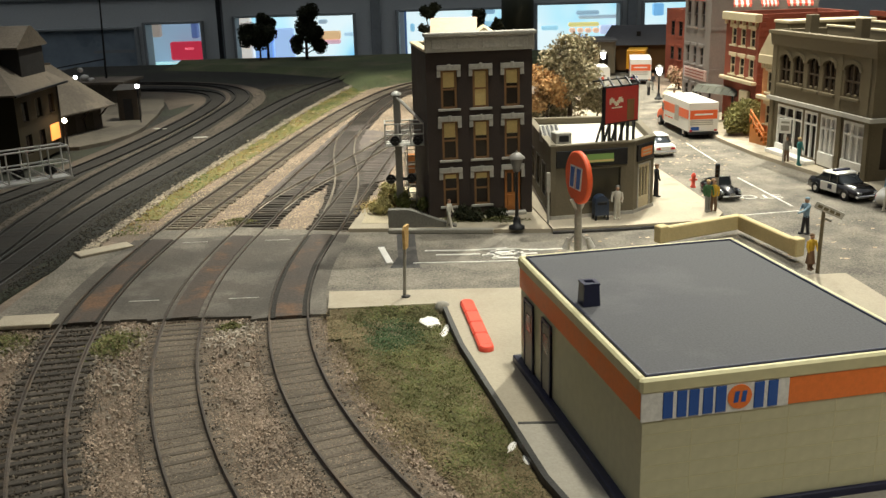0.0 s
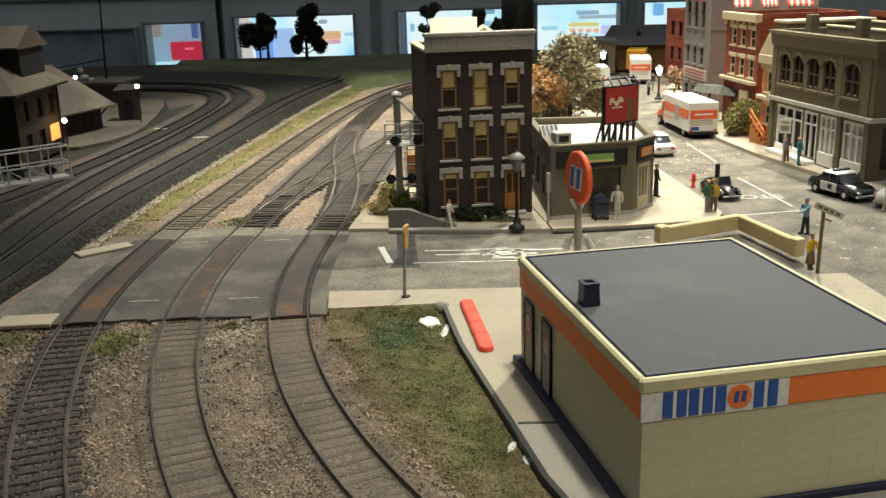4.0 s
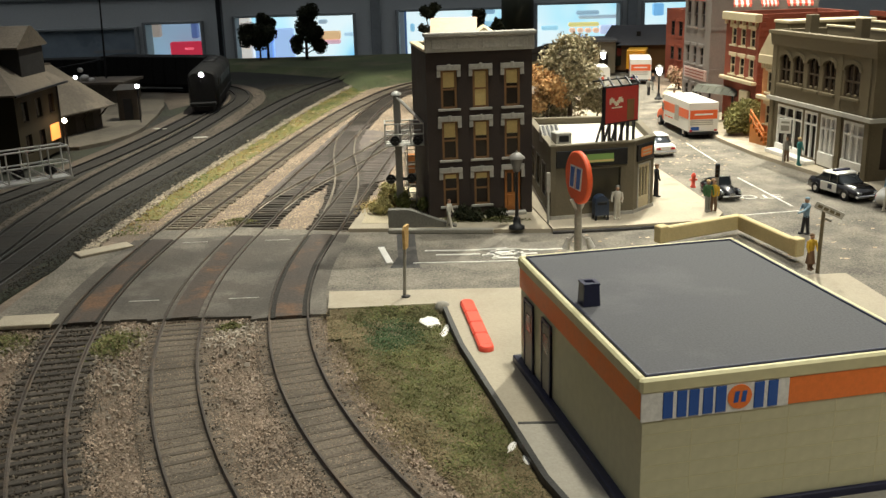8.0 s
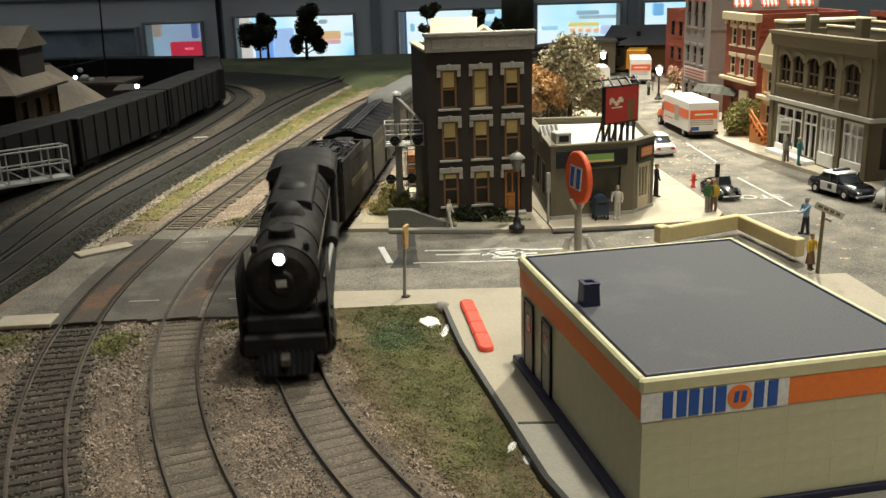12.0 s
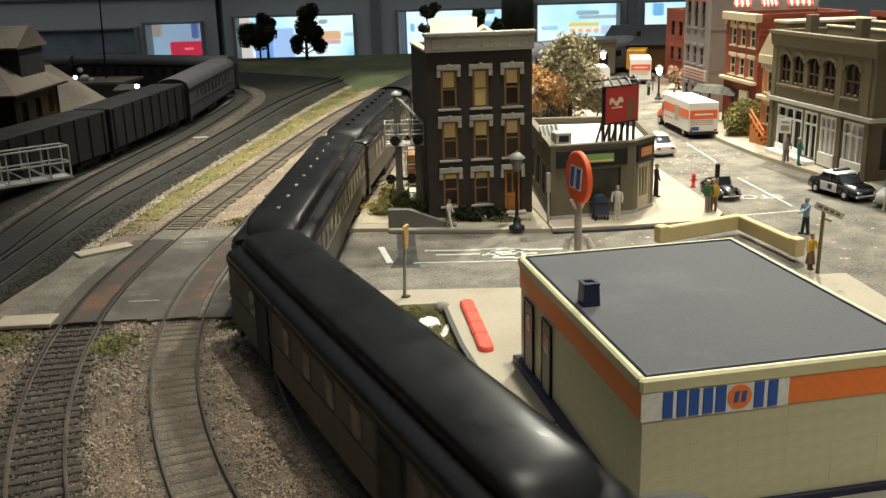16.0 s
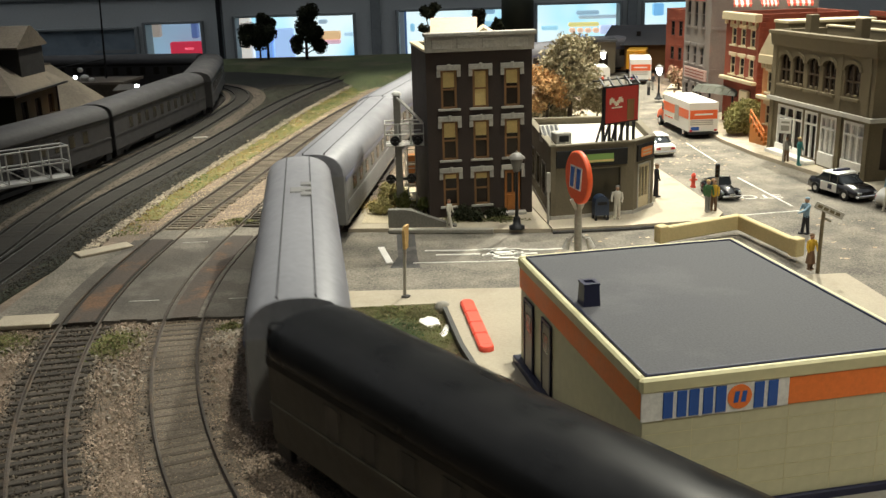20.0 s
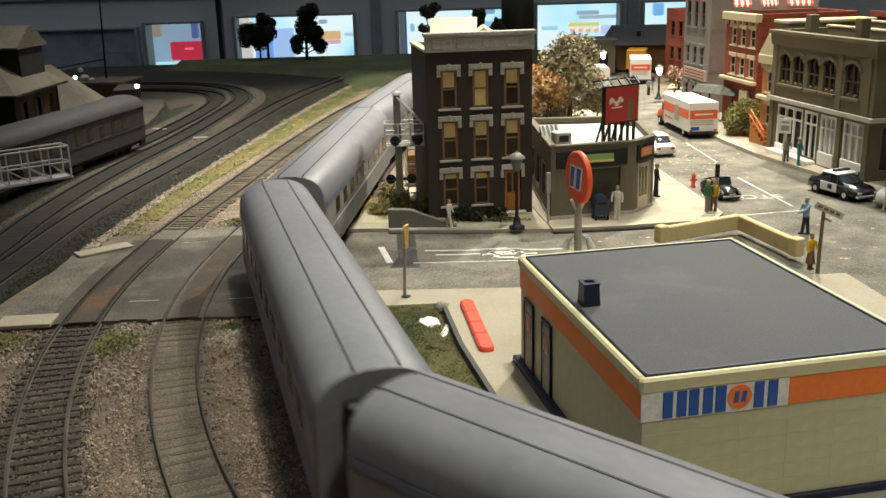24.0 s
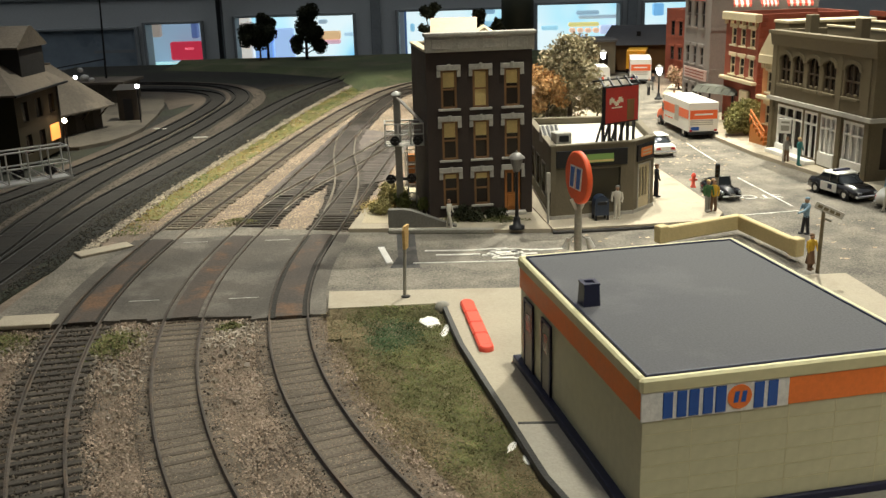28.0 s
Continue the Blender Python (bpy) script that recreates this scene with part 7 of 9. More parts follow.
vs, fs = stones(np.stack([x, y, np.full(len(x), 0.07)], 1), np.random.default_rng(93).uniform(0.04, 0.11, len(x)), 94, 0.6)
stuff("gravel_stones", vs, fs, pebble, "larger tan and grey stones among the near gravel", "gravel")
x, y = np.random.default_rng(95).normal(-8.6, 1.4, 6000), np.random.default_rng(96).uniform(26, 39, 6000)
x = x + (39 - y) * 0.33
patchy = np.sin(x * 1.3 + 2) * np.sin(y * 0.9) + 0.5 * np.sin(x * 3.1 - y * 2.2) > 0.25
r = off_curve(x, y)
keep = patchy & (np.abs(r - 48.05) < 1.2)
x, y = x[keep], y[keep]
vs, fs = chips(np.stack([x, y, np.full(len(x), 0.085)], 1), np.random.default_rng(97).uniform(0.03, 0.07, len(x)), 98)
stuff("sandy_grit", vs, fs, pale_chip, "pale sandy grit strewn between the near tracks", "gravel")
x, y = scatter(26000, -24, 0, 20, 40.8, 101)
r = off_curve(x, y)
keep = (np.abs(r - 55.0) < 1.75) & (np.abs(np.abs(r - 55.0) - 0.865) > 0.09)
x, y, r = x[keep], y[keep], r[keep]
vs, fs = stones(np.stack([x, y, np.where(np.abs(r - 55.0) < 1.32, 0.085, 0.05) + 0.05 * np.random.default_rng(102).random(len(x)) ** 3], 1), np.random.default_rng(103).uniform(0.03, 0.10, len(x)), 104, 0.6)
stuff("track_grit", vs, fs, dark_chip, "dark sooty grit lodged between the open ties", "gravel")
x, y = scatter(30000, -24, 2, 20, 40.8, 121)
r = off_curve(x, y)
side = np.minimum.reduce([np.abs(np.abs(r - a) - 1.12) for a in (45.7, 50.4)])
clump = np.sin(x * 4.1 + y * 2.3) * np.sin(y * 5.3 - x) + np.random.default_rng(122).normal(0, 0.4, len(x))
keep = (side < 0.17) & (clump > 0.05)
x, y = x[keep], y[keep]
vs, fs = stones(np.stack([x, y, 0.10 + 0.04 * np.random.default_rng(123).random(len(x))], 1), np.random.default_rng(124).uniform(0.03, 0.085, len(x)), 125, 0.6)
stuff("rail_side_grit", vs, fs, dark_chip, "dark sooty clumps along the outer side of the dusty rails", "gravel")
x, y = scatter(95000, -24, 2, 20, 40.9, 111)
r = off_curve(x, y)
drift = np.sin(x * 1.1 + 1.5 * np.sin(y * 0.6)) * np.sin(y * 0.8 + 0.7) + 0.5 * np.sin(x * 2.7 - y * 1.9)
keep = (r > 43.5) & (r < 61) & ~inside(LAWN, x, y) & (drift + np.random.default_rng(112).normal(0, 0.5, len(x)) > 0.1)
for rad in (45.7, 50.4, 55.0):
    keep &= np.abs(r - rad) > 1.5
x, y = x[keep], y[keep]
v, f = flakes(x, y, 0.075 + ripple(x, y) + 0.03 * np.random.default_rng(113).random(len(x)), 0.05, 114, 0.6)
stuff("pale_flakes", v, f, flake_chip, "pale pinkish flakes scattered in drifts over the gravel", "gravel")
# dust drifted over the ties of the two inner tracks
x, y = scatter(60000, -24, 2, 20, 40.6, 131)
r = off_curve(x, y)
drift = np.sin(x * 2.9 + 1.3 * np.sin(y * 1.7)) * np.sin(y * 3.7 + x * 1.1) + np.random.default_rng(132).normal(0, 0.35, len(x))
keep = (np.minimum(np.abs(r - 45.7), np.abs(r - 50.4)) < 0.76) & (drift > 0.5)
x, y = x[keep], y[keep]
v, f = flakes(x, y, TIE_TOP + 0.003 + 0.004 * np.random.default_rng(133).random(len(x)), 0.05, 134, 0.03)
stuff("track_dust", v, f, bed_dust, "dust drifted in patches over the sunken ties", "dust")
# coarse rubble patches near the crossing
pts, sz = [], []
r2 = np.random.default_rng(9)
for cx, cy, sx, sy, n in ((-12.6, 34.4, 1.4, 1.2, 120), (-13.6, 37.2, 0.8, 1.0, 60), (-9.4, 38.8, 0.7, 1.2, 150), (-8.6, 39.6, 0.6, 0.6, 90), (-13.9, 39.6, 1.0, 0.5, 60), (-18.6, 37.4, 0.9, 1.0, 70), (-9.0, 33.0, 1.2, 3.0, 50)):
    pts.append(np.stack([r2.normal(cx, sx, n), r2.normal(cy, sy, n), np.full(n, 0.09)], 1))
    sz.append(r2.uniform(0.07, 0.2, n))
pts, sz = np.vstack(pts), np.concatenate(sz)
ok = pts[:, 1] < 40.6
rr = off_curve(pts[:, 0], pts[:, 1])
for rad in (45.7, 50.4, 55.0):
    ok &= np.abs(rr - rad) > 1.15
vs, fs = stones(pts[ok], sz[ok], 33, 0.8)
stuff("rubble", vs, fs, stone_chip, "loose grey and tan stones heaped near the crossing", "stones")
# sandy ballast along the far tracks
x, y = scatter(60000, -20, 0, 56.5, 130, 13)
d1 = near_line(LINE_ONE, x, y)
d2 = np.minimum.reduce([near_line(l, x, y) for l in (LINE_TWO, LINE_THREE, LINE_SPUR, LINE_CROSS)])
keep = (np.minimum(d1, d2) < 4.5) & (d2 > 1.5) & ((d1 > 1.5) | (np.random.default_rng(15).random(len(x)) < 0.35)) & (x > np.interp(y, [p[1] for p in DARK_EDGE], [p[0] for p in DARK_EDGE]) + 1.0)
x, y = x[keep], y[keep]
vs, fs = chips(np.stack([x, y, 0.04 + ripple(x, y)], 1), np.random.default_rng(6).uniform(0.03, 0.07, len(x)), 22)
stuff("sandy_ballast", vs, fs, sand_chip, "pale sandy ballast along the far tracks", "ballast")


def blades(x, y, z, h, seed, lean=0.5, w=0.05):
    """Upright crooked grass blades, two triangles each."""
    r = np.random.default_rng(seed)
    n = len(x)
    a = r.uniform(0, 2 * np.pi, n)
    hh = h * r.uniform(0.5, 1.3, n)
    dx, dy = np.cos(a) * w, np.sin(a) * w
    lx, ly = r.normal(0, lean, n) * hh, r.normal(0, lean, n) * hh
    p0 = np.stack([x - dx, y - dy, z], 1)
    p1 = np.stack([x + dx, y + dy, z], 1)
    p2 = np.stack([x + dx * 0.7 + lx * 0.5, y + dy * 0.7 + ly * 0.5, z + hh * 0.6], 1)
    p3 = np.stack([x + lx, y + ly, z + hh], 1)
    v = np.stack([p0, p1, p2, p3], 1).reshape(-1, 3)
    f = np.array([(0, 1, 2), (0, 2, 3)])
    return v, (f[None] + 4 * np.arange(n)[:, None, None]).reshape(-1, 3)


x, y = scatter(110000, -7, 4, 21, 42, 17)
ok = inside(LAWN, x, y) | ((off_curve(x, y) > 43.4) & (off_curve(x, y) < 43.6 + 0.9 * np.random.default_rng(31).random(len(x)) ** 2) & (y < 40.9) & (y > 27))
x, y = x[ok], y[ok]
clump = np.sin(x * 2.1 + 1) * np.sin(y * 1.7) + np.sin(x * 0.9 - y * 1.1) + 0.6 * np.sin(x * 5.1 + y * 4.3)
edge = np.minimum(np.minimum(43.6 - off_curve(x, y), 2.0) / 2.0, 0.35 + (np.interp(y, [29.0, 31.8, 36.3, 41.3], [2.25, 1.65, 0.7, 0.0]) - x) / 1.4)
green = (0.55 * clump + 3.0 * edge + np.random.default_rng(2).normal(0, 0.5, len(x))) > 1.7
thin = np.random.default_rng(4).random(len(x)) < 0.75
deep = green & (np.hypot((x + 2.6) / 1.6, (y - 38.2) / 1.8) + np.random.default_rng(41).normal(0, 0.25, len(x)) < 1)
for sel, mt, nm, hh in ((deep, deep_blade, "deep_green_turf", 0.04), (green & ~deep, grass_blade, "lawn_grass", 0.045), (~green & thin, dry_blade, "dry_grass", 0.035)):
    lift = np.interp(off_curve(x[sel], y[sel]), [42.9, 43.6, 44.5], [0.145, 0.05, 0.06])
    lift = np.where((y[sel] > 36.8) & inside(LAWN, x[sel], y[sel]), 0.145, lift)
    lift = lift + np.interp(y[sel], [40.3, 41.0], [0.0, 0.27])
    v, f = flakes(x[sel], y[sel], lift + 0.8 * hh * np.abs(np.sin(x[sel] * 3.1) * np.sin(y[sel] * 2.7 + x[sel])) , 0.05, 8, 0.3)
    pick = np.flatnonzero(sel)[::2]
    tuft = np.clip(0.5 + 0.5 * np.sin(x[pick] * 4.3 + 2 * np.sin(y[pick] * 3.1)) * np.sin(y[pick] * 3.9), 0.15, 1)
    vb, fb = blades(x[pick], y[pick], np.interp(off_curve(x[pick], y[pick]), [42.9, 43.6, 44.5], [0.13, 0.05, 0.05]), hh * (0.7 + 2.0 * tuft), 18, 0.6, 0.022)
    v, f = np.vstack([v, vb]), [tuple(q) for q in f.tolist()] + [tuple(q) for q in (fb + len(v)).tolist()]
    stuff(nm, v, f, mt, "tufted green model grass beside the curved track" if "dry" not in nm else "short brown dry model grass at the lawn edge", "grass")
bank_rng = random.Random(61)
bank = [(bx, 40.2 + bank_rng.uniform(-0.1, 0.15), 40.9 + 0.045 * (bx + 5.2), bank_rng.uniform(0.34, 0.42)) for bx in np.linspace(-5.2, -0.3, 13)]
solid("turf_bank", Shape().loft([[(bx, y0, 0.1), (bx, y1 + 0.35, 0.1), (bx, y1 + 0.35, 0.42), (bx, y1, zt)] for bx, y0, y1, zt in bank], smooth=False), grass_mat, "low brown turf bank rising to the forecourt slab", "grass", kind="structure")
edging_stone = paint("edging_stone", (0.34, 0.29, 0.21), 0.9, vary=0.4, grain=3, blotch=0.5, second=(0.20, 0.17, 0.12), share=0.5)
# verge along the dark yard
x, y = scatter(150000, -23, -2, 56, 165, 29)
ex = np.interp(y, [p[1] for p in DARK_EDGE], [p[0] for p in DARK_EDGE])
ok = (x > ex + 0.3) & (x < ex + 1.1 + 1.3 * np.clip((y - 60) / 80, 0, 1.4) + 1.4 * np.random.default_rng(8).random(len(x)))
x, y = x[ok], y[ok]
drift = 0.5 + 0.5 * np.sin(y * 0.55 + 1.3 * np.sin(x * 1.7)) * np.sin(y * 0.23 + 0.8)
yellowish = np.random.default_rng(12).random(len(x)) < np.clip(1.15 * drift + 0.35 - np.abs(y - 80) / 70, 0.06, 0.95)
for sel, mt, nm in ((yellowish, verge_blade, "verge_dry_grass"), (~yellowish, verge_green, "verge_grass")):
    v, f = flakes(x[sel], y[sel], 0.07 + 0.08 * np.random.default_rng(44).random(sel.sum()) ** 2, 0.07, 14, 0.4)
    stuff(nm, v, f, mt, "yellowed grass tufts along the verge" if nm == "verge_dry_grass" else "green grass tufts along the verge", "grass")
solid("verge_edging", Shape().sweep([(px + 0.15, py, 0) for px, py in DARK_EDGE[3:]], [(-0.34, 0.0), (0.34, 0.0), (0.28, 0.12), (-0.28, 0.12)]), edging_stone, "pale stone edging between the verge and the dark yard", "edging", kind="structure")
r5 = np.random.default_rng(121)
y = r5.uniform(52, 150, 2600)
x = np.interp(y, [p[1] for p in DARK_EDGE], [p[0] for p in DARK_EDGE]) + r5.normal(0.2, 0.22, len(y))
vs, fs = stones(np.stack([x, y, np.full(len(x), 0.1)], 1), r5.uniform(0.06, 0.2, len(x)), 122, 0.6)
stuff("edging_stones", vs, fs, stone_chip, "pale broken stones along the verge edging", "stones")
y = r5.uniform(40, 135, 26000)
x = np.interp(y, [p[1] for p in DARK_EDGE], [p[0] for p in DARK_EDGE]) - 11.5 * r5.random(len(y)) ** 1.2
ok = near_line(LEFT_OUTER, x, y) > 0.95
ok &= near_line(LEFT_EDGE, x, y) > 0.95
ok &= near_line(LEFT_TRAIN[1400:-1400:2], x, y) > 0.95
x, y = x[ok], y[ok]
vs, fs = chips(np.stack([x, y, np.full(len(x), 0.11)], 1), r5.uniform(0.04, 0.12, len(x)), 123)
stuff("yard_chips_loose", vs, fs, yard_shade_chip, "loose chips coloured dark for the unlit yard", "ballast")
# tufts by the crossing
for cx, cy, rx, ry, n in ((-14.2, 38.2, 0.75, 1.2, 700), (-9.5, 39.8, 0.45, 0.4, 260), (-19.2, 38.6, 0.8, 0.9, 420), (-12.9, 58.6, 0.9, 0.5, 240), (-3.6, 60.6, 1.1, 1.2, 900), (-1.6, 60.0, 0.6, 1.0, 400), (1.4, 56.3, 0.9, 0.4, 300), (3.6, 55.9, 0.9, 0.3, 260)):
    r3 = np.random.default_rng(int(abs(cx * 100 + cy)))
    n *= 3
    tx, ty = r3.normal(0, 0.75, n), r3.normal(0, 0.75, n)
    dome = np.exp(-0.9 * (tx * tx + ty * ty)) * r3.uniform(0.4, 1.0, n)
    v, f = flakes(cx + tx * rx, cy + ty * ry, (0.06 if cy < 60 and cx < -5 else 0.44) + 0.3 * dome, 0.055, int(cy * 7), 0.5)
    stuff("grass_tuft", v, f, verge_blade if cx > -4 and cy > 60 else grass_blade, "wild tuft of model grass", "grass tuft")
# tan scraps on the street
r4 = np.random.default_rng(77)
x, y = np.r_[r4.normal(19.5, 2.2, 150), r4.uniform(6, 27, 110), r4.normal(22, 2, 60)], np.r_[r4.normal(73, 6, 150), r4.uniform(46, 56, 110), r4.normal(90, 8, 60)]
ok = inside(ROAD, x, y)
vs, fs = chips(np.stack([x[ok], y[ok], np.full(ok.sum(), 0.21)], 1), r4.uniform(0.04, 0.17, ok.sum()), 78, 0.25)
stuff("street_litter", vs, fs, sand_chip, "tan leaf crumbs lying on the street", "litter")
edge_grey = paint("edge_grey", (0.055, 0.053, 0.05), 0.6, vary=0.2)
# plaster scraps at the forecourt edge
for i, (x, y, a, b, rz) in enumerate(((-0.6, 39.75, 0.5, 0.85, 15), (0.02, 38.7, 0.2, 0.95, -12), (2.05, 28.0, 0.14, 0.42, -20), (2.45, 27.1, 0.1, 0.35, 8))):
    rr = random.Random(i + 3)
    edge = [(math.cos(t) * a * rr.uniform(0.55, 1.2), math.sin(t) * b * rr.uniform(0.6, 1.15)) for t in np.linspace(0, 2 * math.pi, 13, endpoint=False)]
    s = Shape().loft([[(px * k, py * k, zz) for px, py in edge] for k, zz in ((1.0, 0.0), (0.96, 0.035), (0.7, 0.06))], smooth=False)
    solid("plaster_scrap", s, plaster, "torn white plaster scrap at the forecourt edge", "plaster", "plaster scraps", m=at(x, y, 0.13, rz))
solid("grey_rock", Shape().ball(0, 0, 0.2, 0.4, 0.35, 0.35, 7), kerb_grey, "grey broken stone at the forecourt corner", "rock", m=at(-0.1, 41.0, 0.12))
solid("forecourt_edge", Shape().sweep([(p[0] - 0.06, p[1], 0) for p in LOT[:6]], [(-0.14, 0.0), (0.1, 0.0), (0.1, 0.46), (-0.1, 0.46)]), edge_grey, "dark moulded edge of the forecourt base", "kerb", kind="structure")
solid("forecourt_joint", Shape().box(0, 1.5, -0.07, 0.07, 0.4, 0.47), edge_grey, "dark joint across the forecourt", "joint", kind="structure", m=at(2.35, 29.1, 0, -2))


# ---- trees and bushes ----
def leaf_cloud(centres, n, size, seed, spread=0.35):
    """Small crooked leaf clumps round the given (x, y, z, r) balls."""
    r = np.random.default_rng(seed)
    c = np.array(centres)
    w = c[:, 3] ** 2
    k = r.choice(len(c), n, p=w / w.sum())
    d = r.normal(size=(n, 3))
    d /= np.linalg.norm(d, axis=1)[:, None]
    p = c[k, :3] + d * (c[k, 3] * r.uniform(1 - spread, 1.08, n))[:, None]
    a, b = r.normal(size=(n, 3)), r.normal(size=(n, 3))
    a /= np.linalg.norm(a, axis=1)[:, None]
    b -= a * (a * b).sum(1)[:, None]
    b /= np.linalg.norm(b, axis=1)[:, None]
    s = (size * r.uniform(0.5, 1.4, n))[:, None]
    v = np.stack([p - a * s, p + b * s * 0.6, p + a * s, p - b * s * 0.6 + np.cross(a, b) * s * 0.4], 1).reshape(-1, 3)
    f = np.array([(0, 1, 2), (0, 2, 3)])
    return v, (f[None] + 4 * np.arange(n)[:, None, None]).reshape(-1, 3)


def tree(x, y, z, h, width, material, label, seed, leaves=5000, size=0.2, trunk_share=0.3, bark=None, squash=1.0):
    t = thing("tree", at(x, y, z), label, "tree", "model trees")
    r = random.Random(seed)
    tips = []
    part("trunk", Shape().rod((0, 0, -0.2), (0.1, 0, h * 0.55), h * 0.035, h * 0.018, 8), bark or old_wood, t)
    for i in range(9):
        a, up = r.uniform(0, 6.28), r.uniform(trunk_share, 0.85)
        ln = width * 0.5 * r.uniform(0.45, 0.8) * (1.1 - 0.4 * up)
        tip = (math.cos(a) * ln, math.sin(a) * ln * squash, h * (up + 0.1))
        part("limb", Shape().rod((0.05, 0, h * up * 0.7), tip, h * 0.014, h * 0.005, 5), bark or old_wood, t)
        tips.append((*tip, width * r.uniform(0.15, 0.25)))
    tips.append((0, 0, h * 0.86, width * 0.2))
    tips.append((0, 0, h * 0.62, width * 0.26))
    v, f = leaf_cloud(tips, int(leaves * 1.6), size * 0.75, seed, 0.6)
    crown = new("crown", quick("crown", v, f, material))
    crown.parent = t
    return t


sage = island_paint("sage_leaf", [(0.17, 0.15, 0.085), (0.27, 0.24, 0.15), (0.40, 0.34, 0.235), (0.21, 0.195, 0.11), (0.50, 0.43, 0.31)])
rust = island_paint("rust_leaf", [(0.38, 0.20, 0.08), (0.52, 0.31, 0.14), (0.60, 0.40, 0.20), (0.30, 0.19, 0.09)])
tree(12.3, 90, 0.9, 7.6, 7.0, sage, "tall grey-green dried-weed model tree behind the store", 41, 7000, 0.22)
tree(9.9, 88.0, 0.9, 5.0, 4.6, rust, "smaller rust-orange model tree behind the store", 42, 2600, 0.2)
tree(14.6, 88.5, 0.6, 3.4, 3.2, sage, "low grey-green model bush tree behind the store", 43, 1800, 0.2)
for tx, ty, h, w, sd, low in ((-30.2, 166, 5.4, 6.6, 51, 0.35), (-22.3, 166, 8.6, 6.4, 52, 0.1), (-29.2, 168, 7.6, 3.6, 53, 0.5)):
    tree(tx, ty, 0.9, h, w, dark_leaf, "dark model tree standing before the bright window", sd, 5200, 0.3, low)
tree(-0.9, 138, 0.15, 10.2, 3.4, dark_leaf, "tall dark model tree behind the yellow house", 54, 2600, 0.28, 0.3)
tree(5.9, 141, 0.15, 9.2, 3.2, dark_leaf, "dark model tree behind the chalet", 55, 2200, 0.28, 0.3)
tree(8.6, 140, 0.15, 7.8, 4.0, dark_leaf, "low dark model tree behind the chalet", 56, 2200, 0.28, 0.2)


def bush(x, y, z, rx, ry, rz, material, label, seed, n=3500, size=0.13):
    b = thing("bush", at(x, y, z), label, "bush", "model bushes")
    r = random.Random(seed)
    balls = [(0, 0, rz * 0.45, min(rx, ry) * 0.7)] + [(r.uniform(-0.55, 0.55) * rx, r.uniform(-0.55, 0.55) * ry, rz * r.uniform(0.3, 0.7), rx * r.uniform(0.35, 0.5)) for _ in range(9)]
    v, f = leaf_cloud(balls, n, size, seed, 0.5)
    v[:, 2] = np.maximum(v[:, 2], 0)
    c = new("foliage", quick("foliage", v, f, material))
    c.parent = b
    part("stem", Shape().rod((0, 0, -0.1), (0, 0, rz * 0.6), 0.15, 0.06, 6), old_wood, b)


straw_leaf = island_paint("straw_leaf", [(0.42, 0.38, 0.16), (0.52, 0.45, 0.22), (0.34, 0.32, 0.12), (0.58, 0.50, 0.28)])
olive = island_paint("olive_leaf", [(0.15, 0.15, 0.05), (0.26, 0.235, 0.085), (0.34, 0.31, 0.13), (0.20, 0.195, 0.07)])
pinkish = island_paint("blossom_leaf", [(0.16, 0.15, 0.07), (0.45, 0.24, 0.17), (0.55, 0.36, 0.26), (0.22, 0.18, 0.09)])
bush(26.7, 82.6, 0.5, 2.3, 2.0, 3.6, olive, "round olive-green model bush on the pavement", 61, 9000, 0.13)
bush(28.6, 114.5, 0.5, 1.6, 1.6, 3.2, pinkish, "pinkish blossoming model bush down the street", 62, 2200, 0.16)
bush(1.6, 56.15, 0.42, 1.0, 0.35, 0.7, dark_leaf, "low dark shrub against the brick house", 63, 900, 0.1)
bush(3.4, 56.35, 0.42, 0.8, 0.3, 0.6, dark_leaf, "low dark shrub against the brick house", 64, 700, 0.1)
bush(-1.1, 58.0, 0.3, 0.5, 0.5, 1.5, verge_green, "olive shrub at the corner of the brick house", 65, 1000, 0.1)
bush(-3.1, 60.6, 0.3, 1.2, 1.0, 1.5, straw_leaf, "straw-yellow shrub at the signal mast", 66, 3600, 0.1)
bush(-3.9, 58.4, 0.43, 0.9, 0.7, 0.9, straw_leaf, "dry yellow-green shrub on the sandy patch", 68, 1500, 0.09)
bush(-2.5, 59.4, 0.43, 0.8, 0.7, 1.3, verge_green, "olive shrub on the sandy patch", 69, 1500, 0.09)
bush(10.8, 92.5, 0.5, 3.5, 1.5, 2.2, sage, "pale tangled undergrowth behind the store", 67, 2400, 0.2)
stair = thing("porch_stair", at(26.4, 77.2, 0.5, 15), "orange-red wooden porch stair with railings", "stair")
for i in range(5):
    part("step", Shape().box(0, 1.8, i * 0.4, i * 0.4 + 0.45, 0, 0.3 + i * 0.3), orange_wood, stair)
for x in (0.0, 1.8):
    part("handrail", Shape().rod((x, 0, 1.2), (x, 2.1, 2.7), 0.08, n=6), orange_sign, stair)
    part("lower_rail", Shape().rod((x, 0, 0.7), (x, 2.1, 2.2), 0.06, n=6), orange_sign, stair)
    for i in range(6):
        part("baluster", Shape().rod((x, i * 0.42, 0.2 + i * 0.28), (x, i * 0.42, 1.2 + i * 0.3), 0.05, n=5), orange_sign, stair)
canopy_green = paint("canopy_green", (0.09, 0.092, 0.075), 0.8, vary=0.2)
can = thing("scalloped_canopy", at(26.2, 91.6, 3.4, -60), "grey-green scalloped entrance canopy on posts", "canopy")
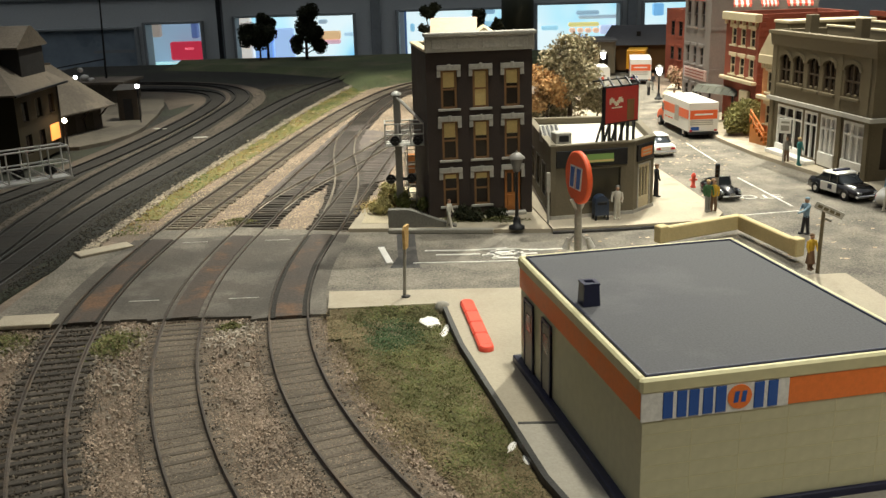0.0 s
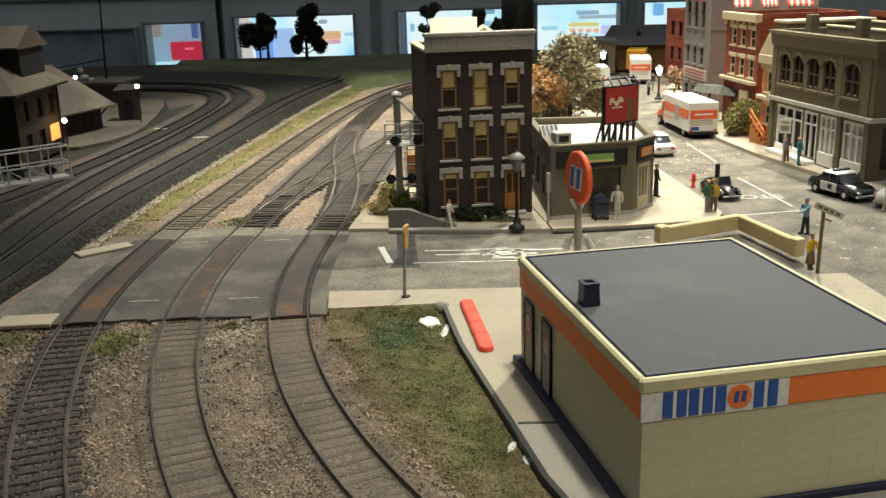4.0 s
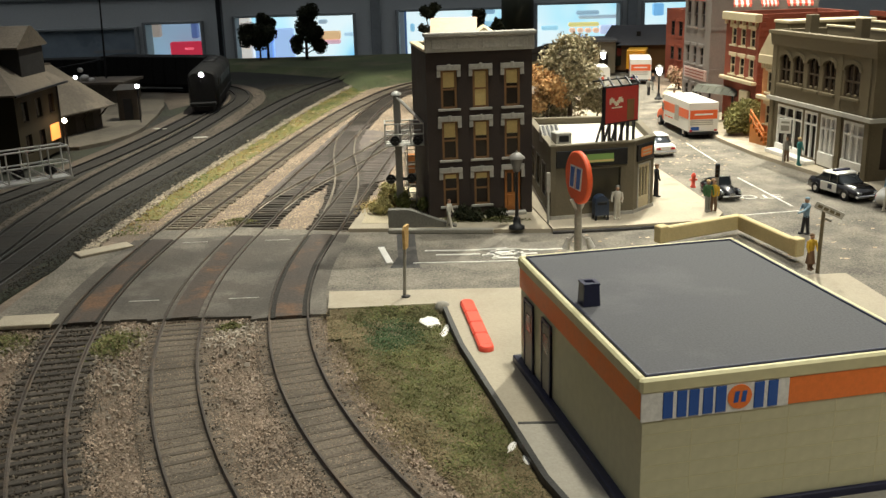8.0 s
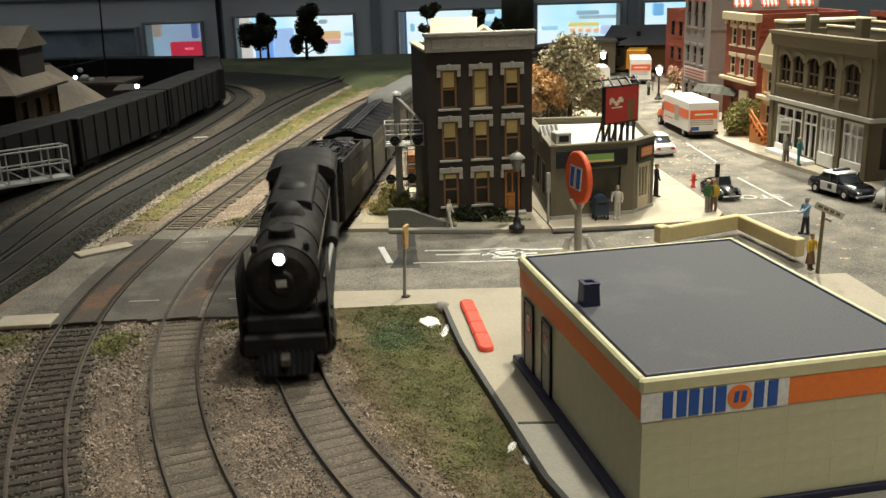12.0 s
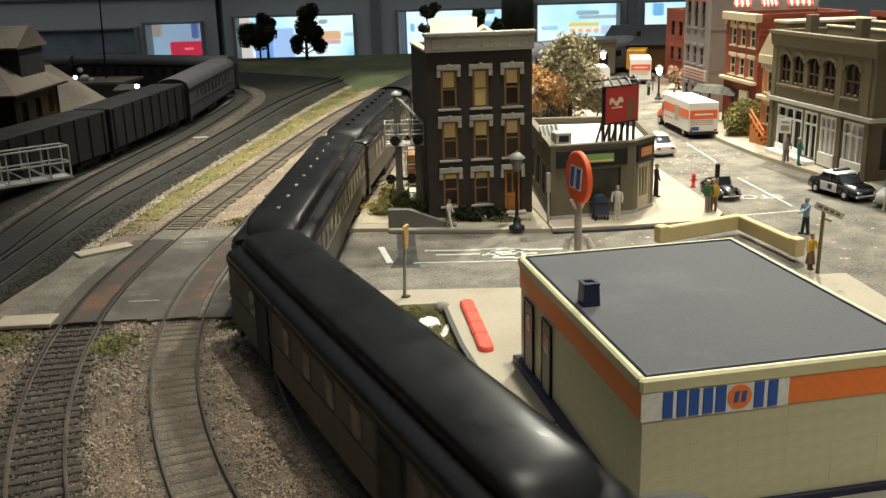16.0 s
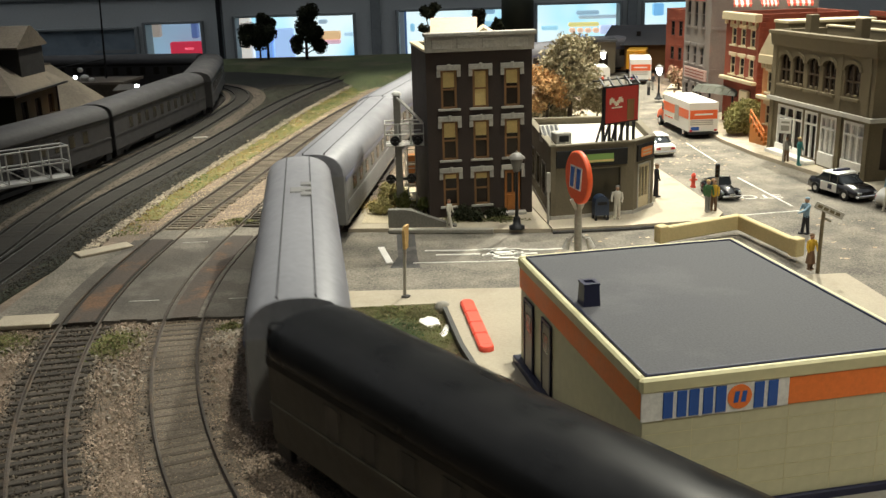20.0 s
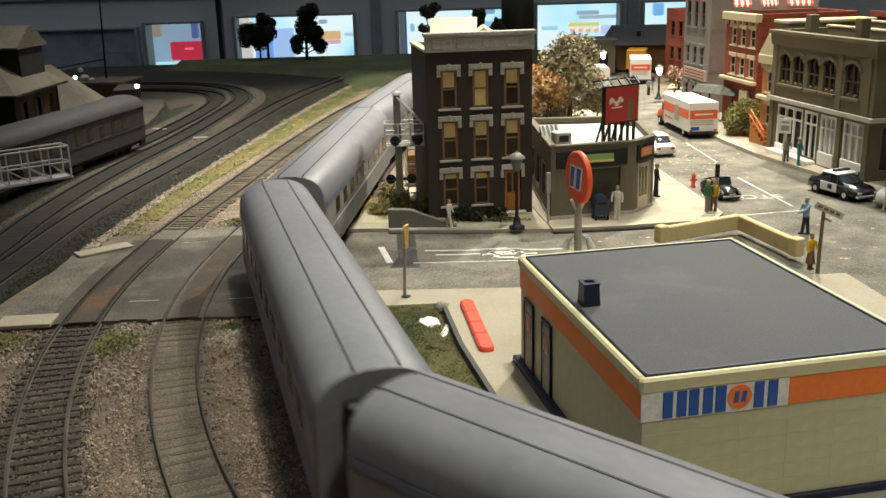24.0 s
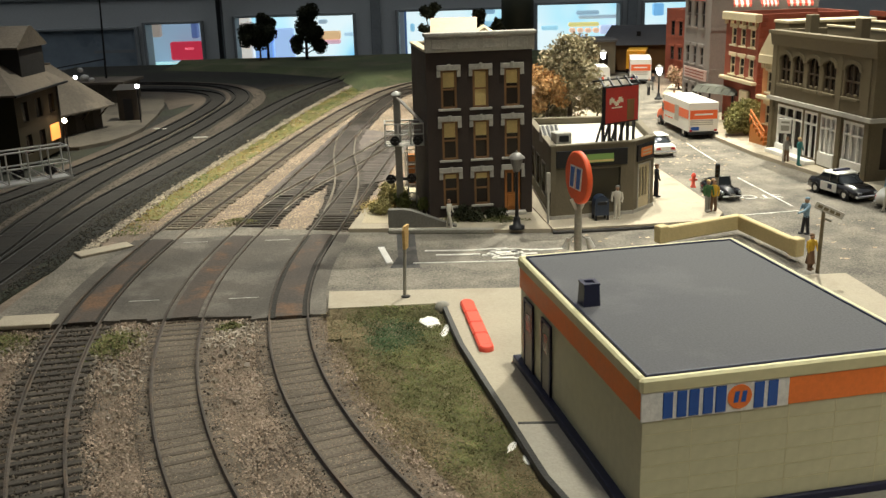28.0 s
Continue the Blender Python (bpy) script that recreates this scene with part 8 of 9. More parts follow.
for i in range(6):
    part("canopy_strip", Shape().place(-1.6 + i * 0.9, 0, 0).loft([[(0, -1.2, -0.25), (0.85, -1.2, -0.25), (0.85, -0.6, 0.35), (0, -0.6, 0.35)], [(0, 1.2, -0.25), (0.85, 1.2, -0.25), (0.85, 0.6, 0.35), (0, 0.6, 0.35)]], smooth=False), canopy_green, can)
for x in (-1.3, 3.3):
    for yy in (-0.9, 0.9):
        part("post", Shape().rod((x, yy, -2.9), (x, yy, -0.2), 0.1, n=6), black_iron, can)
stack = thing("crate_stack", at(-2.0, 68.2, 0.1, 4), "white frame stacked with orange crates behind the house", "crates")
for i in range(3):
    part("crate", Shape().box(-0.42, 0.42, -0.4, 0.4, 0.15 + i * 0.75, 0.7 + i * 0.75, 0.04), orange_wood, stack)
    part("shelf", Shape().box(-0.55, 0.55, -0.5, 0.5, 0.02 + i * 0.75, 0.12 + i * 0.75), white_paint, stack)
for x in (-0.55, 0.55):
    part("upright", Shape().box(x - 0.05, x + 0.05, -0.55, -0.45, 0, 2.5), white_paint, stack)


# ---- trains ----
def at_line(line, dist, s):
    return np.array([np.interp(s, dist, line[:, 0]), np.interp(s, dist, line[:, 1])])


def distances(line, mark):
    d = np.r_[0, np.cumsum(np.hypot(*np.diff(line, axis=0).T))]
    return d - d[np.argmin(np.hypot(line[:, 0] - mark[0], line[:, 1] - mark[1]))]


# the passenger train slows a little on the curve: seconds, and centimetres lost or gained on an even run
PACE = ((0.0, 28.0), (8.5, 8.0), (9.0, 6.6), (9.5, 3.3), (10.0, 1.1), (10.5, -0.6), (11.0, -1.4), (11.5, -1.0), (12.0, -0.8), (12.5, 0.0), (26.0, 0.0), (27.0, 1.2), (28.0, 3.0))


def run(ob, line, dist, head, half, speed, every=0.25, end=28.0, pace=((0.0, 0.0), (28.0, 0.0))):
    """Keys a vehicle whose centre is at head + speed * t along the line, on two bogies half apart from it."""
    rows = []
    for t in np.arange(0, end + 0.01, every):
        s = head + speed * t + float(np.interp(t, [k[0] for k in pace], [k[1] for k in pace]))
        a, b = at_line(line, dist, s + half), at_line(line, dist, s - half)
        c = (a + b) / 2
        rows.append((float(t), at(c[0], c[1], RAIL_TOP, math.degrees(math.atan2(a[1] - b[1], a[0] - b[0])))))
    walk(ob, rows)


def ring(x, half, z0, z1, z2, crown, n=9):
    """A car's cross-section at x: flat floor, upright sides to z1, arched roof to z2."""
    pts = [(x, -half, z0), (x, half, z0), (x, half, z1)]
    for i in range(1, n):
        a = math.pi / 2 * (1 - 2 * i / n)
        pts.append((x, half * math.copysign(abs(math.sin(a)) ** crown, math.sin(a)), z1 + (z2 - z1) * math.cos(a) ** 0.8))
    pts.append((x, -half, z1))
    return pts


def bogies(car, half, axles, r=0.48):
    for sx in (-1, 1):
        fr = Shape()
        for sy in (-1, 1):
            fr.box(sx * half - 1.5, sx * half + 1.5, sy * 1.0 - 0.14, sy * 1.0 + 0.14, 0.38, 0.72, 0.05)
        fr.box(sx * half - 0.3, sx * half + 0.3, -1.0, 1.0, 0.45, 0.8, 0.05)
        bg = part("bogie", fr, black_iron, car)
        for k in range(axles):
            x = sx * half + (k - (axles - 1) / 2) * (2.4 / (axles - 1))
            w = Shape().rod((x, -0.86, r), (x, -0.74, r), r, n=14).rod((x, 0.74, r), (x, 0.86, r), r, n=14).rod((x, -0.74, r), (x, 0.74, r), 0.1, n=6)
            part("wheelset", w, black_iron, bg)


def heavyweight(length, label, vents=8, windows=11, baggage=False, round_roof=False, top=None, vent_top=None, side=None, glazing=None):
    """A dark steel passenger car."""
    car = thing("passenger_car", at(0, 0), label, "railway car", "dark passenger train cars")
    e = length / 2
    side, glazing = side or pullman, glazing or car_pane
    part("body", Shape().box(-e, e, -1.68, 1.68, 0.85, 3.75, 0.05), side, car)
    part("underframe", Shape().box(-e + 0.3, e - 0.3, -1.35, 1.35, 0.55, 0.85).box(-2.5, 2.5, -1.45, -0.9, 0.2, 0.6, 0.05).box(-1.5, 3.0, 0.9, 1.45, 0.2, 0.6, 0.05), black_iron, car)
    roof = Shape()
    if round_roof:
        secs = [(-e - 0.02, 0.97), (-e + 0.4, 1.0), (e - 0.4, 1.0), (e + 0.02, 0.97)]
        roof.loft([ring(x, 1.74 * k, 3.65, 3.8, 3.75 + 1.05 * k, 0.9) for x, k in secs])
        part("roof", roof, top or roof_black, car)
    else:
        secs = [(-e, 0.9, 0.0), (-e + 0.35, 1.0, 0.25), (-e + 1.0, 1.0, 0.38), (e - 1.0, 1.0, 0.38), (e - 0.35, 1.0, 0.25), (e, 0.9, 0.0)]
        roof.loft([ring(x, 1.76 * k, 3.65, 3.78, 4.0 + u * 0.5, 0.8) for x, k, u in secs])
        part("roof", roof, roof_black, car)
        secs = [(-e + 0.02, 0.95, 3.95), (-e + 0.4, 1.12, 4.42), (-e + 1.2, 1.22, 4.76), (e - 1.2, 1.22, 4.76), (e - 0.4, 1.12, 4.42), (e - 0.02, 0.95, 3.95)]
        part("clerestory", Shape().loft([ring(x, k, 3.6, z - 0.28, z, 0.75) for x, k, z in secs]), top or roof_black, car, "raised clerestory roof with rounded ends")
    first = None
    for i in range(vents):
        x = -e + 2.2 + i * (length - 4.4) / max(1, vents - 1)
        m = at(x, 0.0, 4.74)
        if first is None:
            profile = [(0.10, -0.05), (0.09, 0.03), (0.05, 0.06)] if vent_top else [(0.09, -0.05), (0.09, 0.09), (0.17, 0.11), (0.13, 0.17)]
            first = part("roof_vent", Shape().lathe(profile, 8), vent_top or black_iron, car, m=m)
        else:
            twin(first, m)
    first = None
    for sy in (-1, 1):
        for i in range(windows):
            x = (i - (windows - 1) / 2) * (length - 5.5) / windows
            m = at(x, sy * 1.69, 2.75)
            if first is None:
                first = part("window", Shape().box(-0.36, 0.36, -0.02, 0.02, -0.48, 0.48), glazing, car, m=m)
            else:
                twin(first, m)
        part("belt_rail", Shape().box(-e, e, sy * 1.70 - 0.03, sy * 1.70 + 0.03, 2.02, 2.16), side, car)
        part("letter_board", Shape().box(-e, e, sy * 1.70 - 0.025, sy * 1.70 + 0.025, 3.4, 3.72), train_black, car)
        if baggage:
            for x in (-e * 0.55, e * 0.5):
                part("baggage_door", Shape().box(x - 0.9, x + 0.9, sy * 1.72 - 0.04, sy * 1.72 + 0.04, 0.95, 3.3, 0.03), train_black, car)
        for x in (-e + 0.5, e - 0.5):
            part("step", Shape().box(x - 0.4, x + 0.4, sy * 1.5 - 0.1, sy * 1.5 + 0.1, 0.35, 0.85), black_iron, car)
    for sx in (-1, 1):
        part("vestibule", Shape().box(sx * e - 0.35, sx * e + 0.35, -0.75, 0.75, 0.95, 3.9, 0.08), black_iron, car)
        part("coupler", Shape().box(sx * (e + 0.3) - 0.3, sx * (e + 0.3) + 0.3, -0.15, 0.15, 0.6, 0.9, 0.04), black_iron, car)
    bogies(car, e - 3.0, 3)
    return car


def streamliner(length, label, lead=False):
    """A silver fluted passenger car with a rounded roof."""
    car = thing("streamlined_car", at(0, 0), label, "railway car", "silver passenger train cars")
    e = length / 2
    part("body", Shape().loft([ring(x, 1.78 * k, 0.7, 3.55, 3.56, 1.0) for x, k in ((-e, 0.95), (-e + 0.25, 1.0), (e - 0.25, 1.0), (e, 0.95))], smooth=False), silver, car, "fluted silver side walls")
    part("roof", Shape().loft([ring(x, 1.79 * k, 3.4, 3.58, 3.55 + 1.42 * k, 0.85, 13) for x, k in ((-e + 0.02, 0.93), (-e + 0.3, 1.0), (e - 0.3, 1.0), (e - 0.02, 0.93))]), silver_roof, car, "smooth grey roof with dark seams")
    for sy in (-1, 1):
        part("roof_seam", Shape().box(-e + 0.1, e - 0.1, sy * 0.62 - 0.035, sy * 0.62 + 0.035, 4.72, 4.93), seam_dark, car)
        flute = part("flute", Shape().box(-e + 0.3, e - 0.3, -0.035, 0.035, 0.0, 0.08), silver, car, m=at(0, sy * 1.80, 0.95))
        for k in range(1, 7):
            twin(flute, at(0, sy * 1.80, 0.95 + 0.16 * k))
        first = None
        n = 9
        for i in range(n):
            x = (i - (n - 1) / 2) * (length - 6) / (n - 1)
            m = at(x, sy * 1.78, 2.70)
            if first is None:
                first = part("window", Shape().box(-0.55, 0.55, -0.03, 0.03, -0.42, 0.42, 0.02), dark_pane, car, "dark coach window", m=m)
            else:
                twin(first, m)
        part("letter_board", Shape().box(-e + 0.2, e - 0.2, sy * 1.79 - 0.02, sy * 1.79 + 0.02, 3.25, 3.5), silver_blue, car, "blue-grey stripe under the roof")
    for sx in (-1, 1):
        part("vestibule", Shape().box(sx * e - 0.35, sx * e + 0.35, -0.95, 0.95, 0.9, 4.1, 0.1), black_iron, car)
        part("coupler", Shape().box(sx * (e + 0.3) - 0.3, sx * (e + 0.3) + 0.3, -0.15, 0.15, 0.55, 0.85, 0.04), black_iron, car)
    part("underframe", Shape().box(-e + 4.5, e - 4.5, -1.5, 1.5, 0.35, 0.72, 0.05), black_iron, car)
    if lead:
        part("roof_fan", Shape().place(-3.2, 0, 4.9).box(-0.5, 0.5, -0.35, 0.35, 0, 0.12, 0.03), silver, car)
        for sx in (-4.4, -2.2, -3.2):
            part("roof_vent", Shape().place(sx, 0.4, 4.88).box(-0.3, 0.3, -0.25, 0.25, 0, 0.16, 0.03), silver, car)
        for x in (1.5, 6.5):
            for sy in (-1, 1):
                part("hatch", Shape().place(x, sy * 1.3, 4.25, 0, sy * -38).box(-0.35, 0.35, -0.12, 0.12, 0, 0.1, 0.02), silver, car)
    bogies(car, e - 4.0, 2)
    return car


dark_pane = glass("coach_window", (0.022, 0.019, 0.015), 0.15)
car_pane = glass("car_window", (0.035, 0.031, 0.025), 0.2)
seam_dark = paint("seam_dark", (0.05, 0.05, 0.055), 0.6)
silver_blue = paint("blue_grey_stripe", (0.17, 0.18, 0.26), 0.4, 0.3)
coal = paint("coal", (0.02, 0.02, 0.022), 0.5, vary=0.4, grain=5, bump=0.1)


def tube(s, x0, x1, r0, r1, z, n=24):
    s.rod((x0, 0, z), (x1, 0, z), r0, r1, n)


def locomotive():
    """A black 4-8-4 with smoke deflectors; x points forwards, z from the rail tops."""
    lamp = 4.78
    lo = thing("steam_locomotive", at(0, 0), "black four-eight-four steam locomotive with smoke deflectors and lit headlight", "locomotive")
    b = Shape()
    tube(b, -4.6, 2.5, 1.45, 1.40, 3.9)
    tube(b, 2.5, 8.2, 1.40, 1.25, 3.9)
    part("boiler", b, train_black, lo)
    sm = Shape()
    tube(sm, 7.4, 9.3, 1.42, 1.42, 3.75)
    sm.rod((9.3, 0, 3.75), (9.5, 0, 3.75), 1.34, 1.05, 24).rod((9.5, 0, 3.75), (9.62, 0, 3.75), 0.5, 0.4, 16)
    part("smokebox", sm, train_black, lo)
    h = Shape().rod((9.3, 0, lamp), (9.9, 0, lamp), 0.25, 0.27, 16)
    hl = part("headlight", h, black_iron, lo)
    part("lens", Shape().rod((9.88, 0, lamp), (9.93, 0, lamp), 0.2, n=16), headlight_glow, hl, "glowing white lens")
    for sy in (-1, 1):
        ear = Shape().place(0, sy * 1.66, 0)
        ear.loft([[(7.0, o, 1.6), (9.6, o, 1.2), (9.7, o, 3.6), (9.55, o, 4.1), (9.1, o, 4.38), (7.0, o, 4.4)] for o in (-0.03, 0.03)], smooth=False)
        part("smoke_deflector", ear, train_black, lo, "tall black smoke deflector")
        part("running_board", Shape().box(-4.6, 8.0, sy * 1.5 - 0.3, sy * 1.5 + 0.3, 2.1, 2.2), train_black, lo)
        part("cylinder", Shape().rod((7.0, sy * 1.35, 1.05), (9.0, sy * 1.35, 1.05), 0.52, n=14).box(7.1, 8.9, sy * 1.35 - 0.45, sy * 1.35 + 0.45, 1.2, 2.1, 0.08), train_black, lo)
        part("handrail", Shape().rod((-4.4, sy * 1.5, 4.2), (8.4, sy * 1.34, 4.2), 0.035, n=5), rail_steel, lo)
        part("side_rod", Shape().box(-3.4, 5.2, sy * 1.12 - 0.05, sy * 1.12 + 0.05, 0.72, 0.92), rail_steel, lo)
        part("steam_pipe", Shape().rod((6.9, sy * 1.52, 3.0), (1.2, sy * 1.62, 2.75), 0.11, n=8).rod((1.2, sy * 1.62, 2.75), (0.4, sy * 1.62, 2.3), 0.11, n=8), steel_mast, lo, "dull grey delivery pipe")
        part("air_tank", Shape().rod((-2.6, sy * 1.6, 2.62), (0.2, sy * 1.6, 2.62), 0.3, n=12), train_black, lo)
        part("main_rod", Shape().rod((0.9, sy * 1.22, 0.85), (7.2, sy * 1.3, 1.05), 0.09, n=6), rail_steel, lo)
    for x in (-3.3, -0.5, 2.3, 5.1):
        part("driver_axle", Shape().rod((x, -0.92, 1.0), (x, -0.72, 1.0), 1.0, n=20).rod((x, 0.72, 1.0), (x, 0.92, 1.0), 1.0, n=20).rod((x, -0.72, 1.0), (x, 0.72, 1.0), 0.15, n=8), black_iron, lo)
    for x in (-7.4, -5.8, 6.6, 8.9):
        part("axle", Shape().rod((x, -0.9, 0.5), (x, -0.74, 0.5), 0.5, n=14).rod((x, 0.74, 0.5), (x, 0.9, 0.5), 0.5, n=14), black_iron, lo)
    part("frame", Shape().box(-8.0, 9.2, -0.6, 0.6, 0.6, 1.8), black_iron, lo)
    part("firebox", Shape().box(-6.4, -3.0, -1.45, 1.45, 1.4, 4.2, 0.2), train_black, lo)
    cab = part("cab", Shape().box(-9.9, -6.0, -1.75, 1.75, 1.3, 4.55, 0.08), train_black, lo)
    part("cab_roof", Shape().loft([ring(x, 1.82, 4.45, 4.55, 5.3, 0.9) for x in (-10.6, -5.6)]), train_black, cab)
    for sy in (-1, 1):
        part("cab_window", Shape().box(-8.6, -7.0, sy * 1.76 - 0.02, sy * 1.76 + 0.02, 2.9, 3.9), car_pane, cab)
    pilot = Shape().box(9.2, 9.9, -1.55, 1.55, 1.0, 1.75, 0.06).box(8.6, 9.6, -1.45, 1.45, 1.75, 2.45, 0.1)
    part("pilot_beam", pilot, train_black, lo)
    cow = Shape()
    for i in range(9):
        y = -0.95 + i * 0.2375
        cow.rod((9.75, y, 1.25), (10.25 - 0.1 * abs(i - 4) * 0.4, y * 0.9, 0.3), 0.14, 0.12, n=5)
    part("pilot", cow, black_iron, lo)
    part("coupler", Shape().box(9.8, 10.5, -0.18, 0.18, 0.75, 1.1, 0.05), rail_steel, lo)
    part("stack", Shape().place(7.9, 0, 5.05).lathe([(0.55, 0), (0.5, 0.3), (0.58, 0.42), (0.45, 0.42)], 16), train_black, lo)
    for x, r in ((4.4, 0.62), (0.4, 0.7)):
        part("dome", Shape().place(x, 0, 5.08).lathe([(r + 0.15, 0), (r, 0.3), (r * 0.7, 0.52), (0.05, 0.58)], 16), train_black, lo)
    part("roof_casing", Shape().loft([ring(x, 0.95, 4.9, 5.2, 5.42, 0.9) for x in (-5.5, 3.2)]), train_black, lo)
    for x in (-3.5, -1.5, 1.6, 6.2):
        part("boiler_band", Shape().rod((x, 0, 3.9), (x + 0.14, 0, 3.9), 1.47 if x < 3 else 1.35, n=24), black_iron, lo)
    part("number_plate", Shape().box(9.6, 9.66, -0.2, 0.2, 3.62, 3.88), stone_trim, lo, "small pale plate on the smokebox")
    for sy in (-0.75, 0.75):
        part("marker_lamp", Shape().box(8.7, 9.0, sy * 1.3 - 0.12, sy * 1.3 + 0.12, 4.8, 5.1, 0.03), black_iron, lo)
    return lo


def tender():
    te = thing("tender", at(0, 0), "black coal tender heaped with coal, coupled behind the engine", "tender")
    e = 5.75
    part("tank", Shape().box(-e, e, -1.65, 1.65, 0.9, 3.9, 0.12), train_black, te)
    part("coal_bunker", Shape().box(-1.5, e, -1.68, -1.56, 3.9, 4.45).box(-1.5, e, 1.56, 1.68, 3.9, 4.45).box(-1.6, -1.45, -1.68, 1.68, 3.9, 4.45).box(e - 0.15, e, -1.5, 1.5, 3.9, 4.6), train_black, te)
    rng = random.Random(3)
    heap = Shape()
    for i in range(340):
        x, y = rng.uniform(-1.3, e - 0.3), rng.uniform(-1.45, 1.45)
        r = rng.uniform(0.12, 0.26)
        heap.place(x, y, 4.15 + 0.35 * (1 - (y / 1.5) ** 2) - 0.15, rng.uniform(0, 90), rng.uniform(0, 90))
        heap.box(-r, r, -r * 0.8, r * 0.8, -r * 0.7, r * 0.7)
    tagged(part("coal_load", heap, coal, te, "loose glossy coal lumps"), kind="stuff")
    part("hatch", Shape().place(-3.6, 0, 3.9).box(-0.8, 0.8, -0.6, 0.6, 0, 0.25, 0.05), train_black, te)
    for sy in (-1, 1):
        part("lettering", Shape().box(-3.0, 3.0, sy * 1.66 - 0.01, sy * 1.66 + 0.01, 2.35, 2.75), letter_gold, te, "dim gold letter bar")
    part("underframe", Shape().box(-e, e, -1.2, 1.2, 0.5, 0.9), black_iron, te)
    bogies(te, e - 2.3, 3)
    return te


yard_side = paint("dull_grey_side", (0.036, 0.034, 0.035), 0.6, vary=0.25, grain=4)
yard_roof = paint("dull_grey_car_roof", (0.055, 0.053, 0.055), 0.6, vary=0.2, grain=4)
letter_gold = paint("dim_gold", (0.10, 0.085, 0.045), 0.6)


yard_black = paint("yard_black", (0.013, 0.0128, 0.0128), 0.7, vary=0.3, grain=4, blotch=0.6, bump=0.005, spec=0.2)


def yard_engine():
    """A blunt black locomotive of the unlit yard; x points forwards."""
    en = thing("yard_locomotive", at(0, 0), "blunt black locomotive in the unlit yard with lit headlight", "locomotive")
    part("body", Shape().loft([ring(x, 1.66 * k, 0.8, 3.7, z, 0.85) for x, k, z in ((-9.7, 0.96, 4.5), (-9.3, 1.0, 4.75), (8.2, 1.0, 4.8), (9.2, 0.97, 4.7), (9.75, 0.84, 4.45))]), yard_black, en)
    part("front_deck", Shape().box(9.6, 10.5, -1.4, 1.4, 0.75, 1.15, 0.06), yard_black, en)
    part("pilot", Shape().loft([[(9.9, -1.4, 0.75), (10.6, -1.1, 0.75), (10.6, 1.1, 0.75), (9.9, 1.4, 0.75)], [(9.8, -1.3, 0.15), (10.3, -1.0, 0.15), (10.3, 1.0, 0.15), (9.8, 1.3, 0.15)]], smooth=False), black_iron, en)
    for sy in (-1, 1):
        part("windscreen", Shape().box(9.5, 9.74, sy * 0.65 - 0.4, sy * 0.65 + 0.4, 3.1, 3.75, 0.03), dark_pane, en)
        part("cab_window", Shape().box(7.2, 8.4, sy * 1.66 - 0.02, sy * 1.66 + 0.02, 2.8, 3.6), dark_pane, en)
        part("side_grille", Shape().box(-7.5, 5.5, sy * 1.67 - 0.03, sy * 1.67 + 0.03, 2.6, 3.5, 0.02), black_iron, en)
        part("handrail", Shape().rod((-9.2, sy * 1.75, 1.6), (8.8, sy * 1.75, 1.6), 0.035, n=5), black_iron, en)
    hl = part("headlight", Shape().rod((9.2, 0, 4.2), (9.86, 0, 4.2), 0.3, 0.3, 16), black_iron, en)
    part("lens", Shape().rod((9.85, 0, 4.2), (9.92, 0, 4.2), 0.24, n=16), headlight_glow, hl, "glowing white lens")
    for x in (-6.5, -3.5, -0.5):
        part("roof_fan", Shape().place(x, 0, 4.72).lathe([(0.8, 0), (0.8, 0.16), (0.6, 0.2)], 14), black_iron, en)
    part("fuel_tank", Shape().box(-3.0, 3.0, -1.35, 1.35, 0.3, 0.8, 0.1), black_iron, en)
    bogies(en, 6.2, 3, 0.5)
    return en


def dark_freight(length, label, height=4.4):
    """A dark hopper or box car of the yard train."""
    car = thing("freight_car", at(0, 0), label, "railway car", "dark yard train cars")
    e = length / 2
    part("body", Shape().box(-e, e, -1.62, 1.62, 0.9, height, 0.08), yard_black, car)
    rib = None
    for i in range(9):
        x = -e + 0.6 + i * (length - 1.2) / 8
        for sy in (-1, 1):
            m = at(x, sy * 1.66, 0)
            if rib is None:
                rib = part("side_rib", Shape().box(-0.08, 0.08, -0.06, 0.06, 1.0, height - 0.1), yard_black, car, m=m)
            else:
                twin(rib, m)
    part("underframe", Shape().box(-e, e, -0.7, 0.7, 0.5, 0.9), black_iron, car)
    bogies(car, e - 2.4, 2)
    return car


grey_top = paint("grey_roof_top", (0.075, 0.073, 0.068), 0.8, vary=0.1, grain=5, bump=0.003)
red_mark = paint("faded_red", (0.28, 0.05, 0.04), 0.6)


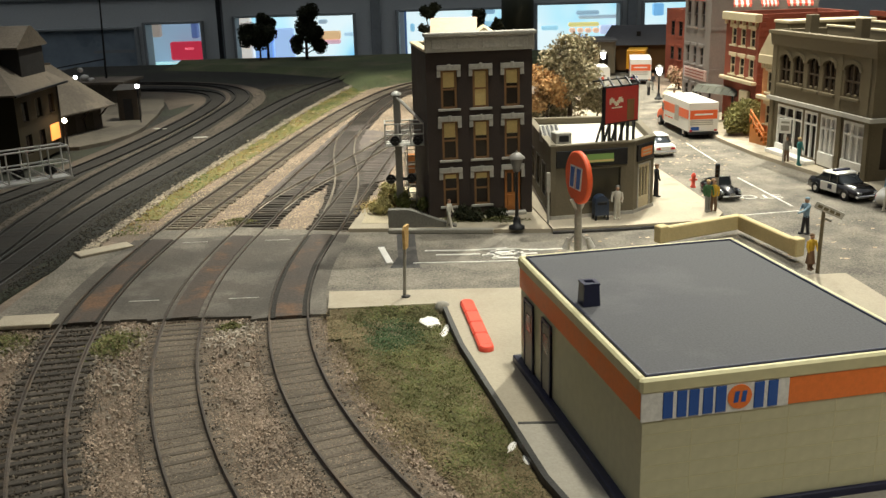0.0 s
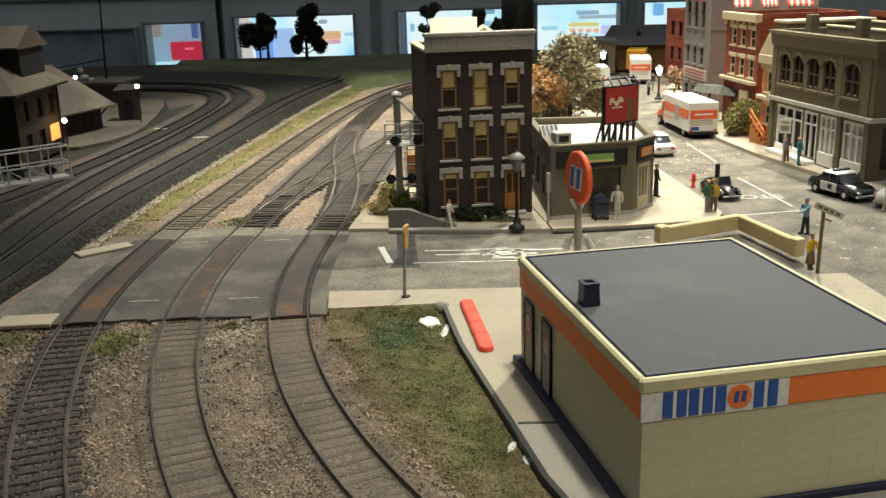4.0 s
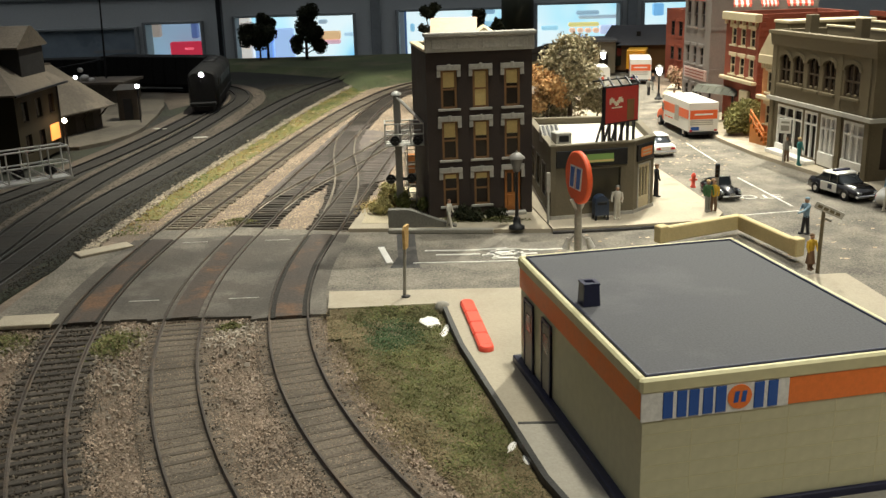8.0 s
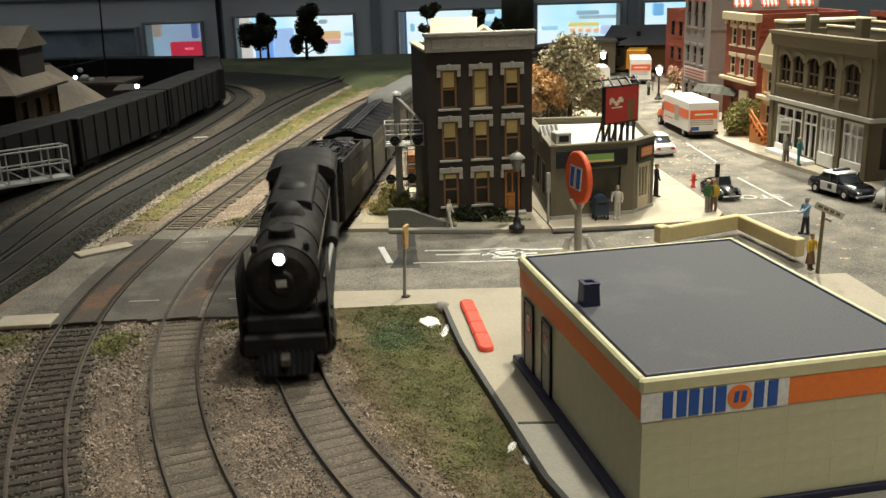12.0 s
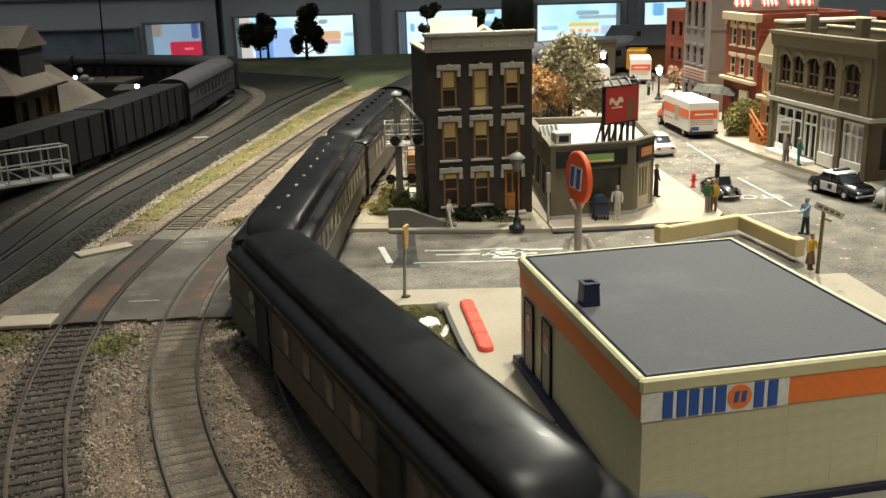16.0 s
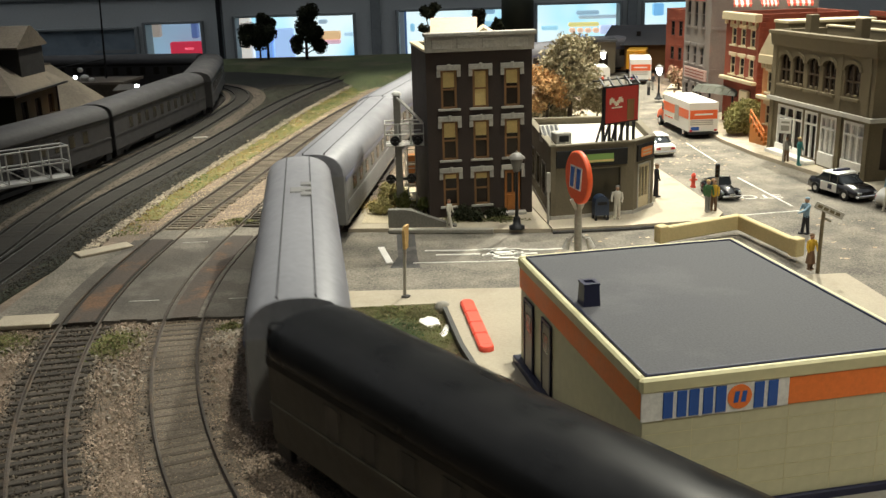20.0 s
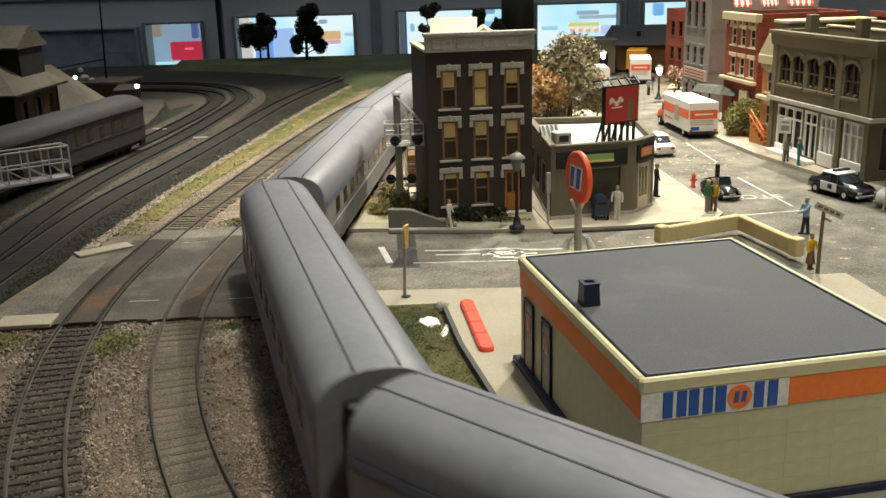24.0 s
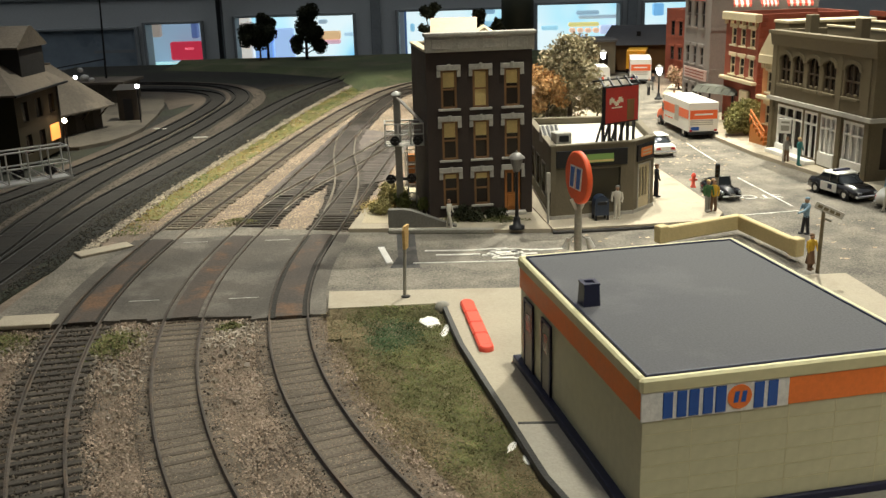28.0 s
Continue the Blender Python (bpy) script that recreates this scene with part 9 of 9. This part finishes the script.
def boxcar(length):
    """A dark green express boxcar with a roof walk."""
    car = thing("boxcar", at(0, 0), "dark green express boxcar with a black roof walk", "railway car", "dark passenger train cars")
    e = length / 2
    part("body", Shape().box(-e, e, -1.62, 1.62, 0.85, 4.0, 0.05), paint("boxcar_green", (0.022, 0.028, 0.02), 0.55, vary=0.2), car)
    s = Shape()
    s.loft([[(x, -1.7, 3.9), (x, 1.7, 3.9), (x, 1.7, 4.05), (x, 0, 4.5), (x, -1.7, 4.05)] for x in (-e - 0.05, e + 0.05)], smooth=False)
    part("roof", s, roof_black, car)
    for y in (-0.28, 0, 0.28):
        part("roof_walk", Shape().box(-e, e, y - 0.1, y + 0.1, 4.52, 4.6), black_iron, car)
    for i in range(10):
        x = -e + 0.5 + i * (length - 1) / 9
        for sy in (-1, 1):
            part("roof_rib", Shape().place(x, 0, 0).loft([[(0, 0.4 * sy, 4.38), (0.1, 0.4 * sy, 4.38), (0.1, 0.4 * sy, 4.43), (0, 0.4 * sy, 4.43)], [(0, 1.7 * sy, 4.0), (0.1, 1.7 * sy, 4.0), (0.1, 1.7 * sy, 4.05), (0, 1.7 * sy, 4.05)]], smooth=False), roof_black, car)
    for sy in (-1, 1):
        part("door", Shape().box(-1.0, 1.0, sy * 1.66 - 0.05, sy * 1.66 + 0.05, 0.95, 3.7, 0.03), train_black, car)
        part("emblem", Shape().box(-e + 1.5, -e + 3.0, sy * 1.63 - 0.01, sy * 1.63 + 0.01, 2.2, 3.3), red_mark, car, "faded red emblem patch")
        part("lettering", Shape().box(1.5, e - 0.8, sy * 1.63 - 0.01, sy * 1.63 + 0.01, 2.9, 3.15), letter_gold, car)
        part("ladder", Shape().box(e - 0.5, e - 0.42, sy * 1.68 - 0.03, sy * 1.68 + 0.03, 0.9, 4.0).box(e - 0.12, e - 0.04, sy * 1.68 - 0.03, sy * 1.68 + 0.03, 0.9, 4.0), black_iron, car)
    part("underframe", Shape().box(-e, e, -0.9, 0.9, 0.5, 0.85), black_iron, car)
    bogies(car, e - 2.2, 2)
    return car


MAIN_D = distances(TRAIN_LINE, (-7.5, 47.0))
YARD_D = distances(LEFT_TRAIN, (-27.0, 106.0))
YARD_PACE = ((0.0, -3.5), (7.0, -4.0), (8.0, -1.5), (9.0, 0.0), (28.0, 0.0))
SPEED, YARD_SPEED = 20.5, 17.2


def motions():
    """The passenger train on the main line and the freight train in the yard."""
    lo = locomotive()
    run(lo, TRAIN_LINE, MAIN_D, -241.6, 7.0, SPEED, 0.2, pace=PACE)
    te = tender()
    run(te, TRAIN_LINE, MAIN_D, -257.6, 3.4, SPEED, pace=PACE)
    bx = boxcar(15.0)
    run(bx, TRAIN_LINE, MAIN_D, -270.2, 5.4, SPEED, pace=PACE)
    spans = ((-278.4, -295.7), (-296.3, -319.9), (-320.5, -343.3), (-343.9, -367.1), (-367.7, -390.9))
    kinds = (dict(label="dark baggage car with a flat grey clerestory roof", vents=0, windows=0, baggage=True, top=grey_top),
             dict(label="dark green combine car with a ribbed black roof", vents=0, windows=8, baggage=True),
             dict(label="dark green heavyweight coach with clerestory roof", vents=9, windows=12, vent_top=stone_trim),
             dict(label="dark green heavyweight coach with star-shaped roof vents", vents=10, windows=12),
             dict(label="dark heavy passenger car with a smooth matt black roof", vents=0, windows=10, round_roof=True))
    for (a, b), k in zip(spans, kinds):
        c = heavyweight(a - b, **k)
        run(c, TRAIN_LINE, MAIN_D, (a + b) / 2, (a - b) / 2 - 3.0, SPEED, pace=PACE)
    ends = [-391.4, -416.5, -442.0, -467.0, -492.5, -517.7, -541.5]
    for i in range(6):
        a, b = ends[i] - 0.3, ends[i + 1] + 0.3
        c = streamliner(a - b, "silver streamlined coach with roof fans, coupled first" if i == 0 else "silver streamlined coach with dark roof seams", lead=i == 0)
        run(c, TRAIN_LINE, MAIN_D, (a + b) / 2, (a - b) / 2 - 4.0, SPEED, pace=PACE)
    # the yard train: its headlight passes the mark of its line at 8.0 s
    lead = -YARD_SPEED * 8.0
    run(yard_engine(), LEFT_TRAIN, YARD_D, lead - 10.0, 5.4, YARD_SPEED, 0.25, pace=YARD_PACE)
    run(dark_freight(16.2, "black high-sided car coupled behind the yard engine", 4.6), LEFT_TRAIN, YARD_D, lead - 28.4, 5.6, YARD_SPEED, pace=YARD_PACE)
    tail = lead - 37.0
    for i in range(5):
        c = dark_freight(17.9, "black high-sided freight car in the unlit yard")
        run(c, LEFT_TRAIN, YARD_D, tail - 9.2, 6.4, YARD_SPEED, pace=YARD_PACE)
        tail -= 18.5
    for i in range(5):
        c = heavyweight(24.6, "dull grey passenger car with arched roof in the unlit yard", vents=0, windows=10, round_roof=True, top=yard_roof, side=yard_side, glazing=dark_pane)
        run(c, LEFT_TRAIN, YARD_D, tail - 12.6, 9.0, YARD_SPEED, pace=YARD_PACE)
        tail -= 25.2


motions()
